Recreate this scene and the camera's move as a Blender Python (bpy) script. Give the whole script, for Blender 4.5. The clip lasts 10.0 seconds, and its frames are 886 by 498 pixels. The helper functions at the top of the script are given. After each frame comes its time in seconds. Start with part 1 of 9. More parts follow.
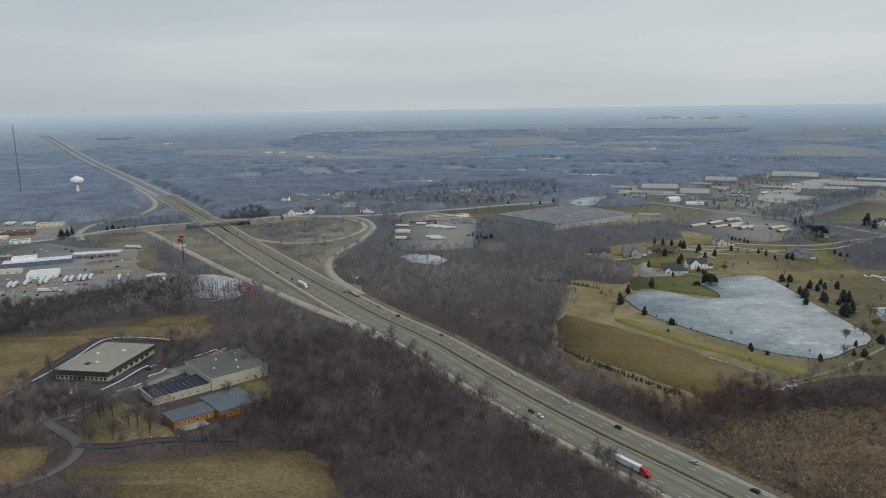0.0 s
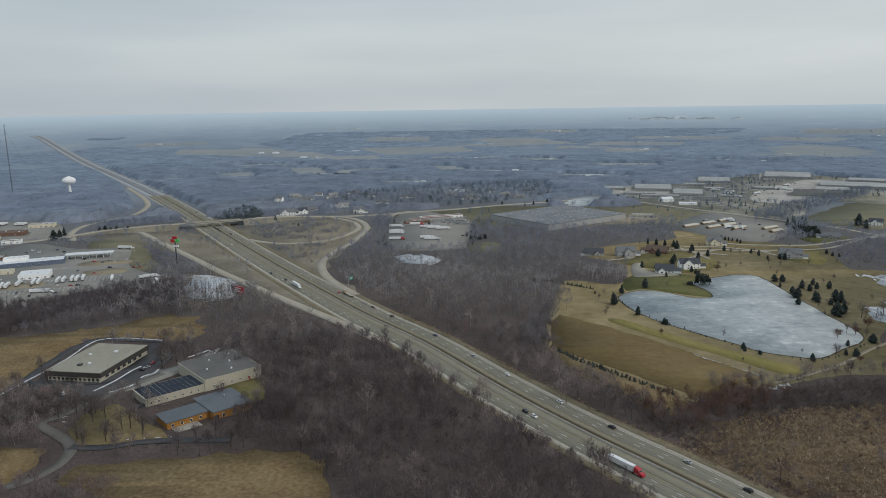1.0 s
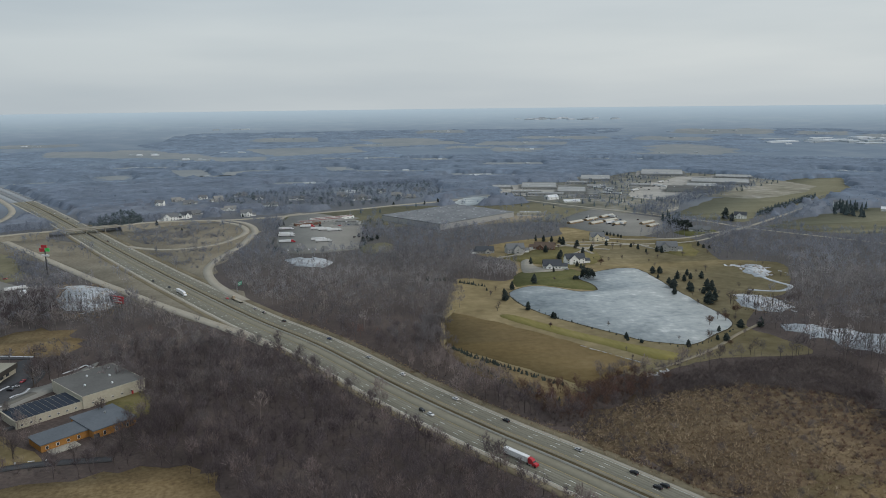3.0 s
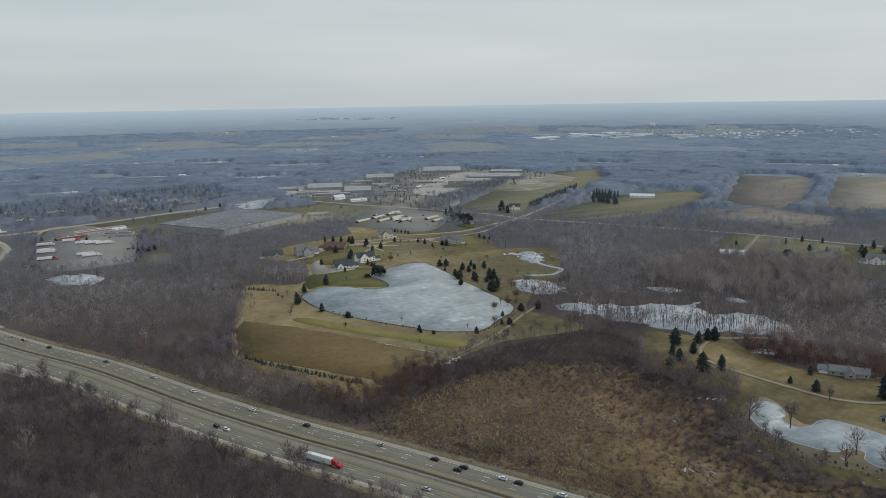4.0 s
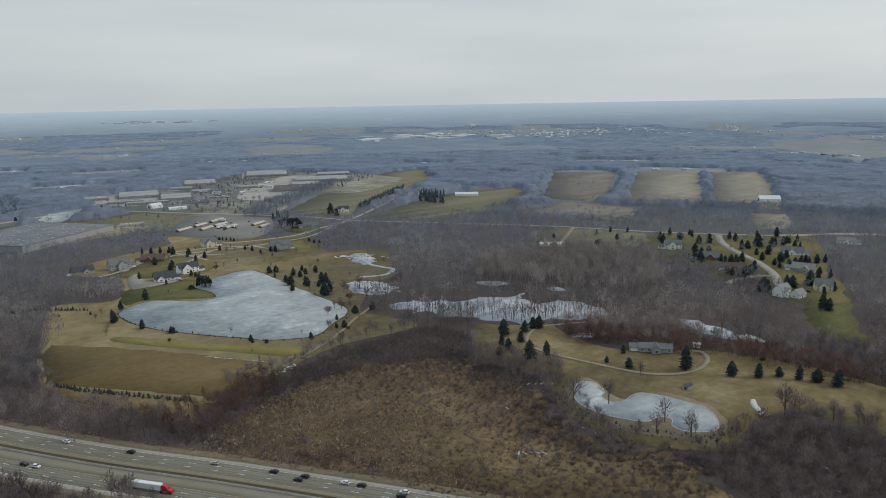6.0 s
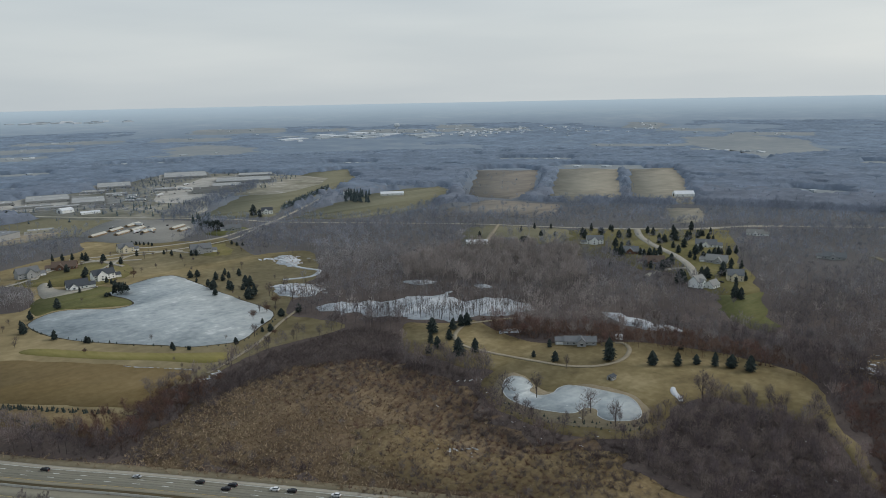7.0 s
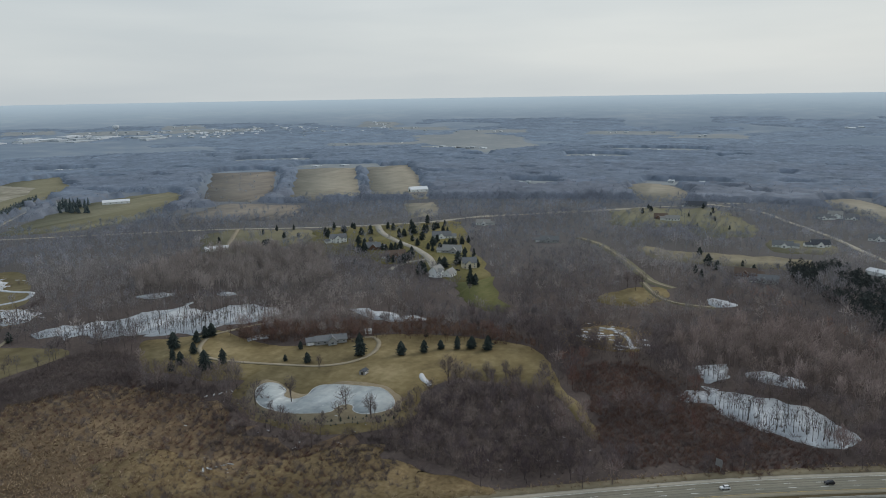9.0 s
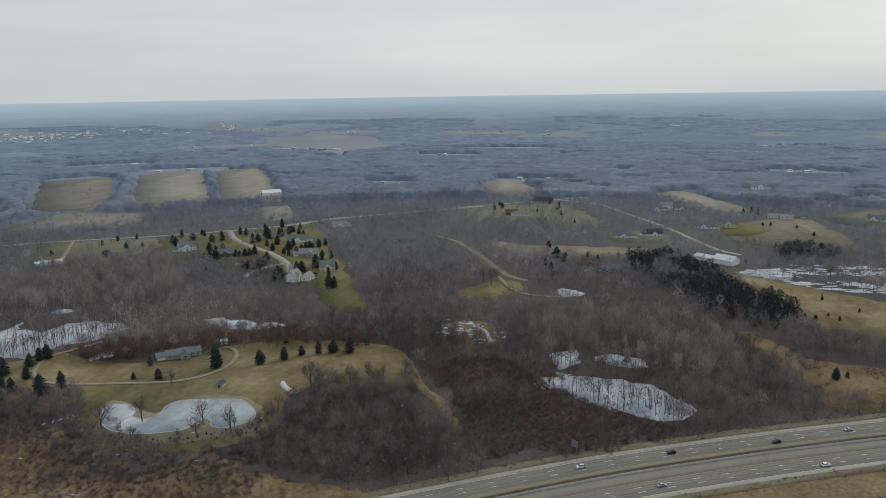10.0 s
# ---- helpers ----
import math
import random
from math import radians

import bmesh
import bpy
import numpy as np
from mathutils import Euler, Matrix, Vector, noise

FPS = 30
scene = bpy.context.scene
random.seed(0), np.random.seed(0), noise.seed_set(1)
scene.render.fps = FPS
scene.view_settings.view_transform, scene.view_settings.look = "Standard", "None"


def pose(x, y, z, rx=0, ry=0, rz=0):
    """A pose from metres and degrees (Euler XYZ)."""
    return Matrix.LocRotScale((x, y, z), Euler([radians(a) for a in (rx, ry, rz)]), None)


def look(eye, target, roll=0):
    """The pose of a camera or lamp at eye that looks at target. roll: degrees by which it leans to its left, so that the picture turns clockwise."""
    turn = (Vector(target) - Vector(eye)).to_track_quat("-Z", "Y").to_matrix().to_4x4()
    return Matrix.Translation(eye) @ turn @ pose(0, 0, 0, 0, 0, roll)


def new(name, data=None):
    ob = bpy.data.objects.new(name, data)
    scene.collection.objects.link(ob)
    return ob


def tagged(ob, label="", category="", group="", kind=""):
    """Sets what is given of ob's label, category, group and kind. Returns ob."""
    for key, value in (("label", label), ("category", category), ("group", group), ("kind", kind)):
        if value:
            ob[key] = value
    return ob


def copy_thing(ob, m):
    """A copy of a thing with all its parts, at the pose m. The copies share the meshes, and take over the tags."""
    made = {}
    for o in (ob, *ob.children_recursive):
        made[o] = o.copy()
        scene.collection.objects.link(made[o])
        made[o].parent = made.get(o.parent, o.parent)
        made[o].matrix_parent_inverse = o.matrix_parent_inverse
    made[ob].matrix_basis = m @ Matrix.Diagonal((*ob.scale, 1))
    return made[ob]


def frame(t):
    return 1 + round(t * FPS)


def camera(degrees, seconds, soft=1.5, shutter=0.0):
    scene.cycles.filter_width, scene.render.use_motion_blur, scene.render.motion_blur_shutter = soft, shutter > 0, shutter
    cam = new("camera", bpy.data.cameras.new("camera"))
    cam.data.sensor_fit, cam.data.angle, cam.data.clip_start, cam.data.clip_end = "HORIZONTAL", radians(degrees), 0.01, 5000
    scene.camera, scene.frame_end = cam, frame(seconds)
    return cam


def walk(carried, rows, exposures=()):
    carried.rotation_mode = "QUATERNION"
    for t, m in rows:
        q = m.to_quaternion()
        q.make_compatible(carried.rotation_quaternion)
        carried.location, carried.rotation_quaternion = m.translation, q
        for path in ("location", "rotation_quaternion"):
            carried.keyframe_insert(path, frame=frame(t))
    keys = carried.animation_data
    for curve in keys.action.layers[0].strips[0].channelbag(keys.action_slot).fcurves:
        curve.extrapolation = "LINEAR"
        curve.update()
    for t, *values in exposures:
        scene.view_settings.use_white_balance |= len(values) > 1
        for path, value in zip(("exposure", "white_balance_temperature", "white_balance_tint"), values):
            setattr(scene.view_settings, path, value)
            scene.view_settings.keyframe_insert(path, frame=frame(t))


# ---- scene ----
# camera: a drone that hovers 178 m over the ground and pans to its right
cam = camera(63.02, 10.0, soft=0.9)
EYE_HEIGHT = 178.0
PAN = (  # seconds, heading, tilt, lean
    (0, -0.00, -11.25, 0.89),
    (0.5, -0.22, -11.23, 0.89),
    (1, -0.50, -11.23, 0.84),
    (1.5, -0.88, -11.22, 0.82),
    (2, -1.58, -11.20, 0.77),
    (2.2, -1.93, -11.19, 0.79),
    (3.3, -13.80, -11.34, 0.71),
    (3.5, -17.20, -11.36, 0.81),
    (4, -26.03, -11.52, 0.91),
    (4.5, -34.67, -11.62, 1.11),
    (5, -37.37, -11.61, 1.19),
    (5.2, -37.16, -11.62, 1.03),
    (6.3, -41.31, -11.65, 1.06),
    (6.5, -42.48, -11.71, 1.09),
    (7, -45.55, -11.77, 1.11),
    (7.5, -48.86, -11.81, 1.07),
    (8, -53.48, -11.92, 0.98),
    (8.5, -59.46, -12.03, 0.87),
    (9, -66.04, -12.12, 0.89),
    (9.5, -71.80, -12.18, 0.86),
    (10, -77.53, -12.24, 0.90),
)
walk(cam, [(t, pose(0, 0, EYE_HEIGHT, 90 + tilt, 0, heading) @ pose(0, 0, 0, 0, 0, -lean)) for t, heading, tilt, lean in PAN])

# ---------------------------------------------------------------- light: a bright overcast winter sky
SUN_UP, SUN_TURN = radians(32), radians(125)
world = bpy.data.worlds.new("overcast_sky")
scene.world = world
world.use_nodes = True
wn, wl = world.node_tree.nodes, world.node_tree.links
wn.clear()
w_out = wn.new("ShaderNodeOutputWorld")
w_bg = wn.new("ShaderNodeBackground")
w_sky = wn.new("ShaderNodeTexSky")
w_sky.sky_type = "NISHITA"
w_sky.sun_disc = False
w_sky.sun_elevation, w_sky.sun_rotation = SUN_UP, SUN_TURN
w_sky.air_density, w_sky.dust_density = 1.0, 4.0
w_scale = wn.new("ShaderNodeMix")
w_scale.data_type, w_scale.blend_type = "RGBA", "MULTIPLY"
w_scale.inputs["Factor"].default_value = 1.0
w_scale.inputs["B"].default_value = (0.08, 0.08, 0.08, 1)
w_at = wn.new("ShaderNodeTexCoord")
w_map = wn.new("ShaderNodeMapping")
w_map.inputs["Scale"].default_value = (1.2, 1.2, 9.0)
w_noise = wn.new("ShaderNodeTexNoise")
w_noise.inputs["Scale"].default_value = 1.6
w_noise.inputs["Detail"].default_value = 5.0
w_noise.inputs["Roughness"].default_value = 0.45
w_cloud = wn.new("ShaderNodeValToRGB")   # thin darker and lighter cloud
w_cloud.color_ramp.elements[0].position = 0.34
w_cloud.color_ramp.elements[0].color = (0.90, 0.915, 0.93, 1)
w_cloud.color_ramp.elements[1].position = 0.66
w_cloud.color_ramp.elements[1].color = (1.06, 1.05, 1.035, 1)
w_sep = wn.new("ShaderNodeSeparateXYZ")
wl.new(w_at.outputs["Generated"], w_sep.inputs[0])
w_up = wn.new("ShaderNodeValToRGB")      # blue-grey overhead, paler low down
w_up.color_ramp.elements[0].position = 0.0
w_up.color_ramp.elements[0].color = (0.598, 0.646, 0.668, 1)
w_up.color_ramp.elements[1].position = 0.30
w_up.color_ramp.elements[1].color = (0.485, 0.570, 0.640, 1)
high = w_up.color_ramp.elements.new(0.75)
high.color = (0.80, 0.88, 0.95, 1)
mid = w_up.color_ramp.elements.new(0.09)
mid.color = (0.640, 0.690, 0.705, 1)
wl.new(w_sep.outputs["Z"], w_up.inputs["Fac"])
w_tint = wn.new("ShaderNodeMix")
w_tint.data_type, w_tint.blend_type = "RGBA", "MULTIPLY"
w_tint.inputs["Factor"].default_value = 1.0
wl.new(w_up.outputs["Color"], w_tint.inputs["A"])
wl.new(w_cloud.outputs["Color"], w_tint.inputs["B"])
w_side = wn.new("ShaderNodeMapRange")    # the veiled sun brightens and warms one side of the sky
w_side.inputs["From Min"].default_value, w_side.inputs["From Max"].default_value = -1.0, 1.0
wl.new(w_sep.outputs["X"], w_side.inputs["Value"])
w_hue = wn.new("ShaderNodeMix")
w_hue.data_type = "RGBA"
w_hue.inputs["A"].default_value = (0.760, 0.805, 0.850, 1)
w_hue.inputs["B"].default_value = (1.115, 1.095, 1.075, 1)
wl.new(w_side.outputs["Result"], w_hue.inputs["Factor"])
w_lit = wn.new("ShaderNodeVectorMath")
w_lit.operation = "MULTIPLY"
wl.new(w_tint.outputs["Result"], w_lit.inputs[0])
wl.new(w_hue.outputs["Result"], w_lit.inputs[1])
w_mix = wn.new("ShaderNodeMix")
w_mix.data_type = "RGBA"
w_mix.inputs["Factor"].default_value = 0.9
wl.new(w_at.outputs["Generated"], w_map.inputs["Vector"])
wl.new(w_map.outputs["Vector"], w_noise.inputs["Vector"])
wl.new(w_noise.outputs["Fac"], w_cloud.inputs["Fac"])
wl.new(w_sky.outputs["Color"], w_scale.inputs["A"])
wl.new(w_scale.outputs["Result"], w_mix.inputs["A"])
wl.new(w_lit.outputs["Vector"], w_mix.inputs["B"])
wl.new(w_mix.outputs["Result"], w_bg.inputs["Color"])
w_bg.inputs["Strength"].default_value = 1.0
wl.new(w_bg.outputs["Background"], w_out.inputs["Surface"])

sun = new("sun", bpy.data.lights.new("sun", "SUN"))
sun.data.energy, sun.data.angle, sun.data.color = 1.0, radians(20), (1.0, 0.96, 0.90)
sun.matrix_world = look((400 * math.sin(SUN_TURN), 400 * math.cos(SUN_TURN), 400 * math.tan(SUN_UP)), (0, 0, 0))

# ---------------------------------------------------------------- materials
def mat(name, colours, scale=0.1, fine=3.0, rough=0.9, bump=0.0, metal=0.0, piece=0.0, stretch=(1, 1, 1), spread=(0.35, 0.65), spec=0.08, fine_amount=0.35):
    """A surface in two or more colours, mixed by broad patches and by a fine grain; piece: how much each loose piece differs."""
    m = bpy.data.materials.new(name)
    m.use_nodes = True
    n, l = m.node_tree.nodes, m.node_tree.links
    b = n["Principled BSDF"]
    at = n.new("ShaderNodeTexCoord")
    mp = n.new("ShaderNodeMapping")
    mp.inputs["Scale"].default_value = stretch
    l.new(at.outputs["Object"], mp.inputs["Vector"])
    broad = n.new("ShaderNodeTexNoise")
    broad.inputs["Scale"].default_value = scale
    broad.inputs["Detail"].default_value = 9.0
    broad.inputs["Roughness"].default_value = 0.66
    l.new(mp.outputs["Vector"], broad.inputs["Vector"])
    grain = n.new("ShaderNodeTexNoise")
    grain.inputs["Scale"].default_value = fine
    grain.inputs["Detail"].default_value = 3.0
    l.new(mp.outputs["Vector"], grain.inputs["Vector"])
    mixed = n.new("ShaderNodeMix")
    mixed.inputs["Factor"].default_value = fine_amount
    l.new(broad.outputs["Fac"], mixed.inputs["A"])
    l.new(grain.outputs["Fac"], mixed.inputs["B"])
    value = mixed.outputs["Result"]
    if piece:
        g = n.new("ShaderNodeNewGeometry")
        add = n.new("ShaderNodeMath")
        add.operation = "MULTIPLY_ADD"
        add.inputs[1].default_value, add.inputs[2].default_value = piece, -piece / 2
        l.new(g.outputs["Random Per Island"], add.inputs[0])
        total = n.new("ShaderNodeMath")
        total.operation = "ADD"
        l.new(value, total.inputs[0])
        l.new(add.outputs[0], total.inputs[1])
        value = total.outputs[0]
    ramp = n.new("ShaderNodeValToRGB")
    e = ramp.color_ramp.elements
    while len(e) < len(colours):
        e.new(0.5)
    for i, c in enumerate(colours):
        e[i].position = spread[0] + (spread[1] - spread[0]) * i / max(1, len(colours) - 1)
        e[i].color = (*c, 1)
    l.new(value, ramp.inputs["Fac"])
    l.new(ramp.outputs["Color"], b.inputs["Base Color"])
    b.inputs["Roughness"].default_value, b.inputs["Metallic"].default_value = rough, metal
    b.inputs["Specular IOR Level"].default_value = spec
    if bump:
        bp = n.new("ShaderNodeBump")
        bp.inputs["Strength"].default_value = min(1.0, bump)
        bp.inputs["Distance"].default_value = max(0.02, bump)
        l.new(mixed.outputs["Result"], bp.inputs["Height"])
        l.new(bp.outputs["Normal"], b.inputs["Normal"])
    return m


def plain(name, c, rough=0.5, metal=0.0, spec=0.4, vary=0.12):
    lo, hi = tuple(v * (1 - vary) for v in c), tuple(min(1, v * (1 + vary)) for v in c)
    return mat(name, (lo, hi), scale=0.6, fine=6.0, rough=rough, metal=metal, spec=spec)


M_TWIG = mat("bare_twigs", ((0.129, 0.107, 0.104), (0.182, 0.154, 0.148), (0.248, 0.214, 0.201)), 0.014, 0.06, 0.95, 0, piece=0.25)
M_TWIG_RUSSET = mat("russet_oak_leaves", ((0.104, 0.066, 0.054), (0.155, 0.098, 0.076), (0.222, 0.148, 0.112)), 0.05, 0.4, 0.95, 0, piece=0.4)
def sprays(m, share=0.45):
    """Twig sprays let some of the light through."""
    n, l = m.node_tree.nodes, m.node_tree.links
    b = n["Principled BSDF"]
    t, x = n.new("ShaderNodeBsdfTranslucent"), n.new("ShaderNodeMixShader")
    l.new(b.inputs["Base Color"].links[0].from_socket, t.inputs["Color"])
    x.inputs["Fac"].default_value = share
    l.new(b.outputs[0], x.inputs[1])
    l.new(t.outputs[0], x.inputs[2])
    l.new(x.outputs[0], n["Material Output"].inputs["Surface"])


M_NEEDLE = mat("spruce_needles", ((0.024, 0.032, 0.030), (0.040, 0.050, 0.046), (0.062, 0.073, 0.062)), 0.5, 3.0, 0.85, 0, piece=0.3)
# two paler, bluer needle colours with haze mixed in for far evergreens
M_NEEDLE_HAZE = mat("hazed_evergreen_needles", ((0.090, 0.115, 0.124), (0.118, 0.144, 0.150)), 0.05, 0.5, 0.9, 0, piece=0.3)
M_NEEDLE_FAR = mat("hazed_distant_needles", ((0.052, 0.070, 0.074), (0.078, 0.098, 0.098)), 0.05, 0.5, 0.9, 0, piece=0.3)
M_TRUNK = plain("trunk_bark", (0.075, 0.06, 0.05), 0.95)
M_ICE = mat("lake_ice", ((0.215, 0.245, 0.255), (0.300, 0.330, 0.338), (0.370, 0.398, 0.400), (0.560, 0.580, 0.575)), 0.035, 0.16, 0.6, 0, spread=(0.36, 0.66), spec=0.2, fine_amount=0.35, stretch=(1, 1.15, 1))
M_SNOW = mat("old_snow", ((0.36, 0.37, 0.385), (0.50, 0.51, 0.525), (0.62, 0.63, 0.64)), 0.06, 0.6, 0.8, 0.1)
M_GRASS = mat("winter_grass", ((0.118, 0.091, 0.047), (0.184, 0.145, 0.074), (0.272, 0.218, 0.122)), 0.03, 0.2, 0.95, 0.1, fine_amount=0.3)
M_GREEN = mat("green_lawn", ((0.110, 0.100, 0.044), (0.159, 0.139, 0.060), (0.210, 0.177, 0.088)), 0.025, 0.3, 0.95, 0.1)
M_STRIPE = mat("mown_strip", ((0.160, 0.142, 0.050), (0.208, 0.180, 0.066), (0.242, 0.202, 0.085)), 0.03, 0.3, 0.95, 0.1, stretch=(1, 0.3, 1))
M_BROWN = mat("dormant_field", ((0.126, 0.090, 0.042), (0.163, 0.118, 0.056), (0.202, 0.150, 0.076)), 0.012, 0.2, 0.95, 0.1)
M_TAN = mat("dry_meadow", ((0.105, 0.074, 0.040), (0.170, 0.124, 0.066), (0.245, 0.186, 0.104)), 0.035, 0.45, 0.95, 0.06, fine_amount=0.45, spread=(0.36, 0.64))
M_REED = mat("dry_reeds", ((0.180, 0.126, 0.082), (0.290, 0.212, 0.138), (0.430, 0.334, 0.228)), 0.02, 0.2, 0.95, 0.0, piece=0.6)
M_MARSH = mat("marsh_floor", ((0.066, 0.046, 0.034), (0.135, 0.096, 0.060), (0.250, 0.185, 0.110)), 0.022, 0.4, 0.95, 0.3)
M_ASPHALT = mat("old_asphalt", ((0.178, 0.168, 0.134), (0.208, 0.196, 0.156), (0.242, 0.228, 0.182)), 0.02, 0.6, 0.9, 0.0, stretch=(1, 1, 1))
M_SHOULDER = mat("tan_shoulder", ((0.200, 0.180, 0.134), (0.242, 0.218, 0.164)), 0.05, 0.5, 0.95)
M_VERGE = mat("verge_grass", ((0.128, 0.106, 0.070), (0.178, 0.150, 0.100), (0.225, 0.190, 0.130)), 0.03, 0.35, 0.95, 0.2)
M_CONCRETE = mat("worn_concrete", ((0.26, 0.24, 0.20), (0.36, 0.335, 0.285)), 0.08, 0.7, 0.9)
M_ROAD = mat("pale_road", ((0.302, 0.275, 0.225), (0.378, 0.346, 0.283)), 0.05, 0.6, 0.9)
M_DARKROAD = mat("dark_lot_asphalt", ((0.055, 0.055, 0.058), (0.085, 0.085, 0.088)), 0.05, 0.6, 0.9)
M_LOT = mat("lot_asphalt", ((0.194, 0.189, 0.173), (0.259, 0.251, 0.229)), 0.02, 0.4, 0.9)
M_GRAVEL = mat("gravel_track", ((0.22, 0.185, 0.13), (0.30, 0.26, 0.19)), 0.06, 0.5, 0.95)
M_WHITE_LINE = plain("white_line", (0.62, 0.62, 0.58), 0.8)
M_YELLOW_LINE = plain("yellow_line", (0.42, 0.31, 0.12), 0.8)
M_DARK_GRASS = mat("median_grass", ((0.060, 0.048, 0.028), (0.100, 0.080, 0.045)), 0.04, 0.4, 0.95, 0.2)
# wheat, stubble and old field: colours greyed for haze at their distance
M_GREEN_FAR = mat("winter_wheat", ((0.140, 0.136, 0.092), (0.170, 0.162, 0.108), (0.205, 0.190, 0.130)), 0.008, 0.1, 0.95)
M_TAN_FAR = mat("stubble", ((0.205, 0.190, 0.152), (0.262, 0.240, 0.192), (0.320, 0.292, 0.235)), 0.012, 0.05, 0.95)
M_SCRUB_FAR = mat("old_field", ((0.150, 0.138, 0.126), (0.195, 0.176, 0.152), (0.245, 0.216, 0.176)), 0.010, 0.06, 0.95)
M_LOT_FAR = mat("bare_yards", ((0.240, 0.240, 0.225), (0.320, 0.312, 0.288), (0.410, 0.400, 0.375)), 0.016, 0.06, 0.95)
M_SNOW_ICE = mat("snowy_ice", ((0.27, 0.285, 0.305), (0.40, 0.42, 0.44), (0.54, 0.56, 0.58)), 0.05, 0.3, 0.7)
M_SHOULDER2 = mat("striped_shoulder", ((0.205, 0.190, 0.146), (0.245, 0.226, 0.174)), 0.05, 0.5, 0.95)
M_BARRIER = mat("barrier_concrete", ((0.33, 0.31, 0.27), (0.45, 0.43, 0.38)), 0.1, 0.8, 0.9)
# field colour washed towards blue-grey: painted haze
M_FIELD_DISTANT = mat("hazed_distant_field", ((0.205, 0.226, 0.236), (0.235, 0.252, 0.258), (0.275, 0.285, 0.278)), 0.006, 0.03, 0.95)
# grass and meadow greyed in their colour to imitate haze farther out
M_GRASS_FAR = mat("hazed_grass", ((0.128, 0.120, 0.078), (0.165, 0.153, 0.100), (0.205, 0.188, 0.128)), 0.012, 0.12, 0.95)
M_MEADOW_FAR = mat("hazed_meadow", ((0.150, 0.132, 0.092), (0.200, 0.176, 0.122), (0.255, 0.224, 0.158)), 0.014, 0.1, 0.95)
M_INDUSTRY = mat("rough_yards", ((0.140, 0.140, 0.112), (0.200, 0.192, 0.152), (0.265, 0.252, 0.210), (0.37, 0.36, 0.33)), 0.011, 0.05, 0.95, spread=(0.36, 0.64))
M_TRACK = mat("worn_wheel_track", ((0.175, 0.163, 0.127), (0.215, 0.199, 0.156)), 0.03, 0.5, 0.85)
M_JOINT = plain("tar_joint", (0.085, 0.082, 0.075), 0.8)
# far highway and its grass, paled and blued to imitate haze
M_FAR_PAVING = mat("hazed_paving", ((0.285, 0.30, 0.312), (0.335, 0.348, 0.355)), 0.02, 0.2, 0.9)
M_FAR_VERGE = mat("hazed_far_verge", ((0.190, 0.200, 0.208), (0.235, 0.240, 0.242)), 0.02, 0.2, 0.95)
M_CREAM_WALL = plain("cream_block_wall", (0.42, 0.39, 0.31), 0.85)
M_BLUE_PAINT = plain("faded_blue_paint", (0.115, 0.145, 0.205), 0.6)
M_TWIG_RED = mat("reddish_twigs", ((0.105, 0.062, 0.052), (0.142, 0.086, 0.072), (0.185, 0.116, 0.096)), 0.02, 0.1, 0.95, 0, piece=0.2)
M_TWIG_DARK = mat("dark_twigs", ((0.105, 0.085, 0.085), (0.149, 0.123, 0.119), (0.203, 0.169, 0.158)), 0.014, 0.06, 0.95, 0, piece=0.3)
M_LAWN = mat("bright_lawn", ((0.082, 0.085, 0.034), (0.112, 0.112, 0.046), (0.150, 0.138, 0.062)), 0.03, 0.3, 0.95)
M_BRUSH_FLOOR = mat("scrub_floor", ((0.138, 0.122, 0.094), (0.196, 0.174, 0.134), (0.258, 0.230, 0.176)), 0.02, 0.3, 0.95, 0.2)
M_RIM = plain("shore_ice", (0.50, 0.52, 0.53), 0.8)
M_SHORE = mat("muddy_shore", ((0.055, 0.046, 0.034), (0.10, 0.082, 0.055)), 0.06, 0.5, 0.95)
M_PINE = mat("dark_pine_needles", ((0.034, 0.040, 0.040), (0.050, 0.058, 0.056), (0.070, 0.078, 0.073)), 0.05, 0.6, 0.9, 0, piece=0.3)
M_BANK = mat("bare_pale_bank", ((0.165, 0.135, 0.090), (0.215, 0.180, 0.122), (0.270, 0.228, 0.160)), 0.06, 0.5, 0.95)
# M_GRASS lightened in colour for the haze over the lakeside
M_GRASS_PALE = mat("pale_winter_grass", ((0.150, 0.120, 0.066), (0.210, 0.170, 0.094), (0.282, 0.230, 0.134)), 0.022, 0.12, 0.95, 0.1)
M_MIDROAD = mat("worn_asphalt_drive", ((0.112, 0.105, 0.094), (0.160, 0.150, 0.132)), 0.06, 0.5, 0.9)
M_SHED_ROOF = plain("cream_metal_roof", (0.46, 0.43, 0.36), 0.6)
for m in (M_TWIG, M_TWIG_RUSSET, M_TWIG_DARK, M_TWIG_RED):
    sprays(m)

from mathutils import geometry

# ---------------------------------------------------------------- geometry helpers
def rise(d):
    """Height of the land at d metres from the middle: level, then raised so the horizon fits the camera's view."""
    return np.where(d < 2500, 0.0, 150.0 * (np.clip(d - 2500, 0, None) / 2400.0) ** 1.5)


def mesh_from(name, verts, tris, mats, index=None):
    me = bpy.data.meshes.new(name)
    verts, tris = np.asarray(verts, np.float32), np.asarray(tris, np.int32)
    me.vertices.add(len(verts))
    me.vertices.foreach_set("co", verts.ravel())
    me.loops.add(tris.size)
    me.loops.foreach_set("vertex_index", tris.ravel())
    me.polygons.add(len(tris))
    me.polygons.foreach_set("loop_start", np.arange(len(tris), dtype=np.int32) * tris.shape[1])
    for m in mats:
        me.materials.append(m)
    if index is not None:
        me.polygons.foreach_set("material_index", np.asarray(index, np.int32))
    me.update(calc_edges=True)
    return me


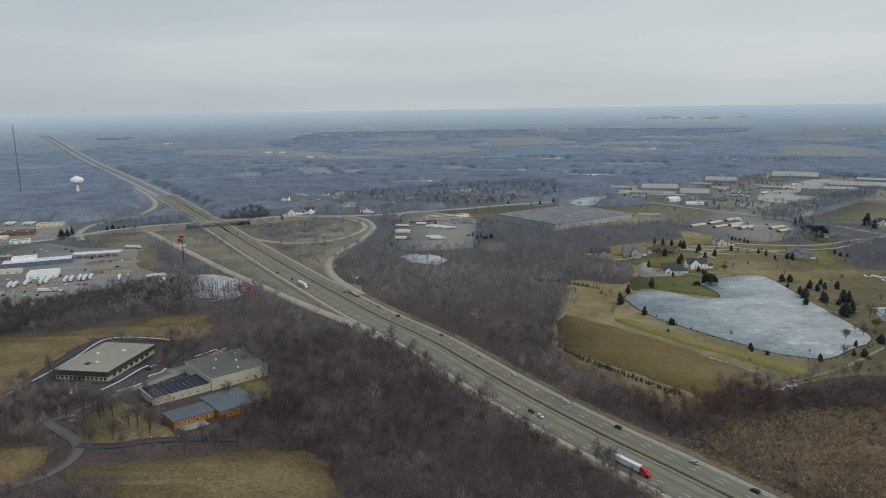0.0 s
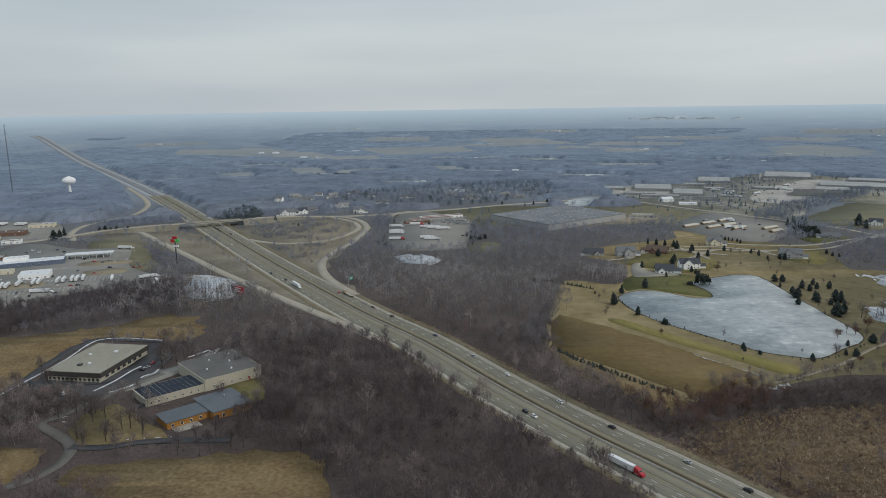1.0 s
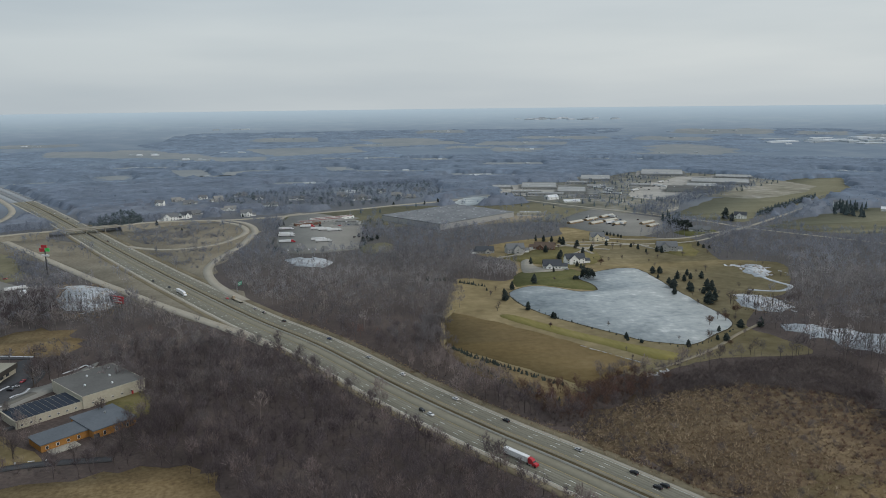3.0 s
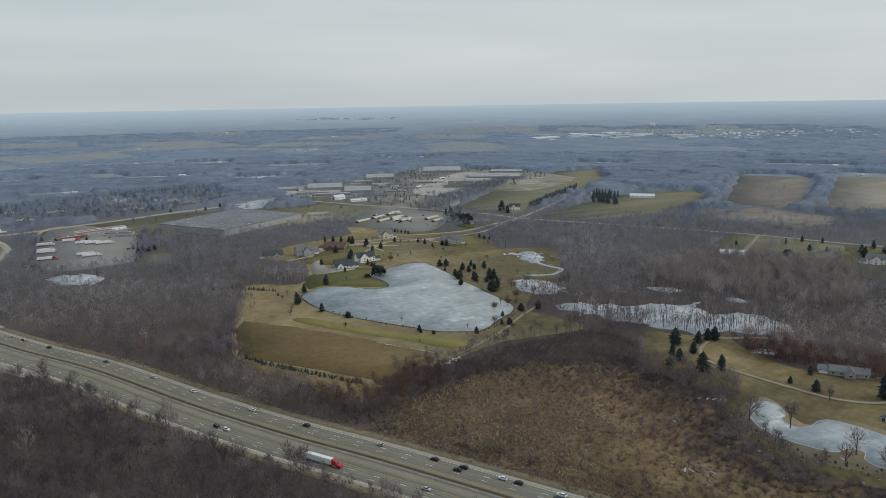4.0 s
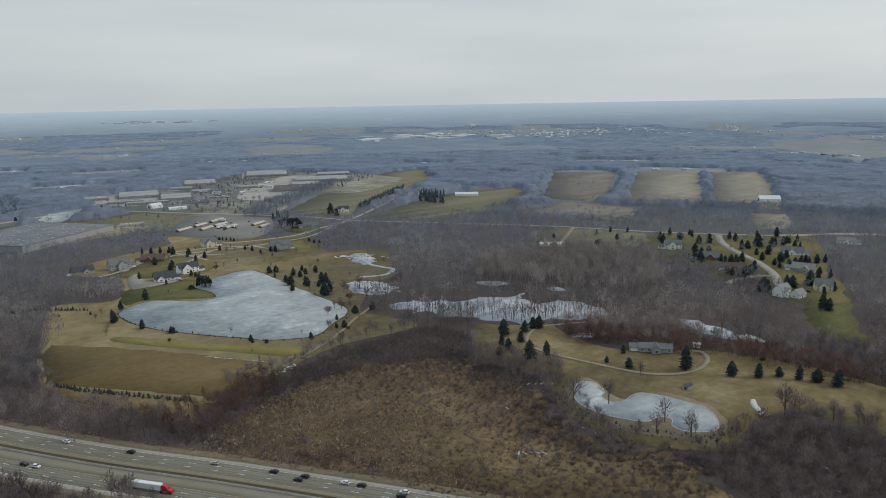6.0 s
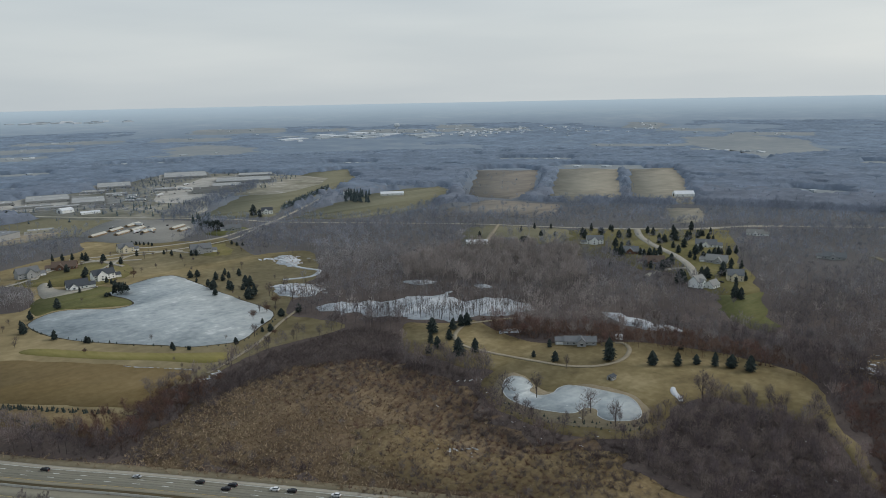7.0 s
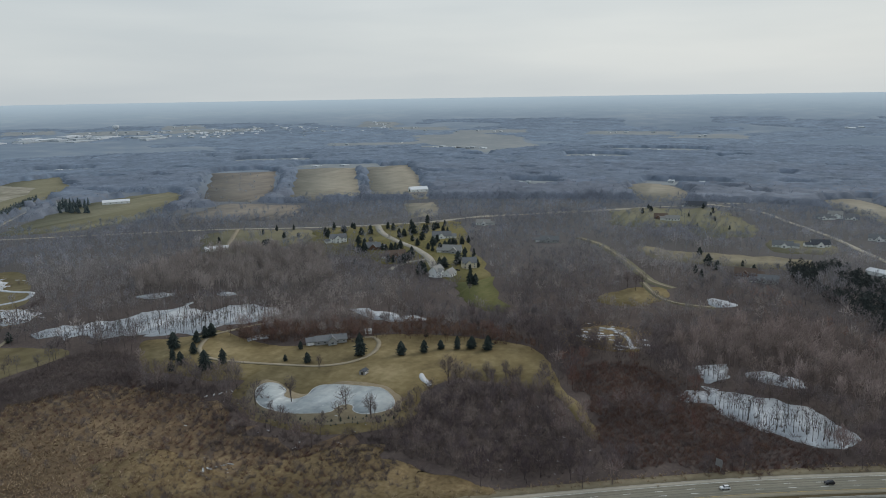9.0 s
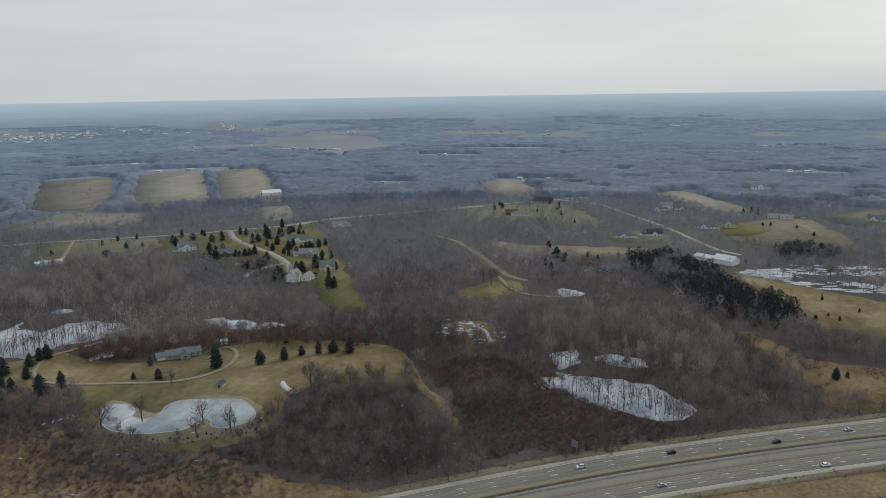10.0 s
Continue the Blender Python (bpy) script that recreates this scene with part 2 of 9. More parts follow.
def spline(points, steps=6, closed=False):
    p = np.array(points, float)
    n = len(p)
    out = []
    for i in range(n if closed else n - 1):
        if closed:
            a, b, c, d = p[i - 1], p[i], p[(i + 1) % n], p[(i + 2) % n]
        else:
            a, b, c, d = p[max(i - 1, 0)], p[i], p[i + 1], p[min(i + 2, n - 1)]
        for k in range(steps):
            t = k / steps
            out.append(0.5 * (2 * b + (c - a) * t + (2 * a - 5 * b + 4 * c - d) * t * t + (3 * b - a - 3 * c + d) * t ** 3))
    if not closed:
        out.append(p[-1])
    return np.array(out)


def inside(poly, x, y):
    poly = np.asarray(poly, float)
    hit = np.zeros(len(x), bool)
    j = len(poly) - 1
    for i in range(len(poly)):
        xi, yi, xj, yj = *poly[i], *poly[j]
        cross = (yi > y) != (yj > y)
        hit ^= cross & (x < (xj - xi) * (y - yi) / (yj - yi + 1e-12) + xi)
        j = i
    return hit


def away(line, x, y):
    """Distance from points to a polyline."""
    best = np.full(len(x), 1e9)
    for a, b in zip(line[:-1], line[1:]):
        d = b - a
        t = np.clip(((x - a[0]) * d[0] + (y - a[1]) * d[1]) / (d @ d + 1e-9), 0, 1)
        best = np.minimum(best, np.hypot(x - a[0] - t * d[0], y - a[1] - t * d[1]))
    return best


LAYER = [0.0]
CLEAR = []    # outlines on which no wood grows
CORRIDORS = []  # polylines and half widths on which no wood grows


def sheet(name, points, material, z, label, rough=1.0, clear=True, steps=5, kind="structure", category=""):
    """A piece of land or water with a soft natural outline, lying on the ground."""
    LAYER[0] += 0.0015
    z = z + LAYER[0]
    p = spline(points, steps, True) if steps > 1 else np.array([a + (b - a) * t for a, b in zip(np.array(points, float), np.roll(points, -1, axis=0)) for t in np.linspace(0, 1, 8, endpoint=False)])
    size = np.ptp(p, axis=0).max()
    amp = min(rough, size * (0.13 if category in ("swamp", "snow") else 0.04))
    wob = np.array([(noise.noise((x * 0.09, y * 0.09, 1.7)), noise.noise((x * 0.09, y * 0.09, 9.1))) for x, y in p])
    fine = np.array([(noise.noise((x * 0.3, y * 0.3, 4.7)), noise.noise((x * 0.3, y * 0.3, 7.1))) for x, y in p])
    p = p + wob * amp * 2 + fine * amp * 0.7
    d = np.hypot(p[:, 0], p[:, 1])
    top = [Vector((x, y, h + z)) for (x, y), h in zip(p, rise(d))]
    from_poly = geometry.tessellate_polygon([top])
    n = len(top)
    verts = [tuple(v) for v in top] + [(v.x, v.y, v.z - z - 0.05) for v in top]
    tris = [tuple(t) for t in from_poly]
    for i in range(n):
        j = (i + 1) % n
        tris += [(i, j, n + j), (i, n + j, n + i)]
    tris = np.array(tris)
    a, b, c = (np.array(verts)[tris[:len(from_poly), k]] for k in range(3))
    down = np.cross(b - a, c - a)[:, 2] < 0
    tris[:len(from_poly)][down] = tris[:len(from_poly)][down][:, ::-1]
    ob = new(name, mesh_from(name, verts, tris, [material]))
    tagged(ob, label, category or name.replace("_", " "), kind=kind)
    if clear:
        CLEAR.append(p)
    return ob


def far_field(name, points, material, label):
    """A distant field that follows the rising land, as a patch of small squares with a ragged edge."""
    p = np.array(points, float)
    lo, hi = p.min(0), p.max(0)
    gap = 16.0
    gx, gy = np.meshgrid(np.arange(lo[0], hi[0], gap), np.arange(lo[1], hi[1], gap))
    x, y = gx.ravel(), gy.ravel()
    wob = np.array([(noise.noise((a * 0.012, b * 0.012, 3.3)), noise.noise((a * 0.012, b * 0.012, 8.8))) for a, b in zip(x, y)]).reshape(-1, 2)
    m = inside(p, x + wob[:, 0] * 60, y + wob[:, 1] * 60)
    x, y = x[m], y[m]
    if not len(x):
        return
    h = gap / 2
    c = np.stack([np.stack([x - h, y - h], 1), np.stack([x + h, y - h], 1), np.stack([x + h, y + h], 1), np.stack([x - h, y + h], 1)], 1).reshape(-1, 2)
    v = np.column_stack([c, rise(np.hypot(c[:, 0], c[:, 1])) + 0.3])
    tagged(new(name, mesh_from(name, v, np.arange(len(v)).reshape(-1, 4), [material])), label, "field", kind="structure")
    CLEAR.append(p)


def offset(line, o):
    t = np.gradient(line, axis=0)
    t /= np.linalg.norm(t, axis=1)[:, None] + 1e-9
    return line + np.stack([-t[:, 1], t[:, 0]], 1) * o


def ribbon_data(line, o1, o2, z, thick=0.3, lift=None):
    """Verts and faces of a strip between two offsets of a line, with sides."""
    a, b = offset(line, o1), offset(line, o2)
    n = len(line)
    base = rise(np.hypot(line[:, 0], line[:, 1])) + (0 if lift is None else lift)
    v = np.concatenate([np.column_stack([a, base + z]), np.column_stack([b, base + z]), np.column_stack([a, base + z - thick]), np.column_stack([b, base + z - thick])])
    f = []
    for i in range(n - 1):
        f += [(i, n + i, n + i + 1, i + 1), (2 * n + i, i, i + 1, 2 * n + i + 1), (n + i, 3 * n + i, 3 * n + i + 1, n + i + 1), (2 * n + i, 2 * n + i + 1, 3 * n + i + 1, 3 * n + i)]
    return v, np.array(f)


def strip(name, line, o1, o2, z, material, label="", parent=None, thick=0.3, lift=None, category="road"):
    ob = new(name, mesh_from(name, *ribbon_data(line, o1, o2, z, thick, lift), [material]))
    if parent:
        ob.parent = parent
    elif label:
        tagged(ob, label, category, kind="structure")
    return ob


def road(name, points, width, material, z, label, clear=4.5, steps=8, parent=None):
    LAYER[0] += 0.0015
    z = z + LAYER[0]
    line = spline(points, steps)
    CORRIDORS.append((line, width / 2 + clear))
    return strip(name, line, -width / 2, width / 2, z, material, label, parent)


# ---------------------------------------------------------------- the ground, and the raised, hazed land on the horizon
def rings_mesh(name, rings, turns, mats):
    ang = np.linspace(0, 2 * math.pi, turns, endpoint=False)
    verts, tris, idx = [], [], []
    for r in rings:
        for a in ang:
            h = float(rise(np.array(r)))
            verts.append((r * math.sin(a), r * math.cos(a), h))
    for i in range(len(rings) - 1):
        for k in range(turns):
            a, b = i * turns + k, i * turns + (k + 1) % turns
            c, d = a + turns, b + turns
            tris += [(a, d, b), (a, c, d)]
            idx += [0, 0]
    return mesh_from(name, verts, tris, mats, idx)




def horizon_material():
    """Raised far land: wood and field bands, haze mixed into the colour with height."""
    m = mat("hazed_horizon_land", ((0.170, 0.212, 0.262), (0.202, 0.244, 0.292), (0.262, 0.294, 0.322)), 0.0028, 0.012, 1.0, 0, spread=(0.36, 0.66))
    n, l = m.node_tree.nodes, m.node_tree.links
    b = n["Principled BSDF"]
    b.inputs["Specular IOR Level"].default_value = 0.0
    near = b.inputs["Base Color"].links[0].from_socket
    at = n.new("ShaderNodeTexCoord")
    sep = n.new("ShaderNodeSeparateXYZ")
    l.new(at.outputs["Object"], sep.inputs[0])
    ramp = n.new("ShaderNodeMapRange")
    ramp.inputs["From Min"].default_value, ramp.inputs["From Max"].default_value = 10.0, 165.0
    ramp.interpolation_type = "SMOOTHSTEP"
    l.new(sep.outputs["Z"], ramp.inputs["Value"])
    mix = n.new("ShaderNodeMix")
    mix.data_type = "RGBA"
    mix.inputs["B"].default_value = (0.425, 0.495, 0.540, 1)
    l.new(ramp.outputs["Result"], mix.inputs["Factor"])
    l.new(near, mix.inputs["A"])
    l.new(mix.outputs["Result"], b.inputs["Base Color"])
    glow = n.new("ShaderNodeMapRange")   # haze imitated by emission that grows towards the top edge
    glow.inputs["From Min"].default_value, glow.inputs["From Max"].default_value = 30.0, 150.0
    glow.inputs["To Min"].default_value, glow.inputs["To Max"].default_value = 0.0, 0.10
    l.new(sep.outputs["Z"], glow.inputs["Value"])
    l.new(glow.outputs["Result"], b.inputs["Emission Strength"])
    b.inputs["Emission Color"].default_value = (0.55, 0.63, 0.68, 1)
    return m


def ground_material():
    """Leaf litter, its base colour mixed to mottled grey-blue haze away from the camera."""
    m = mat("litter_to_haze", ((0.052, 0.040, 0.037), (0.084, 0.066, 0.060), (0.130, 0.104, 0.090)), 0.02, 0.5, 0.95, 0.25)
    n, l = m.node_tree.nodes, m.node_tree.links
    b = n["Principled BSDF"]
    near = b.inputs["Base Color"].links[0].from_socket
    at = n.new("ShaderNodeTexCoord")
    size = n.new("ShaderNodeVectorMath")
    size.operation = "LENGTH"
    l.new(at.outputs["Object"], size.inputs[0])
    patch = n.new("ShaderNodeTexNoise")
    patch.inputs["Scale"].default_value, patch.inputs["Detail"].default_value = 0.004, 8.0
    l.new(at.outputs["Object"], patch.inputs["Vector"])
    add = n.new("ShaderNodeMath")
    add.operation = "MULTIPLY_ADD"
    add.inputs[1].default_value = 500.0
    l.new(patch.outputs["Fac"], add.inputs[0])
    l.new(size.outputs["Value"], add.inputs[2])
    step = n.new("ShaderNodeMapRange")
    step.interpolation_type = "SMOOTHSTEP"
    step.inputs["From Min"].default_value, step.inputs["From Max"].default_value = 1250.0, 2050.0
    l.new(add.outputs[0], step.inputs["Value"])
    # blue-grey haze tone for the far ground
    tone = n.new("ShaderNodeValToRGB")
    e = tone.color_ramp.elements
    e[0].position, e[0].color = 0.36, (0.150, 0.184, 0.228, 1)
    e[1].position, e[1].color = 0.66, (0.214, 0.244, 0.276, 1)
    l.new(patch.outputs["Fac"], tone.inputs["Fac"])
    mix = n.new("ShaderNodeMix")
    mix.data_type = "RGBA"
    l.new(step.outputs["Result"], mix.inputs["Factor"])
    scrub = n.new("ShaderNodeMapRange")   # first step of the painted haze: litter colour greyed with distance
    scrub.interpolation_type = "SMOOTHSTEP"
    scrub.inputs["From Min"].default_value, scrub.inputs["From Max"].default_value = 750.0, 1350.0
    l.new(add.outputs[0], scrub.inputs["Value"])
    # litter colour greyed by the nearer part of the painted haze
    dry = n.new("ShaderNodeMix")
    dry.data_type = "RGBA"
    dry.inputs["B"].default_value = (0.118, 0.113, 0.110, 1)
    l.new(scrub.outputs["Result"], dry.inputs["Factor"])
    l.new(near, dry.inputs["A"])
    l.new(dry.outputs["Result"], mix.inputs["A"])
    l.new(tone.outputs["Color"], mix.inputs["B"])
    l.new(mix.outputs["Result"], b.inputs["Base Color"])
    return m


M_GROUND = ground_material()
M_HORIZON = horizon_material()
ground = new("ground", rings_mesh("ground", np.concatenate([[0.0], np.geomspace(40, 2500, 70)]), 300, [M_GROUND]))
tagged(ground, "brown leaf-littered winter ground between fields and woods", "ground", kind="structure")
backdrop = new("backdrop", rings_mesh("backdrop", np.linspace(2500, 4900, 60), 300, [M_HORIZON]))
tagged(backdrop, "far wooded land raised to the horizon, blue-grey with painted haze", "backdrop", kind="structure")

# ---------------------------------------------------------------- the plan: outlines and lines on the ground, metres from below the camera
OVERPASS = [(-605, 971), (-570.9, 993.2), (-534, 1029.8), (-498.5, 1059.7), (-445.6, 1074.7), (-391.3, 1090.1), (-305.4, 1124.8), (-274.3, 1144.3), (-206.8, 1173), (-134.5, 1190.2), (-78.9, 1203.5), (-22.3, 1230.4), (36.6, 1251.5), (119.4, 1293.1), (228.4, 1335), (325.3, 1390.8)]
LOOP_RAMP = [(-259.3, 983.9), (-236.9, 965.1), (-207, 950.4), (-170.1, 955.4), (-142.8, 978.2), (-124.5, 1021.4), (-116.8, 1064.4), (-126.2, 1112.9), (-146.4, 1149), (-171.9, 1175.5)]
OFF_RAMP = [(-79.1, 675.1), (-99.2, 712), (-117.7, 752.6), (-131.1, 800.4), (-134.5, 840.4), (-127.9, 890.7), (-114.3, 946.7), (-106.5, 1019.8), (-104, 1063.3), (-112.8, 1111.6), (-130.5, 1153.3), (-156.7, 1180.1)]
ON_RAMP = [(-437.8, 1059.1), (-372.4, 968.2), (-301.3, 869.3), (-242.9, 788.2), (-196, 727.7), (-155.5, 675.5), (-114.1, 624.1), (-78.3, 579.6), (-42, 532.3)]
NW_RAMP = [(-507, 997), (-541, 1060), (-554, 1130), (-540, 1185), (-524, 1240), (-536, 1330), (-570, 1422), (-635, 1544), (-720, 1690)]
COUNTY_ROAD = [(359, 1322.9), (422.9, 1221.4), (487.4, 1128.6), (563.1, 1010.5), (592.2, 933.6), (666.1, 827.7), (733.4, 731.3), (776.9, 660.7), (821.7, 564.7), (875.6, 480.2), (927.4, 414), (987.4, 375.1), (1047.3, 281.3), (1122.3, 181.5)]
DIAG_ROAD = [(365.9, 904.9), (393.8, 889.4), (465.2, 882.3), (521.2, 907.7), (584.4, 936.4), (661.3, 991.6), (761.5, 1069.2), (886.7, 1163.3)]
ESTATE_ROAD = [(399.4, 842.3), (354.2, 877.4), (318.6, 884.8), (300.4, 885.1), (309.2, 844.8), (313.9, 811.5)]
ESTATE_LANE = [(342.5, 830.3), (310.6, 852.9), (290.6, 875.5)]
COURT_ROAD = [(867.4, 484.3), (820.3, 451.2), (779.7, 408), (750.5, 371), (712.3, 335.3), (673.5, 310.5), (649.1, 293.1)]
COURT_SPUR = [(701.8, 331.6), (683.2, 343.6), (660.9, 348.1), (641.6, 345.4)]
HOUSE_DRIVE = [(447.8, 357.9), (425.4, 369.4), (408.9, 376.2), (390.5, 369.6), (377.8, 359.6), (370, 344.8), (369.9, 327.2), (374.3, 304.6), (379.4, 283.7), (385.2, 264.1), (395.8, 250.6), (407.4, 244.5), (423, 242.5), (440.7, 248.3), (450, 258.3), (447.3, 263.9)]
PATH_E = [(875.9, 203.7), (844.7, 171.8), (785.9, 137.2), (729.6, 109.5), (689.3, 89.3), (670.6, 67.9)]
PATH_E2 = [(683.6, 97), (640.2, 77.7), (622.4, 57.9), (619.9, 27.9)]
EAST_ROAD = [(1216.5, 95.8), (1163.7, 6.7), (1071.1, -38.5), (985, -79.7), (904.5, -106.9), (839.8, -130.2), (816.6, -150.1)]
EAST_ROAD_N = [(894.5, 445.1), (958.3, 397.1), (1003.6, 344.3), (1064.2, 273.5), (1132, 178.9), (1190.7, 93.8), (1237.9, 21.5)]
BUSINESS_ROAD = [(-293.3, 426.4), (-279.8, 446), (-279.6, 499.1), (-274.7, 540.8), (-263.3, 550), (-216, 543.5)]
BUSINESS_ROAD_S = [(-189.9, 472.7), (-201.2, 452.5), (-213.2, 429.5), (-225.5, 404.5), (-232, 394.5), (-217, 381.4), (-202.9, 369), (-196.3, 356.9), (-196.2, 340.9), (-203.3, 327.5), (-214.4, 318.3), (-221.6, 312.4)]
BUSINESS_LOT_ROAD = [(-199.6, 363.5), (-180, 362.8), (-157.9, 368.8), (-114.4, 368.7)]
TRUCK_LOT_ROAD = [(-76.6, 1165.7), (-65.2, 1215), (-41.8, 1232.5)]
FARM_TRACK = [(686.1, 593.4), (736, 626.1), (780.6, 655.4)]
FIELD_TRACK = [(215.5, 435.5), (239.6, 446.3), (276.4, 467.3), (313.2, 495.9), (343.7, 515.5)]
LAKE = [(169.5, 652.6), (182.7, 666.2), (199.7, 673), (218.3, 663.2), (234, 645.4), (250, 643), (257.2, 650.6), (259.2, 668.6), (254.6, 689.9), (256.3, 703.7), (280.8, 718.7), (312.1, 730.7), (330.2, 722.9), (331.7, 686.9), (329.5, 643.9), (327.5, 593.7), (327.8, 552.1), (325.4, 527.8), (313.4, 510.6), (300.2, 502.1), (285.7, 491.6), (265.5, 479.4), (247, 486.9), (232.3, 496.7), (222.9, 513), (209.2, 531.2), (194.3, 554.2), (179.9, 581.2), (171.2, 606.6), (167.9, 633.1)]
POND = [(326.2, 271.2), (338.9, 278.9), (347.4, 279.1), (349.7, 271.5), (343, 260.1), (335.5, 256.6), (333.6, 247.8), (341.1, 243.8), (351, 245.7), (358.5, 243.6), (362.5, 235.6), (364.9, 226.7), (366.5, 217.5), (368, 208.5), (364, 200), (355.3, 191.4), (346.9, 187.1), (339.9, 188.6), (333.7, 194.1), (331, 199.8), (332.7, 206.1), (338.6, 209.8), (339, 214.3), (334.6, 217.3), (327.6, 217.4), (323.3, 221.5), (319.1, 230.5), (316.1, 240.6), (316.2, 253.4), (319.6, 262.6)]
SWAMP = [(361.4, 505.6), (380.9, 503.1), (401, 488.5), (427.2, 472.4), (459.7, 461.3), (472, 454.9), (461.5, 442.8), (462.8, 428.5), (480.9, 417.2), (484.5, 400), (485.4, 368.9), (465.7, 361.1), (449.5, 371.4), (433.1, 382.3), (413.5, 389.8), (398.2, 407.2), (387.2, 429.1), (377.8, 446.5), (369.2, 465.5), (359.5, 483.4)]
EAST_SWAMP = [(448.3, 23.1), (437.3, 8.9), (439.1, -6.6), (436.8, -24.6), (425.9, -35.8), (415.1, -50.1), (385.3, -47.2), (388.4, -33.9), (391.5, -18.1), (397.6, -1.5), (417, 18.7)]
STREAM = [(442.6, 721), (447.6, 694.8), (440.1, 658.9), (441.9, 638.9), (444.6, 622.6), (427.4, 608.8), (411.4, 610.6), (396.8, 618.6)]
STREAM_POOL = [(375.6, 603), (394.1, 600), (402.5, 574.5), (393.7, 551.8), (374.6, 544.7), (360.8, 569.2)]
STREAM_POOL_B = [(451.9, 718.3), (471, 712.6), (459.2, 679), (437.1, 663), (434, 685.2)]
HOUSE_SWAMP = [(512.3, 311.1), (512.4, 289.4), (509.8, 262.2), (505.3, 239.5), (493, 248.5), (489.8, 271.3), (497.1, 299)]
SNOW_CURVE = [(534.1, 106.3), (530.5, 93.9), (518.5, 83.1), (501.2, 76.9), (494.1, 75)]
LOT_POND = [(-46.3, 850), (-27, 865.4), (-6.2, 847), (4.9, 811.4), (-9.3, 806.4), (-32.2, 814.1)]
BOARD_POND = [(-267.4, 757.4), (-256.1, 769.8), (-228.6, 760), (-204.8, 721), (-196.5, 675.8), (-216.4, 660.5), (-241.5, 684.9)]
EAST_MARSH_A = [(738.1, -136.8), (758, -158.9), (754, -179.2), (726.9, -180.8), (709.7, -167), (721.2, -144.2)]
EAST_MARSH_B = [(761.8, -183.5), (754.5, -212.9), (774, -279), (770, -313.5), (738.4, -282.4), (744.2, -235.4), (737.7, -193.4)]
EAST_MARSH_C = [(704.8, -175.7), (703.7, -194.8), (695.5, -207), (686.3, -185.7)]
EAST_MARSH_D = [(704.3, -211.8), (693.3, -229.7), (674.1, -250.7), (674.8, -277.3), (699.5, -268.5), (708.7, -239.1)]
SNOW_STRIP = [(396.5, 194), (398.3, 191.8), (386.6, 182.3), (380.4, 180.7), (387.6, 188)]
SWAMP_BIT_A = [(472.7, 517.4), (491.2, 500.2), (488.2, 489.4), (468.5, 500.9)]
SWAMP_BIT_B = [(506.7, 453.8), (518.3, 445.6), (510.1, 435.1), (500.3, 444.5)]
SWAMP_BIT_C = [(414.4, 345.5), (429.4, 337.6), (420.1, 331.4), (409.4, 338.5)]
SNOW_FIELD = [(647.2, 34.4), (646.1, 16.5), (627.5, 14.5), (626.8, 30.7)]
FIELD_SNOW = [(183.8, 491.4), (200.2, 467.9), (211.7, 450), (210.3, 448.1), (198, 465), (181.7, 488.4)]
FIELD_SNOW_B = [(206.3, 426), (222.9, 432.6), (223.1, 429.6), (206.2, 420.8)]
ESTATE = [(130, 716.1), (96, 591.4), (81.8, 509), (114.4, 463.7), (142.4, 425.6), (156.1, 408.3), (177.3, 435.3), (206.3, 426), (234.9, 437.9), (274.7, 447.9), (340, 444.8), (337.6, 484.9), (330.9, 514.3), (391.6, 581.3), (433.1, 610.1), (497.4, 711.9), (460, 743.5), (443.9, 757.2), (476.2, 872.7), (439.8, 887), (344, 998.8), (315.1, 939.8), (255.6, 916.3), (199.7, 884.9), (177.3, 838.4), (207.7, 795.7), (199.9, 737.5), (176.4, 699.7)]
FIELD_BROWN = [(104.5, 598.9), (137.3, 560.7), (168.1, 519.7), (195.1, 476.4), (211.2, 444.5), (185.7, 431.4), (159.8, 414.6), (145.1, 432.9), (116.7, 471.8), (84.5, 513.5), (94.9, 575.3)]
FIELD_STRIPE = [(142.5, 576.3), (154, 580.3), (183.2, 537), (219.9, 490.8), (247, 459.7), (227.9, 452.4), (200.7, 489.3), (171.3, 528.9)]
FIELD_GREEN = [(197, 727.8), (222.3, 744), (257.9, 740.9), (266.5, 714.2), (257.2, 702.9), (254.7, 683.9), (258.4, 663.6), (254.2, 647.6), (232.7, 656.9), (201.7, 679.3), (184.5, 672.3), (183.4, 694)]
HOUSE_LAWN = [(376.1, 413.8), (391.8, 400.7), (409.4, 382.8), (420.9, 377.7), (407.9, 320.8), (422.4, 289.7), (459.6, 254.4), (475.3, 204), (476.5, 156.5), (461.5, 130), (424.7, 110.7), (404.1, 100.3), (391.8, 88.4), (375.5, 78.9), (350.1, 66.5), (355.6, 76.4), (381.3, 91.1), (398.4, 107.5), (399.7, 129.5), (400.9, 167.1), (373.1, 179.3), (342.9, 171), (323, 173.9), (305.3, 198.1), (298.9, 223.6), (302.4, 255.1), (315.1, 279.4), (334.2, 291.1), (346.4, 296.6), (337.7, 319.4), (338.2, 347), (335.1, 369.8)]
LAWN_SLOPE = [(630.4, 265), (660.7, 255.8), (657.2, 243.1), (594.9, 211.4), (547.9, 189), (547.6, 203.5), (561.6, 227.9), (596.3, 252.8)]
COURT_LAWN = [(800.2, 549.9), (875.6, 480.2), (928.1, 390.4), (785.6, 312.5), (663.9, 244.6), (623.2, 264.6), (671.2, 321.7), (669.8, 366.1), (696.7, 424.2), (686.8, 463.8)]
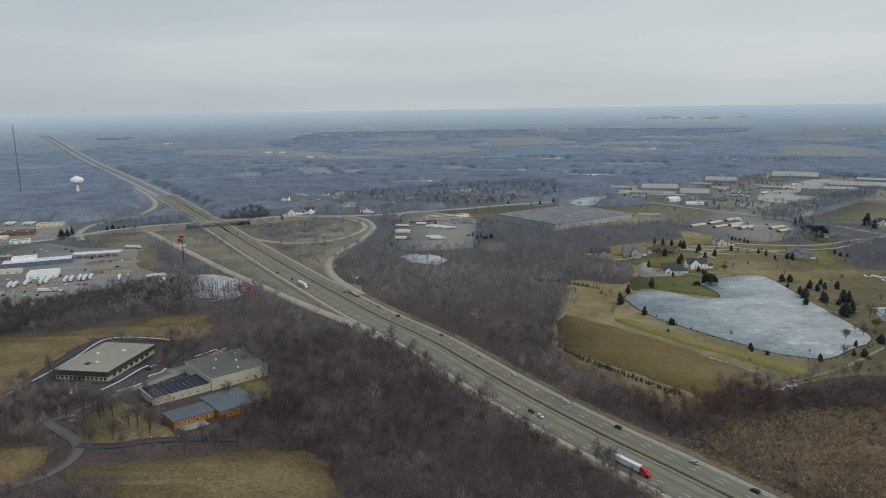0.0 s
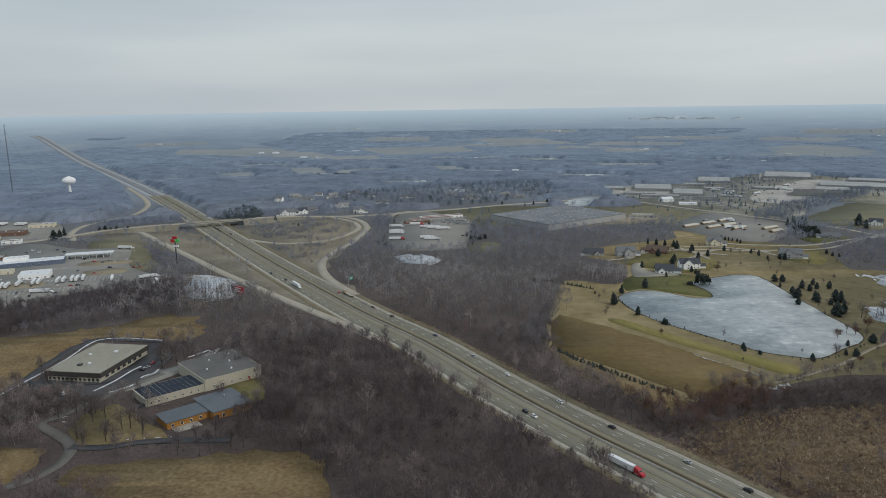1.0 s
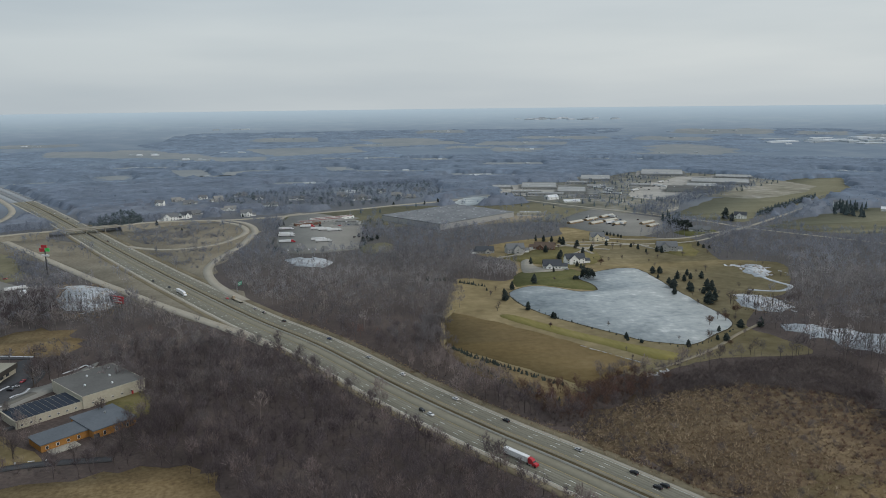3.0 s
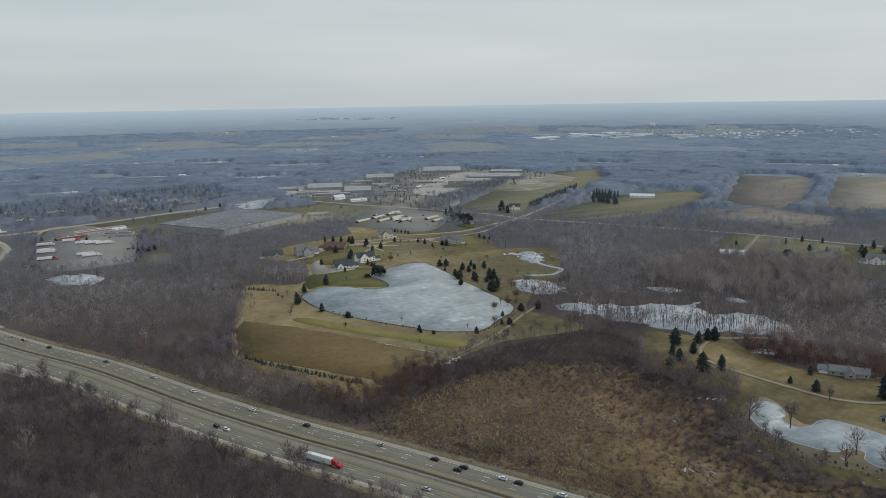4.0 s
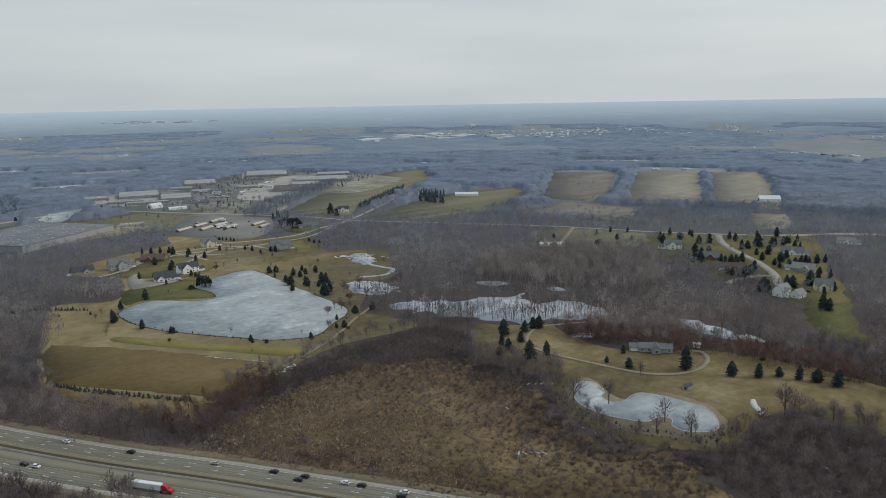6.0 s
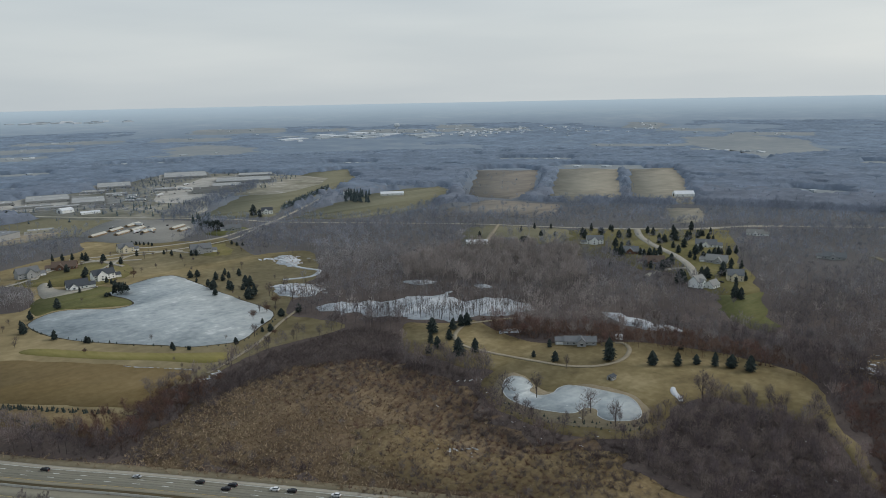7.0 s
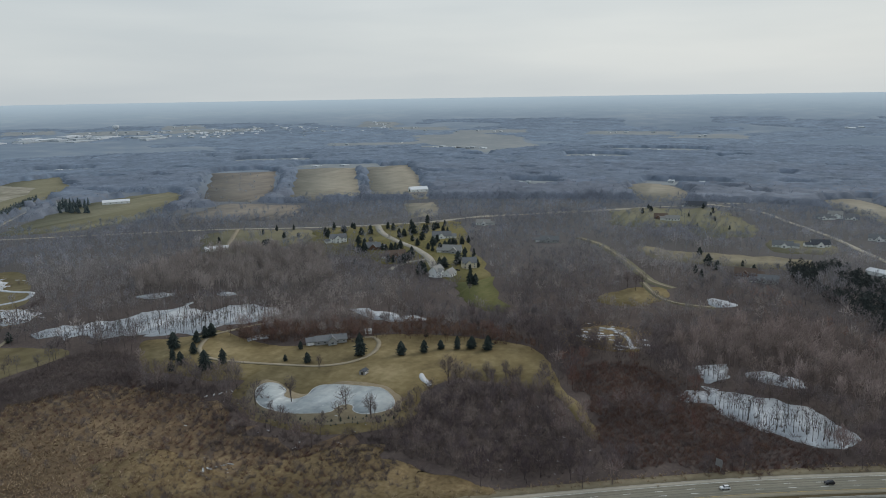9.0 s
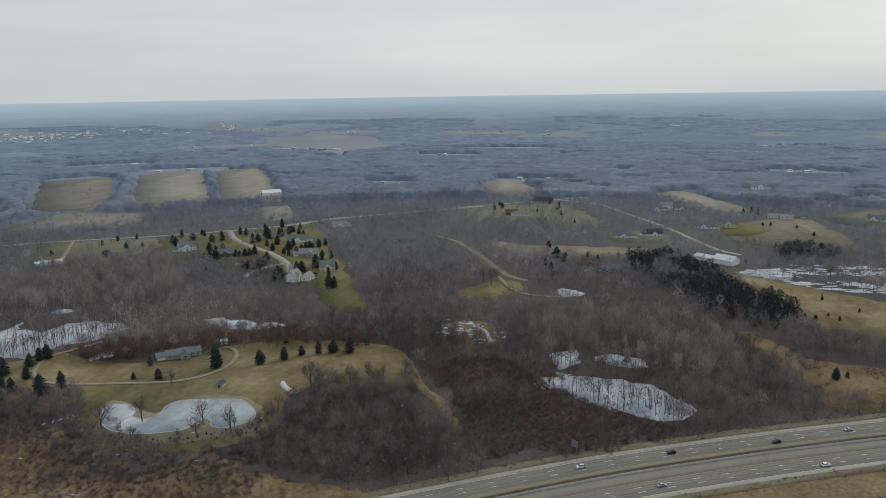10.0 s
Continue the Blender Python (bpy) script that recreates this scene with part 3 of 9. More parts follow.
GREEN_FIELD = [(537.5, 1065.5), (673.1, 1201.8), (852.5, 1354.3), (1073.3, 1522.5), (1192.6, 1516), (1041.5, 1289.6), (839.3, 1158.3), (684.6, 1042), (614.1, 982.6)]
GREEN_FIELD_B = [(617.1, 941.6), (775.7, 1023), (903.4, 1074.8), (998.1, 1072.4), (1059.8, 1045), (1036.5, 995.4), (856.7, 866.2), (774, 847.1), (695.9, 864.1)]
TAN_FIELD_A = [(1019, 744), (1497, 1053), (1606, 952), (1089, 642)]
TAN_FIELD_B = [(1103, 627), (1590, 916), (1677, 842), (1471, 715), (1129, 527)]
TAN_FIELD_C = [(1066, 544), (1094, 500), (977, 438), (940, 471)]
TAN_FIELD_D = [(983, 897), (1355, 1204), (1436, 1080), (1147, 869), (996, 798)]
TAN_FIELD_E = [(835, 817), (970, 833), (998, 700), (874, 638), (825, 702), (788, 771)]
SITE_FIELD = [(712.8, 659), (769.8, 654.7), (810.8, 557.2), (742.6, 514.5), (695.5, 536.8), (649.8, 553.2), (639.8, 590.2)]
RIGHT_FIELD = [(729.8, -127.6), (698.4, -174.3), (674.2, -205.7), (649.1, -236.9), (631.3, -277), (531.7, -236.6), (534.2, -198.2), (544.3, -172.9), (575.2, -162.1), (619.3, -156.1), (651.6, -145.3), (676.8, -126.5)]
RIGHT_FIELD_B = [(980, -142), (1044, -220), (1065, -275), (905, -290), (850, -262), (862, -206), (890, -158)]
EAST_TAN = [(1297, -90), (1326, -147), (1135, -215), (1070, -175), (1165, -132)]
EAST_TAN_B = [(1402.7, 235), (1462.8, 184.4), (1337.7, 118.1), (1226.1, 130.2), (1240.9, 186)]
EAST_LAWN = [(1086, 205), (1144, 175), (1150, 118), (1176, 63), (1074, 20), (1002, -1), (945, 10), (928, 58), (985, 94), (972, 150), (982, 188)]
EAST_STRIP = [(852, 128), (838, 77), (838, 15), (836, -50), (788, -42), (782, 41), (795, 102)]
EAST_CLEARING = [(613.1, 126.4), (661.4, 99.2), (666, 70.1), (621.6, 73.9), (599.2, 99.9)]
EAST_CLEARING_B = [(545, -95), (548, -112), (500, -138), (480, -190), (442, -185), (426, -162), (416, -135), (468, -118), (526, -100)]
SNOW_CLEARING = [(503.7, 122.9), (527.6, 119.4), (541.1, 99.4), (534.6, 78), (505.1, 69.5), (488.8, 77.5), (486.9, 102.1)]
LEFT_FIELD = [(-374.6, 541.5), (-320.3, 564.4), (-286.5, 581), (-232.8, 616.3), (-197.2, 579.5), (-201.6, 547), (-241.6, 551.8), (-271.2, 557.6), (-282.8, 544), (-280.6, 493.3), (-285.5, 456), (-296, 419.5)]
LOW_FIELD = [(-187.4, 334.9), (-172.6, 346.2), (-116, 353), (-69.1, 350.2), (-56.4, 323), (-46.3, 297.6), (-92.7, 273), (-132, 282.3), (-164.8, 310.7)]
LOW_FIELD_B = [(-256.9, 358.9), (-217.3, 364.1), (-209.9, 348), (-211.8, 327.8), (-227, 312.5)]
BUSINESS_LAWN = [(-210.9, 388.5), (-203.8, 420.3), (-174.9, 400.2), (-152.9, 372.1), (-181.2, 365.5), (-197.2, 366.8)]
BUSINESS_LAWN_B = [(-139.9, 450), (-122.7, 465.5), (-109.2, 429.9), (-119.8, 419.7)]
CAR_LAWN = [(-476.5, 968.6), (-422.9, 997.9), (-380.2, 929.2), (-326.5, 829.3), (-342.8, 800.8), (-362.9, 825.8)]
RAMP_GRASS = [(-502.1, 1031.7), (-384.1, 1069.1), (-266.7, 920.1), (-131.7, 728.4), (-42.5, 539.2), (-67.8, 569.7), (-152.8, 662.9), (-239.6, 776.8), (-357.3, 927.4)]
LOOP_GRASS = [(-350.2, 1096.7), (-271.7, 1132.7), (-167.5, 1157), (-112.3, 1106.1), (-103.3, 987.8), (-126.1, 833.4), (-111.6, 752.2), (-66.7, 657.8), (-140.6, 781.1), (-259.8, 979.7)]
NORTH_OPEN = [(-76.9, 1171.9), (-22.3, 1230.4), (118.7, 1285.7), (298, 1250.7), (397.2, 1268.5), (478.4, 1126.6), (505.3, 1016.1), (372.6, 1028.6), (331, 1052.7), (181.4, 1056.7), (98.4, 1064.6), (48.5, 1079.8)]
NORTH_OPEN_B = [(41.4, 925.8), (71.9, 939.2), (82.5, 892.2), (45.8, 870.1)]
INDUSTRY_OPEN = [(492.9, 1583.6), (613.6, 1621.7), (809.4, 1782.7), (963.6, 1653.5), (1015.4, 1375.8), (795.4, 1225.9), (687.4, 1287.9), (529.6, 1086), (357.1, 1316.3), (429.7, 1567.1)]
MARSH = [(126.5, 356.2), (169.3, 383.1), (208.8, 398.4), (262.6, 398.9), (311.8, 372.2), (313.6, 339.1), (312.8, 297.2), (295.8, 258.9), (279.2, 228.6), (295.7, 186.9), (285.6, 168.6), (267, 159.4), (204.5, 205.9), (176.6, 270.8), (149, 313)]
TREE_NURSERY = [(86.5, 505.4), (143.1, 427.4), (147.2, 399.9), (129.5, 390.2), (110.3, 425), (92.4, 460.6)]
POND_BANK = [(320.8, 275), (344, 284.9), (354, 278.7), (342.7, 247.5), (366.3, 238.1), (372.9, 209.4), (362.8, 192.2), (344.5, 180.5), (328.2, 183.7), (315.7, 204.9), (305.9, 228.8), (308.8, 256.1)]
TRUCK_STOP = [(-547, 809.2), (-561.2, 975.6), (-472.6, 936.6), (-403.2, 931), (-358.1, 825.5), (-297.4, 764.6), (-279, 730.6), (-347.6, 713.7), (-384.9, 656.4), (-440.8, 644.2)]
TRUCK_LOT = [(-68.5, 1091.1), (-58.2, 1207.7), (-22.3, 1230.4), (29.3, 1160.9), (51.7, 1112.1), (40.3, 933.8), (27.2, 896.6), (-56.9, 903.3)]
WAREHOUSE_YARD = [(183.2, 1066.9), (284.4, 1134.7), (345.3, 1128.5), (323.8, 1085.2), (230.7, 1052)]
BUSINESS_LOT = [(-262.8, 445.3), (-268.5, 473.9), (-220.4, 485), (-224.7, 531.7), (-213.4, 536.5), (-202.4, 495.6), (-217.1, 463.3), (-230, 434.7), (-254.8, 433.8)]
BUSINESS_LOT_B = [(-214, 443.3), (-201.8, 473.2), (-183.9, 489), (-166.2, 524.9), (-166.9, 506), (-175.9, 477.5), (-200.9, 442.8)]
TRAILER_COURT = [(352, 1052), (431, 1150), (466, 1133), (520, 1030), (470, 955), (414, 908), (362, 965)]
DRIVE_COURT = [(217.2, 784.3), (229.7, 795.1), (227.7, 755.6), (254.3, 735.4), (214.5, 730.4), (205.5, 736.1)]
THICKET = [(201.5, 416.6), (269.1, 439.1), (342.6, 437.1), (359.3, 398.5), (324.3, 362.4), (310.3, 370.4), (261.3, 397.1), (207.8, 396.7)]
PINE_STAND = [(787.5, -28.9), (805.2, -72.6), (738.7, -110.5), (666.9, -124.8), (635, -150.9), (596.4, -159.2), (551.4, -140.6), (553.4, -113.6), (584.8, -89.7), (648.6, -69.8), (731.7, -34)]
PINE_STAND_B = [(857.5, -190), (876.6, -215.1), (852.2, -255.7), (809.5, -249.1), (800.2, -186.5)]
PINE_STAND_C = [(790.3, 1025.9), (884.3, 1119.6), (894.8, 1072.9), (808.5, 973.8)]
LOT_EDGES = [(-78, 1100), (-70, 1000), (-64, 905), (-20, 893), (30, 890), (48, 930), (56, 1000), (60, 1100), (90, 1085), (60, 1060)]
PINE_HEDGE = [(669.2, 1032), (893.1, 1202.9)]
PINE_BLOCK = [(-348.4, 1134.5), (-335.4, 1278.3), (-288.6, 1206.2), (-280.8, 1133.6), (-311.5, 1114.4)]
PINE_BLOCK_B = [(505.9, 1025.9), (536.9, 1064.2), (546.8, 1042.2), (505.8, 969.4), (483.6, 971.3)]
FAR_A = [(-609.1, 2017.4), (-524.8, 2091), (-463.5, 1852.9), (-548.8, 1837.4)]
FAR_B = [(-443.7, 2191.7), (-362.5, 2197.1), (-278.7, 1962.2), (-358.4, 1895.9)]
FAR_C = [(-296, 2087.6), (-136.1, 2135.2), (-95, 2033.8), (-263, 1959.5)]
FAR_D = [(-11.4, 2193.1), (65, 2178.5), (104.5, 1964), (12.3, 1946.2)]
FAR_E = [(-766, 1885.3), (-650.2, 1927.2), (-614.7, 1819.5), (-724.2, 1808.6)]
FAR_F = [(-1018.5, 2911.2), (-698.4, 2991.4), (-377.2, 2676.7), (-378.9, 2544.8), (-622.9, 2660), (-982.2, 2742.7)]
FAR_G = [(151.1, 3306.8), (456.5, 3294.8), (599, 2984.5), (273, 2962.7)]
FAR_H = [(1180.8, 2581.4), (1424.7, 2625.7), (1486.9, 2430.8), (1406.6, 2297.2), (1162.3, 2415.3)]
FAR_I = [(2436.7, 1212.5), (2649.6, 1173.1), (2568.2, 1015.5), (2328.8, 1028.2)]
FAR_J = [(2659.7, 1320.4), (2853, 1149.5), (2760, 900), (2358.2, 650.1), (2055, 775.5), (2204, 957.7)]
FAR_K = [(1201.4, 2644.8), (1400.6, 2715.4), (1490.2, 2539.3), (1296.7, 2399)]
FAR_M = [(2767.4, -882), (2774.4, -1075.9), (2630.3, -1021.6), (2651.8, -863.2)]
FAR_O = [(-324.3, 2961.5), (90.2, 2996.8), (168, 2749.9), (-167.5, 2647.5)]
FAR_P = [(1201, 2579.7), (1407.1, 2692.6), (1476.1, 2534.1), (1225.9, 2438.5)]
LOOP_BRUSH = [(-304.2, 1087.1), (-250.9, 1119.5), (-181.6, 1129.5), (-137.6, 1076.6), (-146.5, 1005), (-190.2, 982.3), (-239, 990.8)]
LOOP_BRUSH_B = [(-225.5, 932.1), (-146.4, 949.4), (-148.7, 892.4), (-143.3, 816.1), (-163.3, 836.1), (-193.5, 885.2)]
RAMP_BRUSH = [(-339.1, 824.1), (-365, 928), (-321.6, 888.1), (-262.3, 789.5), (-272.3, 763), (-287.8, 738.5), (-306.9, 765.3)]
SNOW_EDGE_A = [(-283.8, 422.5), (-279.8, 446), (-276.1, 469.9), (-271.5, 503.5), (-271.3, 536.6), (-265.6, 550.1), (-246.2, 552), (-216.5, 544.9)]
SNOW_EDGE_B = [(-223.2, 441.8), (-217.2, 459.2), (-213.5, 478), (-210.3, 486.8)]
SNOW_EDGE_C = [(-212.3, 439.5), (-206.2, 444.9), (-201.2, 452.5)]
SNOW_EDGE_D = [(-201.5, 464.7), (-200.1, 468.8), (-195.8, 472.9), (-195.6, 480.5)]
SNOW_EDGE_E = [(-182.9, 504.3), (-175.6, 513.8), (-172, 518.7), (-163, 508.3)]
POPLARS = [(499.6, 50.2), (550.8, 24.4), (573, -19.3), (538.9, -67.6), (484.3, -90.4), (427.3, -84.3), (430.7, -55.9), (456, -16.7), (454.6, 19.5), (461.3, 40.5)]
POPLARS_B = [(512.9, 565), (636.8, 560), (677.8, 450), (570.5, 368.8), (521.3, 376.6), (487.7, 444.1), (466.7, 507)]
RED_WOODS = [(417.9, 370), (449.1, 308.2), (489.7, 230.3), (489.1, 164.9), (452.3, 118.3), (470.3, 158.5), (449.3, 239.2), (427.9, 294.1), (399.7, 339.1)]
RED_WOODS_B = [(442.3, 115.6), (471, 70.8), (438.2, 25), (398.5, 18.8), (377.9, -18), (349.8, 2.3), (328.3, 58.1), (374.1, 79.5)]
RED_WOODS_C = [(114.5, 416.5), (160.4, 414.1), (211, 418.4), (212.1, 404.6), (170, 384.6), (129.1, 362.8), (120.2, 383)]
BELT = [(500.6, 1133.3), (618.6, 1240.0), (770.0, 1377.0), (870.9, 1435.9), (799.6, 1319.2), (635.4, 1181.2), (515.9, 1053.4), (474.9, 1059.1)]
NORTH_YARDS = [(9.8, 1614.6), (253.1, 1675.7), (223.4, 1403.6), (121.5, 1315.9), (7.2, 1283.6), (-194.5, 1352.8), (-213.0, 1486.8)]
LOW_BRUSH = [(463, 91), (459, 56), (420, 26), (402, 2), (388, -20), (377, -44), (355, -40), (336, 8), (325, 55), (346, 68), (392, 90), (438, 102)]
# single trees: place and height
CONIFERS_HOUSE = [(375, 381, 13), (357, 365, 9.3), (353, 354, 10.7), (341, 351, 8.2), (393, 376, 10.3), (403, 377, 10.8), (408, 375, 10.5), (373, 361, 9.5), (351, 331, 15.5), (365, 328, 12), (409, 295, 6.9), (388, 275, 8), (413, 248, 16.3), (425, 222, 11), (435, 209, 9.6), (446, 201, 7.5), (450, 190, 10.5), (455, 181, 9), (456, 169, 11.9), (385, 291, 5.2), (466, 222, 5.5), (475, 210, 6.3)]
CONIFERS_LAKE = [(185, 566, 7.2), (223, 502, 6.2), (230, 491, 4.1), (261, 477, 6.6), (294, 481, 7.7), (323, 510, 9.1), (340, 509, 10.1), (301, 504, 6.2), (335, 584, 11), (356, 622, 13.8), (361, 622, 12.8), (341, 628, 11.7), (333, 642, 11.8), (351, 672, 10.1), (368, 684, 8), (376, 669, 9.1), (345, 699, 10.4), (338, 701, 10.3), (333, 678, 6.7), (374, 839, 6.7), (377, 825, 8), (378, 804, 6.5), (392, 805, 9.2), (396, 800, 9.2)]
CONIFERS_VILLAGE = [(348, 855, 9.5), (345, 896, 8.4), (296, 872, 13.5), (310, 858, 10), (301, 812, 10.8), (317, 825, 10.4), (264, 789, 11), (261, 832, 10.9), (274, 775, 8.5), (272, 762, 8.3), (271, 748, 9.4), (272, 738, 8.1), (271, 727, 8), (272, 786, 9.8), (459, 829, 6.9), (459, 816, 6.9), (464, 811, 6.2), (375, 933, 5.9), (377, 925, 5.8), (380, 921, 5.8), (383, 916, 5.8), (387, 911, 5.8), (388, 903, 5.7)]
CONIFERS_WEST = [(159, 627, 11.6), (164, 652, 7), (175, 664, 10.2), (171, 593, 10.2), (186, 563, 7.1), (222, 497, 5.8), (230, 489, 4.1), (260, 474, 5.7), (203, 684, 11.6), (271, 804, 11.2), (304, 847, 6.6), (225, 772, 9.5), (238, 729, 6.8), (289, 485, 6), (335, 580, 14), (345, 588, 13.2), (348, 614, 7.3), (364, 669, 7.9), (340, 622, 10.5), (320, 616, 9.3), (329, 638, 11.7), (333, 654, 9.8), (354, 663, 8.9), (602, 993, 16.9), (605, 1016, 24.1), (150, 665, 4.1)]
CONIFERS_COURT = [(843, 447, 9.8), (800, 416, 11.2), (810, 414, 10.7), (830, 411, 13.6), (839, 399, 11.6), (764, 373, 9.4), (749, 352, 8.5), (728, 401, 8.6), (720, 392, 8.5), (729, 390, 9.7), (732, 386, 9.7), (741, 384, 9.8), (677, 366, 8), (675, 359, 7.9), (674, 351, 7.9), (682, 349, 9.1), (690, 348, 10.3), (702, 350, 11.6), (638, 308, 12.6), (646, 308, 10.6), (791, 359, 8.9), (770, 355, 10), (750, 337, 8.5), (664, 299, 11.9), (672, 297, 10.9)]
CONIFERS_COURT_B = [(692, 290, 13.3), (708, 289, 11.3), (619, 247, 11.9), (619, 242, 10.9), (782, 338, 7.5), (780, 330, 7.5), (788, 325, 10), (713, 422, 7.3), (714, 432, 7.4), (716, 439, 7.4), (655, 395, 5.6), (860, 395, 9.7), (742, 343, 7.2), (766, 438, 6.5)]
CONIFERS_EAST = [(822, 57, 10.9), (779, 45, 13.8), (738, 54, 11), (719, 47, 11.8), (762, 35, 11.3), (784, 12, 8.1), (767, 1, 9.1), (789, -21, 5.8), (1003, -219, 7.5), (1002, -209, 6), (939, -255, 7.1), (991, -248, 5.2), (1113, -216, 9.9), (1101, -202, 9.8), (1094, -220, 11.4), (573, -152, 6.2), (590, -167, 4.6), (600, -179, 3.7), (597, -161, 4.2), (463, -146, 9.7), (468, -154, 4.5)]
CONIFERS_NORTH = [(-540, 1026, 15.2), (-539, 1008, 16.6), (-543, 1045, 15.4), (-503, 1070, 10.3), (-499, 1080, 10.4), (-485, 1068, 10.2), (-479, 1073, 10.3), (-461, 1071, 9.3), (-448, 1070, 8.4), (-211, 1094, 6.5), (-11, 1086, 5.5), (46, 954, 8.4), (42, 984, 8.6), (53, 974, 10), (58, 957, 9.8), (66, 965, 8.5), (49, 1010, 8.9), (-73, 1102, 8), (-66, 1113, 8.1), (-256, 1142, 11.9), (302, 1310, 8.8), (327, 1307, 11.7), (336, 1322, 13.9), (205, 1322, 9.7), (176, 1294, 8.5), (120, 1301, 8.5), (-137, 1216, 7.1)]
TREES_POND = [(330, 247, 17.7), (333, 211, 16.3), (327, 191, 16.5), (390, 171, 21.2), (318, 264, 17), (381, 261, 10.6), (313, 249, 7.9), (319, 207, 13.8), (315, 215, 6.9), (303, 230, 9.7), (329, 177, 11.6), (403, 150, 13.8), (416, 142, 11.7), (344, 175, 10.5), (412, 131, 10.7), (421, 119, 13.2), (390, 166, 15.1), (333, 192, 7)]
TREES_LAKE = [(279, 480, 11.5), (295, 451, 8.4), (313, 443, 6.6), (317, 534, 8.5), (325, 536, 9.6), (175, 541, 4.9), (220, 531, 5.9), (260, 490, 4.3), (348, 834, 9.1), (359, 835, 6.8), (310, 774, 6.3), (369, 782, 6.5), (377, 771, 5.8), (410, 775, 6.6), (397, 699, 8.1), (324, 580, 5.7), (392, 626, 6.2), (373, 579, 15.2), (355, 540, 13.2), (352, 574, 14.9)]
TREES_EAST = [(715, -212, 18.9), (705, -178, 9.8), (726, -173, 11.3), (764, -216, 9.4), (747, -165, 9), (553, -153, 7.9), (763, -114, 9.1), (769, -147, 6.6), (766, -131, 9.2), (660, 107, 17), (651, 98, 19), (662, 94, 15.9)]
TREES_WEST = [(-253, 445, 17.8), (-213, 400, 20.8), (-202, 396, 19.6), (-194, 484, 19.9), (-188, 495, 18.3), (-184, 507, 16.8), (-274, 476, 14.2), (-274, 446, 15.4), (-180, 384, 15.1), (-190, 433, 11.6), (-183, 370, 13.3), (-99, 381, 15.6), (-112, 396, 14.7), (-94, 388, 16.5), (-145, 544, 14.6), (-112, 361, 13.7), (-133, 368, 12), (-140, 361, 12.6)]
OAKS = [(299, 749, 8.1), (340, 545, 8.8), (321, 529, 7.4), (291, 471, 4.8), (175, 541, 3.9)]
OAKS_B = [(195, 424, 9), (183, 423, 8.1), (120, 397, 7.4), (126, 381, 6.5), (136, 380, 5.8), (157, 406, 8.5), (169, 408, 7.8), (117, 409, 6.1)]

THIN = []    # outlines where trees stand sparsely, and how many of them
# ---------------------------------------------------------------- fields, lawns, meadows
sheet("field_lakeside", ESTATE, M_GRASS_PALE, 0.06, "dormant yellow-brown grass round a frozen lake", category="grass")
sheet("field_nursery", TREE_NURSERY, M_TAN, 0.10, "dry grass planted with rows of tiny evergreens", category="grass", clear=True)
sheet("field_brown", FIELD_BROWN, M_BROWN, 0.12, "brown dormant hayfield beside the lake", clear=False, category="field", rough=1.2, steps=1)
sheet("field_strip", FIELD_STRIPE, M_STRIPE, 0.12, "yellow-green mown strip beside the brown field", clear=False, category="field", rough=0.4)
sheet("lawn_peninsula", FIELD_GREEN, M_LAWN, 0.10, "green lawn running down to the frozen lake", clear=False, category="lawn")
sheet("field_house", HOUSE_LAWN, M_GRASS, 0.06, "dormant lawn and meadow round a small pond", category="grass")
sheet("marsh", MARSH, M_MARSH, 0.04, "brown cattail marsh beside the highway", category="marsh", rough=9)
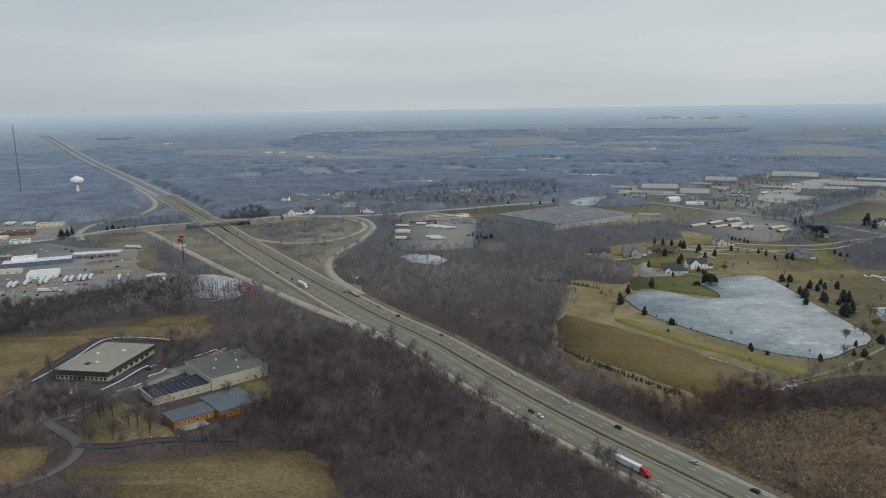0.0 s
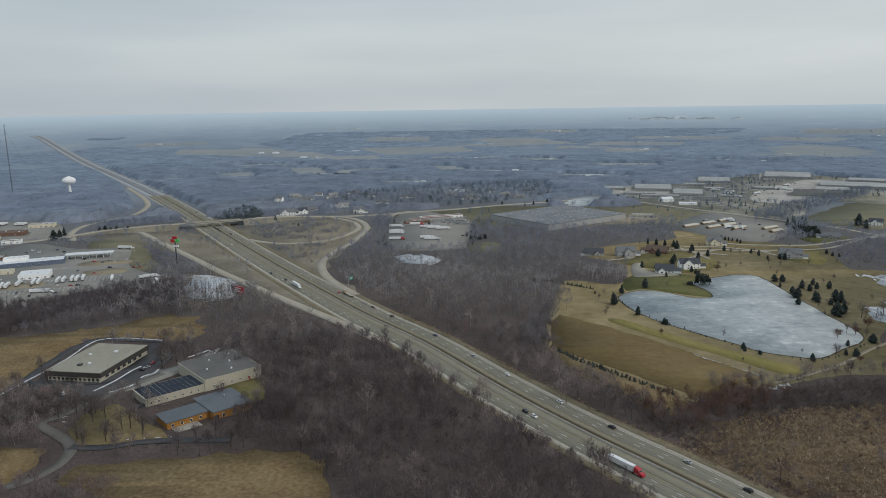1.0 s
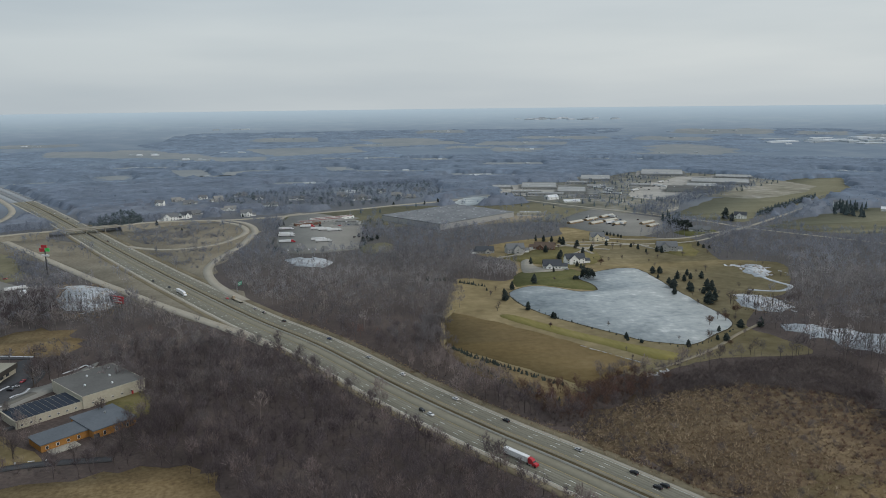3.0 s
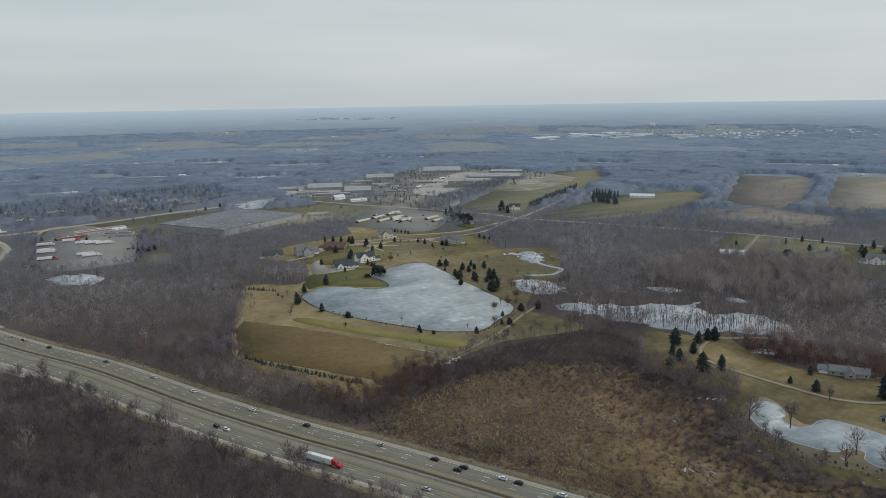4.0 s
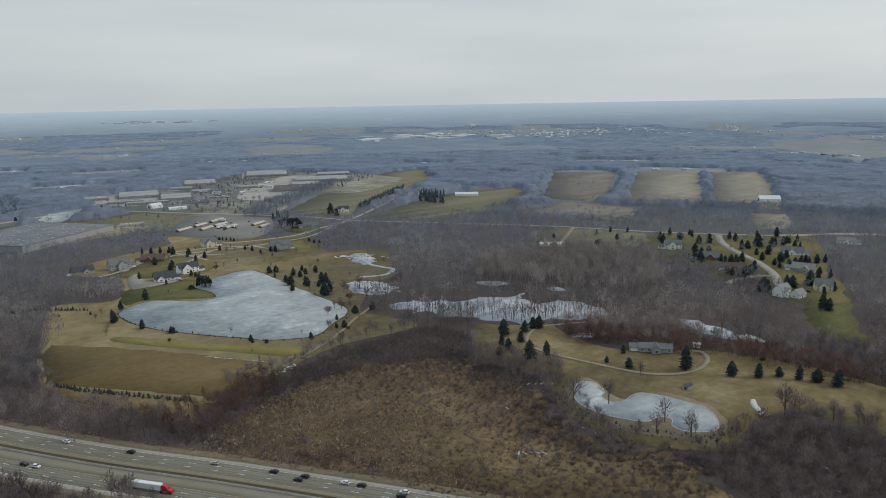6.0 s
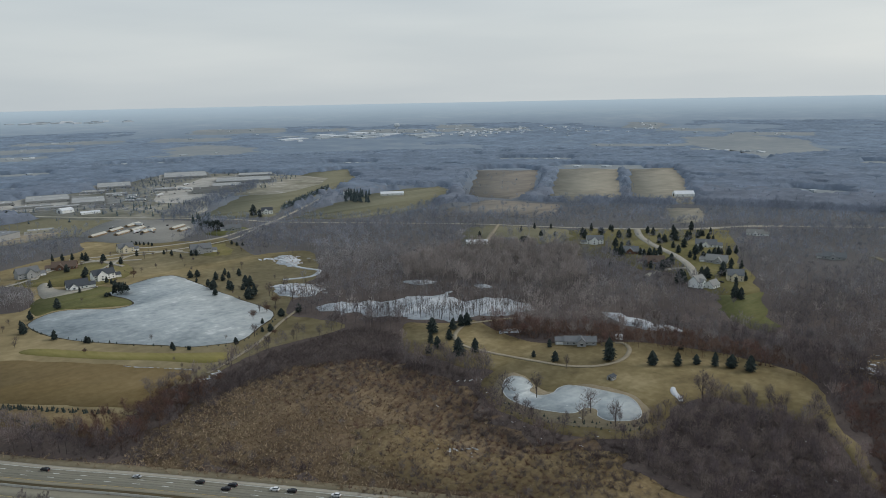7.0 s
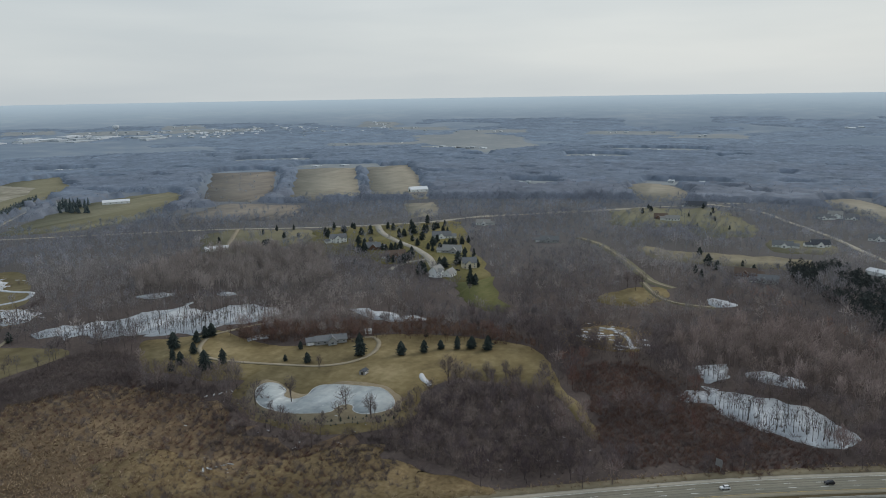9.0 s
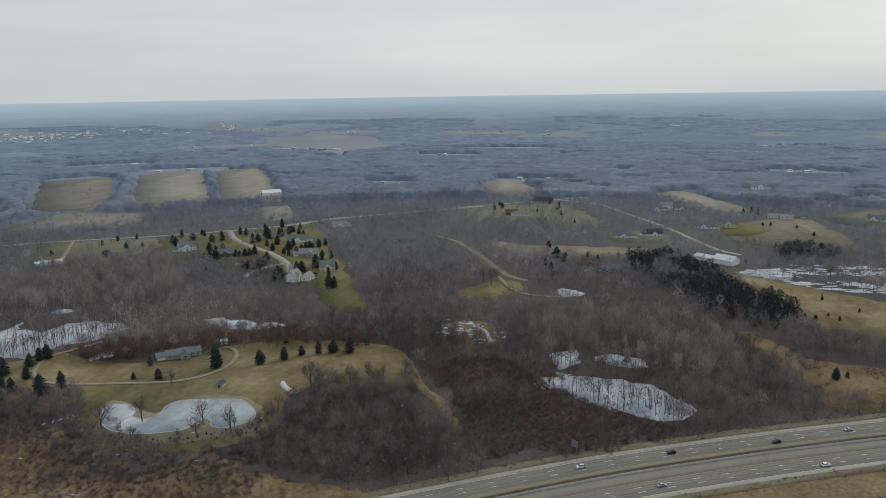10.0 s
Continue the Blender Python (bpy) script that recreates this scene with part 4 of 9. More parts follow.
for n, pts, m, lab in (
    ("lawn_village", [(200, 812), (236, 845), (300, 862), (322, 812), (300, 770), (262, 742), (228, 775)], M_GREEN, "dull green lawns between lakeside houses"),
    ("lawn_village", [(428, 850), (455, 846), (440, 800), (425, 772), (404, 785), (400, 830)], M_GREEN, "dull green lawn beside a grey house"),
    ("lawn_village", [(476, 930), (520, 950), (540, 930), (520, 905), (480, 898)], M_LAWN, "green lawn at a road corner"),
    ("lawn_slope", LAWN_SLOPE, M_LAWN, "bright green lawn sloping from a house into the woods"),
    ("lawn_court", COURT_LAWN, M_GREEN, "green lawns of a wooded court of houses"),
    ("field_green", GREEN_FIELD, M_GREEN_FAR, "dull green winter wheat field"),
    ("field_farm", GREEN_FIELD_B, M_GREEN_FAR, "dull green field beside a farm"),
    ("field_tan", TAN_FIELD_A, M_TAN_FAR, "tan stubble field framed by hedgerows"),
    ("field_tan", TAN_FIELD_B, M_TAN_FAR, "tan stubble field with a barn on its edge"),
    ("field_tan", TAN_FIELD_C, M_TAN_FAR, "small tan field behind the road"),
    ("field_scrub", TAN_FIELD_D, M_SCRUB_FAR, "brown scrubby old field"),
    ("field_scrub", TAN_FIELD_E, M_SCRUB_FAR, "thin strip of brown old field"),
    ("field_site", SITE_FIELD, M_GRASS_FAR, "dull grass lot by the county road"),
    ("field_east", RIGHT_FIELD, M_GRASS, "open yellow-brown meadow beside evergreens"),
    ("field_east", RIGHT_FIELD_B, M_MEADOW_FAR, "tan meadow behind a row of evergreens"),
    ("field_east", EAST_TAN, M_TAN_FAR, "tan field between woods and road"),
    ("field_east", EAST_TAN_B, M_TAN_FAR, "small orange-tan field in the woods"),
    ("lawn_east", EAST_LAWN, M_GREEN_FAR, "dull green lawns beside the east road"),
    ("field_east", [(1085, -312), (1159, -408), (1036, -372), (1020, -318)], M_GRASS_FAR, "tan meadow round far ranch houses"),
    ("lawn_east", [(960, -150), (1005, -182), (985, -215), (935, -190), (925, -155)], M_GREEN, "green lawn before a tall gabled house"),
    ("lawn_east", [(935, -15), (935, -75), (880, -80), (868, -20)], M_GRASS_FAR, "dull lawn round white houses by the road"),
    ("field_strip_east", EAST_STRIP, M_MEADOW_FAR, "pale strip of dry grass between woods"),
    ("clearing", EAST_CLEARING, M_GRASS, "grassy clearing at a track in the woods"),
    ("clearing", EAST_CLEARING_B, M_TAN, "dry grass clearing beside the highway woods"),
    ("clearing", SNOW_CLEARING, M_TAN, "dry reed clearing with a snowy creek"),
    ("field_west", LEFT_FIELD, M_TAN, "tan dry meadow behind a flat-roofed building"),
    ("field_west", LOW_FIELD, M_TAN, "tan dry meadow framed by bare woods"),
    ("field_west", LOW_FIELD_B, M_TAN, "small tan meadow beside a curving road"),
    ("lawn_business", BUSINESS_LAWN, M_GRASS, "dull green lawn beside the business drive"),
    ("lawn_business", BUSINESS_LAWN_B, M_GREEN, "green lawn at the end of a long building"),
    ("lawn_truck_stop", CAR_LAWN, M_GRASS_FAR, "dull green lawn between a truck stop and a ramp"),
    ("verge_ramp", RAMP_GRASS, M_BRUSH_FLOOR, "rough brown grass beside the ramps"),
    ("verge_loop", LOOP_GRASS, M_BRUSH_FLOOR, "rough brown grass inside the loop ramp"),
    ("field_north", NORTH_OPEN, M_GRASS_FAR, "open dull grass round a warehouse"),
    ("field_north", NORTH_OPEN_B, M_GRASS_FAR, "grassy patch beside a truck lot"),
    ("lot_industry", INDUSTRY_OPEN, M_INDUSTRY, "dull grey-tan rough ground between factories"),
):
    thin = n in ("lawn_court", "field_site", "lawn_east", "lot_industry", "verge_loop", "verge_ramp", "field_scrub", "field_north")
    ob = sheet(n, pts, m, 0.08, lab, category=n.split("_")[0], steps=1 if "tan" in n or "scrub" in n or m is M_GREEN_FAR else 5, rough=2.5 if m is M_TAN_FAR else 6, clear=not thin)
    if thin:
        THIN.append((spline(pts, 5, True), {"lawn_court": 0.22, "lot_industry": 0.14, "field_scrub": 0.1, "verge_loop": 0.25, "field_north": 0.03}.get(n, 0.2)))

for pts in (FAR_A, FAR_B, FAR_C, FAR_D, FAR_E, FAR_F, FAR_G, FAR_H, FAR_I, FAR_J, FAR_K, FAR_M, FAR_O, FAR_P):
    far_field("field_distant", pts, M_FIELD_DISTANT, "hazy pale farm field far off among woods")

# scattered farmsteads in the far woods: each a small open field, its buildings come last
r_farm = random.Random(44)
FARMSTEADS = []
while len(FARMSTEADS) < 44:
    way, far = radians(r_farm.uniform(-30, 110)), r_farm.uniform(1450, 3700)
    x, y = far * math.sin(way), far * math.cos(way)
    if any(math.hypot(x - p, y - q) < 190 for p, q, _, _ in FARMSTEADS) or any(inside(p, np.array([x]), np.array([y]))[0] for p in CLEAR) or math.hypot(x - 700, y - 1450) < 420 or y > 1000 and abs(x + 0.62 * y - 360) < 260:
        continue
    long, wide = r_farm.uniform(50, 150) * far / 2200, r_farm.uniform(45, 90) * far / 2200
    FARMSTEADS.append((x, y, long, wide))
    c, q = math.cos(way), math.sin(way)
    far_field("field_distant", [(x + u * long * c + v * wide * q, y - u * long * q + v * wide * c) for u, v in ((-1, -0.8), (0.9, -1), (1, 0.7), (-0.8, 1))], M_FIELD_DISTANT, "hazy pale clearing round a far farmstead")

# ---------------------------------------------------------------- ice and snow
lake_line = spline(LAKE + LAKE[:1], 6)
strip("shore", lake_line, -0.3, 1.1, 0.24, M_SHORE, "dark muddy shore round the lake", thick=0.1, category="shore")
sheet("lake", LAKE, M_ICE, 0.18, "frozen lake with pale streaked ice", clear=False, category="lake", rough=0.6)
sheet("pond_bank", POND_BANK, M_BANK, 0.10, "bare tan bank round a small pond", clear=False, category="bank")
sheet("pond", POND, M_ICE, 0.16, "small curved frozen pond with pale ice", clear=False, category="pond", rough=0.3)
sheet("swamp_water", SWAMP, M_SNOW_ICE, 0.12, "snow-covered frozen swamp with standing bare trees", clear=False, category="swamp", rough=6)
sheet("swamp_water", EAST_SWAMP, M_SNOW_ICE, 0.12, "snow-covered frozen pool among bare trees", clear=False, category="swamp", rough=5)
EAST_POOLS = ([(426.1, 38.7), (433.7, 32.6), (436.7, 21.1), (422.6, 17.9), (415.8, 31.2)], [(477.2, -1.4), (484.9, -13.5), (473.9, -31.0), (460.5, -31.1), (463.1, -16.8), (466.0, -4.5)], [(476.4, 28.3), (485.8, 13.3), (466.6, 10.4), (451.6, 19.3), (458.6, 25.6)])
for pts in (*EAST_POOLS, STREAM_POOL, STREAM_POOL_B, HOUSE_SWAMP, SWAMP_BIT_A, SWAMP_BIT_B, SWAMP_BIT_C):
    sheet("swamp_water", pts, M_SNOW_ICE, 0.11, "snowy frozen pool in the swamp", clear=False, category="swamp", rough=3)
for pts in (LOT_POND, BOARD_POND, EAST_MARSH_A, SNOW_FIELD):
    sheet("snow_patch", pts, M_SNOW_ICE, 0.11, "white snow on a frozen wet hollow", clear=True, category="snow", rough=7)
for pts in (SNOW_STRIP,):
    sheet("snow_patch", pts, M_SNOW, 0.2, "leftover patch of old snow", clear=False, category="snow", rough=0.8)
road("verge_path", PATH_E, 11, M_GRASS_FAR, 0.03, "dry grass on both sides of a dirt track", 2)
road("verge_path", PATH_E2, 7, M_GRASS_FAR, 0.03, "dry grass on both sides of a dirt track", 2)
road("creek_snow", STREAM, 5, M_SNOW_ICE, 0.15, "snowy frozen creek winding through reeds", 1)
road("creek_snow", SNOW_CURVE, 3.2, M_SNOW_ICE, 0.15, "snowy frozen creek winding through reeds", 1)

pond_line = spline(POND + POND[:1], 6)
strip("shore_ice", pond_line, -0.25, 0.15, 0.36, M_RIM, "pale rim of ice round the small pond", thick=0.06, category="ice")
r_snow = random.Random(9)
for a, b, count, size in ((FIELD_SNOW[0], FIELD_SNOW[2], 13, 1.2), (FIELD_SNOW_B[0], FIELD_SNOW_B[1], 6, 2.2), ((432, 720), (470, 700), 8, 4), ((380, 600), (400, 560), 8, 5), ((246, 240), (256, 232), 5, 1.3), ((330, 290), (318, 300), 5, 1.0), ((-218, 395), (-226, 408), 3, 1.2), ((-170, 372), (-150, 374), 4, 1.0)):
    for k in range(count):
        t = (k + r_snow.uniform(-0.3, 0.3)) / max(1, count - 1)
        cx, cy = a[0] + (b[0] - a[0]) * t, a[1] + (b[1] - a[1]) * t
        w = size * r_snow.uniform(0.5, 1.3)
        turn = math.atan2(b[1] - a[1], b[0] - a[0]) + (0 if a == FIELD_SNOW[0] else r_snow.uniform(-1.5, 1.5))
        pts = [(cx + math.cos(turn) * math.cos(q) * w * 1.7 - math.sin(turn) * math.sin(q) * w * 0.45, cy + math.sin(turn) * math.cos(q) * w * 1.7 + math.cos(turn) * math.sin(q) * w * 0.45) for q in [u * math.pi / 4 + r_snow.uniform(-0.3, 0.3) for u in range(8)]]
        sheet("snow_patch", pts, M_SNOW, 0.2, "leftover patch of old snow on the ground", clear=False, category="snow", rough=0.4, steps=3)
for line in (SNOW_EDGE_A, SNOW_EDGE_B, SNOW_EDGE_C, SNOW_EDGE_D, SNOW_EDGE_E):
    road("snow_bank", line, 1.5, M_SNOW, 0.35, "ploughed snow bank along a dark lot", 0)

def snow_scraps(polys, count, size, seed, label):
    """Torn scraps of snow lying among reeds, one mesh."""
    r = np.random.default_rng(seed)
    verts, tris = [], []
    for poly, n in zip(polys, count):
        p = np.array(poly)
        lo, hi = p.min(0) - 4, p.max(0) + 4
        for _ in range(n):
            c = r.uniform(lo, hi)
            if not inside(p, c[:1], c[1:])[0] and r.random() < 0.75:
                continue
            k = len(verts)
            w = size * r.uniform(0.4, 1.6)
            verts.append((*c, 0.42))
            stretch_, turn = r.uniform(1.2, 3.5), r.uniform(1.2, 1.9)
            for q in range(9):
                a = q * 2 * math.pi / 9
                u, v = math.cos(a) * w * stretch_ * r.uniform(0.6, 1.2), math.sin(a) * w * r.uniform(0.5, 1.1)
                verts.append((c[0] + u * math.cos(turn) - v * math.sin(turn), c[1] + u * math.sin(turn) + v * math.cos(turn), 0.38))
            tris += [(k, k + 1 + q, k + 1 + (q + 1) % 9) for q in range(9)]
    tagged(new("snow_scraps", mesh_from("snow_scraps", verts, tris, [M_SNOW])), label, "snow", kind="stuff")


snow_scraps((EAST_MARSH_A, EAST_MARSH_B, EAST_MARSH_C, EAST_MARSH_D), (30, 190, 40, 150), 2.6, 3, "streaks of snow among reeds in an open marsh")
sheet("marsh_meadow", [(252, 280), (252, 235), (265, 212), (288, 191), (300, 174), (287, 157), (285, 134), (286, 112), (272, 112), (237, 183), (200, 255), (225, 290)], M_TAN, 0.08, "open golden-brown dry grass beside the highway", category="grass", rough=5)
snow_scraps(([(388, 151), (405, 123), (367, 92), (346, 76), (327, 67), (307, 80), (291, 114)], [(330, 300), (325, 270), (300, 250), (290, 215), (310, 180), (280, 200), (285, 260), (310, 300)], [(238, 248), (262, 248), (262, 228), (240, 228)]), (70, 60, 16), 0.3, 5, "small scraps of old snow in the brush")
snow_scraps((STREAM_POOL, STREAM_POOL_B, SNOW_CLEARING), (40, 40, 50), 1.6, 4, "scraps of snow among dry reeds")

# ---------------------------------------------------------------- yards and lots
for n, pts, m, lab in (
    ("lot_truck_stop", TRUCK_STOP, M_LOT, "wide grey truck stop pavement"),
    ("lot_trucks", TRUCK_LOT, M_LOT, "grey lot where trailers are parked"),
    ("lot_factories", [(350, 1440), (393, 1372), (520, 1350), (560, 1440), (490, 1560), (408, 1560)], M_LOT_FAR, "pale paved yards between low factories"),
    ("lot_factories", [(577, 1310), (640, 1240), (720, 1290), (800, 1400), (900, 1420), (960, 1560), (860, 1640), (770, 1560), (695, 1506)], M_LOT_FAR, "pale worn yards round a large factory"),
    ("lot_warehouse", WAREHOUSE_YARD, M_GRAVEL, "pale yard beside a big warehouse"),
    ("lot_business", BUSINESS_LOT, M_DARKROAD, "dark asphalt lot round a flat-roofed building"),
    ("lot_business", BUSINESS_LOT_B, M_LOT, "pale worn lot behind a long building"),
    ("lot_trailers", TRAILER_COURT, M_LOT, "grey paved court between long low sheds"),
    ("lot_shops", [(-768.1, 1181.2), (-699.7, 1192.3), (-622.7, 1167.0), (-563.4, 1085.5), (-547.4, 1008.5), (-595.8, 995.3), (-643.0, 982.4)], M_LOT, "grey paved lot round shops across the road"),
    ("lot_business", [(-275.4, 463.7), (-259.6, 456.9), (-239.4, 454.1), (-221.1, 459.4), (-213.4, 482.4), (-203.4, 500.4), (-205.7, 517.7), (-196.0, 509.8), (-194.8, 486.1), (-205.5, 444.9), (-212.0, 426.7), (-237.3, 427.7), (-262.9, 443.4)], M_DARKROAD, "dark asphalt apron before a flat-roofed building"),
    ("lot_drive", DRIVE_COURT, M_CONCRETE, "pale concrete drive court"),
):
    sheet(n, pts, m, 0.14, lab, category="lot", rough=0.3)

# ---------------------------------------------------------------- roads
HW = spline([(-1860, 3430), (-1696, 3223), (-1160, 2438), (-823, 1909), (-558, 1474), (-379, 1160), (-272.5, 968), (-185, 813), (-114.5, 692), (-62, 605), (-11.5, 529.5), (40, 436), (81, 369), (125, 304), (214, 163), (299.5, 24), (341, -54), (383, -147), (440, -290), (560, -640), (760, -1200)], 16)
CORRIDORS.append((HW, 27))
CORRIDORS.append((offset(HW, -46)[HW[:, 1] < 110], 20))
HW_NEAR = HW[np.hypot(HW[:, 0], HW[:, 1]) < 1250]
strip("verge_far", HW_NEAR, 20.5, 26.5, 0.19, M_VERGE, "rough tan grass along the highway", thick=0.1, category="verge")
strip("verge_near", HW_NEAR, -27.5, -22.5, 0.19, M_VERGE, "rough tan grass along the highway", thick=0.1, category="verge")
south = HW[(HW[:, 1] < 130) & (HW[:, 1] > -320)]
strip("verge_south", south, -62, -27.5, 0.12, M_TAN, "golden dry grass falling away from the highway", thick=0.1, category="verge")
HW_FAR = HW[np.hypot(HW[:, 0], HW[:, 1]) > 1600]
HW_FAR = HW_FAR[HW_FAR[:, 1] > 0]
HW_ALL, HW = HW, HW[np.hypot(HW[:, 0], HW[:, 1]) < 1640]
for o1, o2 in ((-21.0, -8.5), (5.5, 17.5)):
    strip("highway_distant", HW_FAR, o1, o2, 0.20, M_FAR_PAVING, "highway running straight to the horizon, paled by painted haze")
strip("median_distant", HW_FAR, -8.5, 5.5, 0.12, M_FAR_VERGE, "grass between the far carriageways, greyed by painted haze", thick=0.1, category="verge")
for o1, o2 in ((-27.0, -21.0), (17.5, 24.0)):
    strip("verge_distant", HW_FAR, o1, o2, 0.12, M_FAR_VERGE, "grass beside the far highway, greyed by painted haze", thick=0.1, category="verge")
highway = new("highway")
tagged(highway, "six-lane divided highway of worn grey asphalt", "highway", kind="structure")
strip("carriageway", HW, 6.3, 17.7, 0.22, M_ASPHALT, parent=highway)
strip("carriageway", HW, -19.8, -8.4, 0.22, M_ASPHALT, parent=highway)
strip("shoulder", HW, 3.6, 6.3, 0.21, M_SHOULDER, parent=highway)
strip("shoulder", HW, 17.7, 20.6, 0.21, M_ROAD, parent=highway)
strip("shoulder", HW, -8.4, -0.6, 0.21, M_SHOULDER2, parent=highway)
strip("shoulder", HW, -22.8, -19.8, 0.21, M_ROAD, parent=highway)
strip("median_grass", HW, 0.5, 3.6, 0.14, M_DARK_GRASS, parent=highway)
for o in (8.2, 12.0, 15.6, -10.3, -14.0, -17.7):
    for k in (-0.85, 0.85):
        strip("wheel_track", HW_NEAR, o + k - 0.35, o + k + 0.35, 0.226, M_TRACK, parent=highway, thick=0.004)
for o in (10.1, 13.8, -12.2, -15.9):
    strip("lane_joint", HW_NEAR, o + 0.3, o + 0.48, 0.228, M_JOINT, parent=highway, thick=0.004)
for o, m in ((6.5, M_YELLOW_LINE), (17.5, M_WHITE_LINE), (-8.6, M_YELLOW_LINE), (-19.6, M_WHITE_LINE), (20.3, M_CONCRETE), (-22.4, M_CONCRETE)):
    w = 0.12 if abs(o) < 20 else 0.3
    strip("edge_line", HW, o - w, o + w, 0.235, m, parent=highway, thick=0.01)


def dashes(name, line, o, length, cycle, width, z, material, reach):
    """Painted lane dashes along an offset of a line."""
    l = offset(line, o)
    s = np.concatenate([[0], np.cumsum(np.linalg.norm(np.diff(l, axis=0), axis=1))])
    at = np.arange(0, s[-1] - length, cycle)
    a = np.stack([np.interp(at, s, l[:, k]) for k in (0, 1)], 1)
    b = np.stack([np.interp(at + length, s, l[:, k]) for k in (0, 1)], 1)
    keep = np.hypot(*a.T) < reach
    a, b = a[keep], b[keep]
    d = (b - a) / np.linalg.norm(b - a, axis=1)[:, None]
    p = np.stack([-d[:, 1], d[:, 0]], 1) * width / 2
    zz = np.full((len(a), 1), z)
    v = np.stack([np.hstack([a - p, zz]), np.hstack([b - p, zz]), np.hstack([b + p, zz]), np.hstack([a + p, zz])], 1).reshape(-1, 3)
    ob = new(name, mesh_from(name, v, np.arange(len(v)).reshape(-1, 4), [material]))
    ob["kind"] = "stuff"
    ob.parent = highway
    return ob


for o in (10.1, 13.8, -12.2, -15.9):
    dashes("lane_dashes", HW, o, 3.8, 15.24, 0.3, 0.232, M_WHITE_LINE, 1500)


def barrier():
    """Low concrete wall with a splayed foot along the median."""
    prof = [(-0.42, 0.14), (-0.38, 0.35), (-0.16, 0.6), (-0.1, 1.15), (0.1, 1.15), (0.16, 0.6), (0.38, 0.35), (0.42, 0.14)]
    near = HW[np.hypot(HW[:, 0], HW[:, 1]) < 1700]
    rails = [offset(near, o) for o, _ in prof]
    n, k = len(near), len(prof)
    v = np.concatenate([np.column_stack([r, np.full(n, z)]) for r, (_, z) in zip(rails, prof)])
    f = [(j * n + i, (j + 1) * n + i, (j + 1) * n + i + 1, j * n + i + 1) for j in range(k - 1) for i in range(n - 1)]
    ob = new("median_barrier", mesh_from("median_barrier", v, f, [M_BARRIER]))
    return tagged(ob, "long grey concrete barrier along the highway median", "barrier")


barrier()

road("ramp", LOOP_RAMP, 9, M_ROAD, 0.2, "pale curved loop ramp of the interchange", 5)
road("ramp", OFF_RAMP, 10, M_ROAD, 0.24, "pale exit ramp curving up from the highway", 6)
road("ramp", ON_RAMP, 10, M_ROAD, 0.2, "pale entrance ramp joining the highway", 6)
road("ramp", NW_RAMP, 11, M_ROAD, 0.2, "pale ramp on the far side of the overpass", 20)
for n, pts, w, m, lab in (
    ("road_county", COUNTY_ROAD, 7, M_ROAD, "pale straight county road through woods"),
    ("road_diagonal", DIAG_ROAD, 6, M_ROAD, "pale country road past farm fields"),
    ("road_estate", ESTATE_ROAD, 5, M_ROAD, "pale narrow lane between lakeside houses"),
    ("road_estate", [(288, 811), (341, 862), (373, 855), (472, 859), (549, 914), (592, 933)], 4.6, M_ROAD, "pale lane crossing the lawns to the county road"),
    ("road_estate", [(196, 812), (220, 823), (254, 853), (301, 866), (341, 862)], 4.6, M_ROAD, "pale lane before lakeside houses"),
    ("drive_estate", [(232, 832), (226, 822), (220, 823)], 4.0, M_CONCRETE, "pale concrete house drive"),
    ("drive_estate", [(292, 778), (296, 795), (288, 811)], 4.0, M_CONCRETE, "pale concrete house drive"),
    ("drive_estate", [(398, 824), (392, 842), (392, 855)], 4.0, M_CONCRETE, "pale concrete house drive"),
    ("road_estate", ESTATE_LANE, 5, M_ROAD, "pale narrow lane between lakeside houses"),
    ("road_court", COURT_ROAD, 9, M_CONCRETE, "pale concrete street of a court of houses"),
    ("road_court", COURT_SPUR, 6, M_CONCRETE, "pale concrete cul-de-sac"),
    ("drive_house", HOUSE_DRIVE, 3.4, M_GRAVEL, "tan gravel drive curving to a ranch house"),
    ("path_woods", PATH_E, 3.2, M_GRAVEL, "pale dirt track through the woods"),
    ("path_woods", PATH_E2, 2.6, M_GRAVEL, "gravel track through the woods"),
    ("road_east", EAST_ROAD, 7, M_ROAD, "pale country road running past houses"),
    ("road_east", EAST_ROAD_N, 6, M_ROAD, "pale country road through bare woods"),
    ("road_business", BUSINESS_ROAD, 7, M_DARKROAD, "dark asphalt drive behind a flat-roofed building"),
    ("road_business", BUSINESS_ROAD_S, 6.6, M_MIDROAD, "grey asphalt drive curving through bare woods"),
    ("road_business", BUSINESS_LOT_ROAD, 6, M_DARKROAD, "dark narrow drive in front of a brick building"),
    ("road_trucks", TRUCK_LOT_ROAD, 9, M_ROAD, "pale drive into the truck lot"),
    ("track_farm", FARM_TRACK, 6, M_GRAVEL, "pale gravel track off the county road"),
    ("track_field", FIELD_TRACK, 3, M_GRAVEL, "faint dirt track across the grass"),
):
    road(n, pts, w, m, 0.2, lab)

# ---------------------------------------------------------------- things: helpers
def part(name, bm, material, parent, label=""):
    """A bmesh (or a mesh) as one mesh object under a thing or a part."""
    me = bm
    if isinstance(bm, bmesh.types.BMesh):
        me = bpy.data.meshes.new(name)
        bm.to_mesh(me)
        bm.free()
        me.materials.append(material)
    ob = new(name, me)
    ob.parent = parent
    if label:
        ob["label"] = label
    return ob


def thing(name, x, y, turn, label, category, group="", z=0.0):
    ob = new(name)
    ob.matrix_basis = pose(x, y, z + float(rise(np.array(math.hypot(x, y)))), 0, 0, turn)
    return tagged(ob, label, category, group)


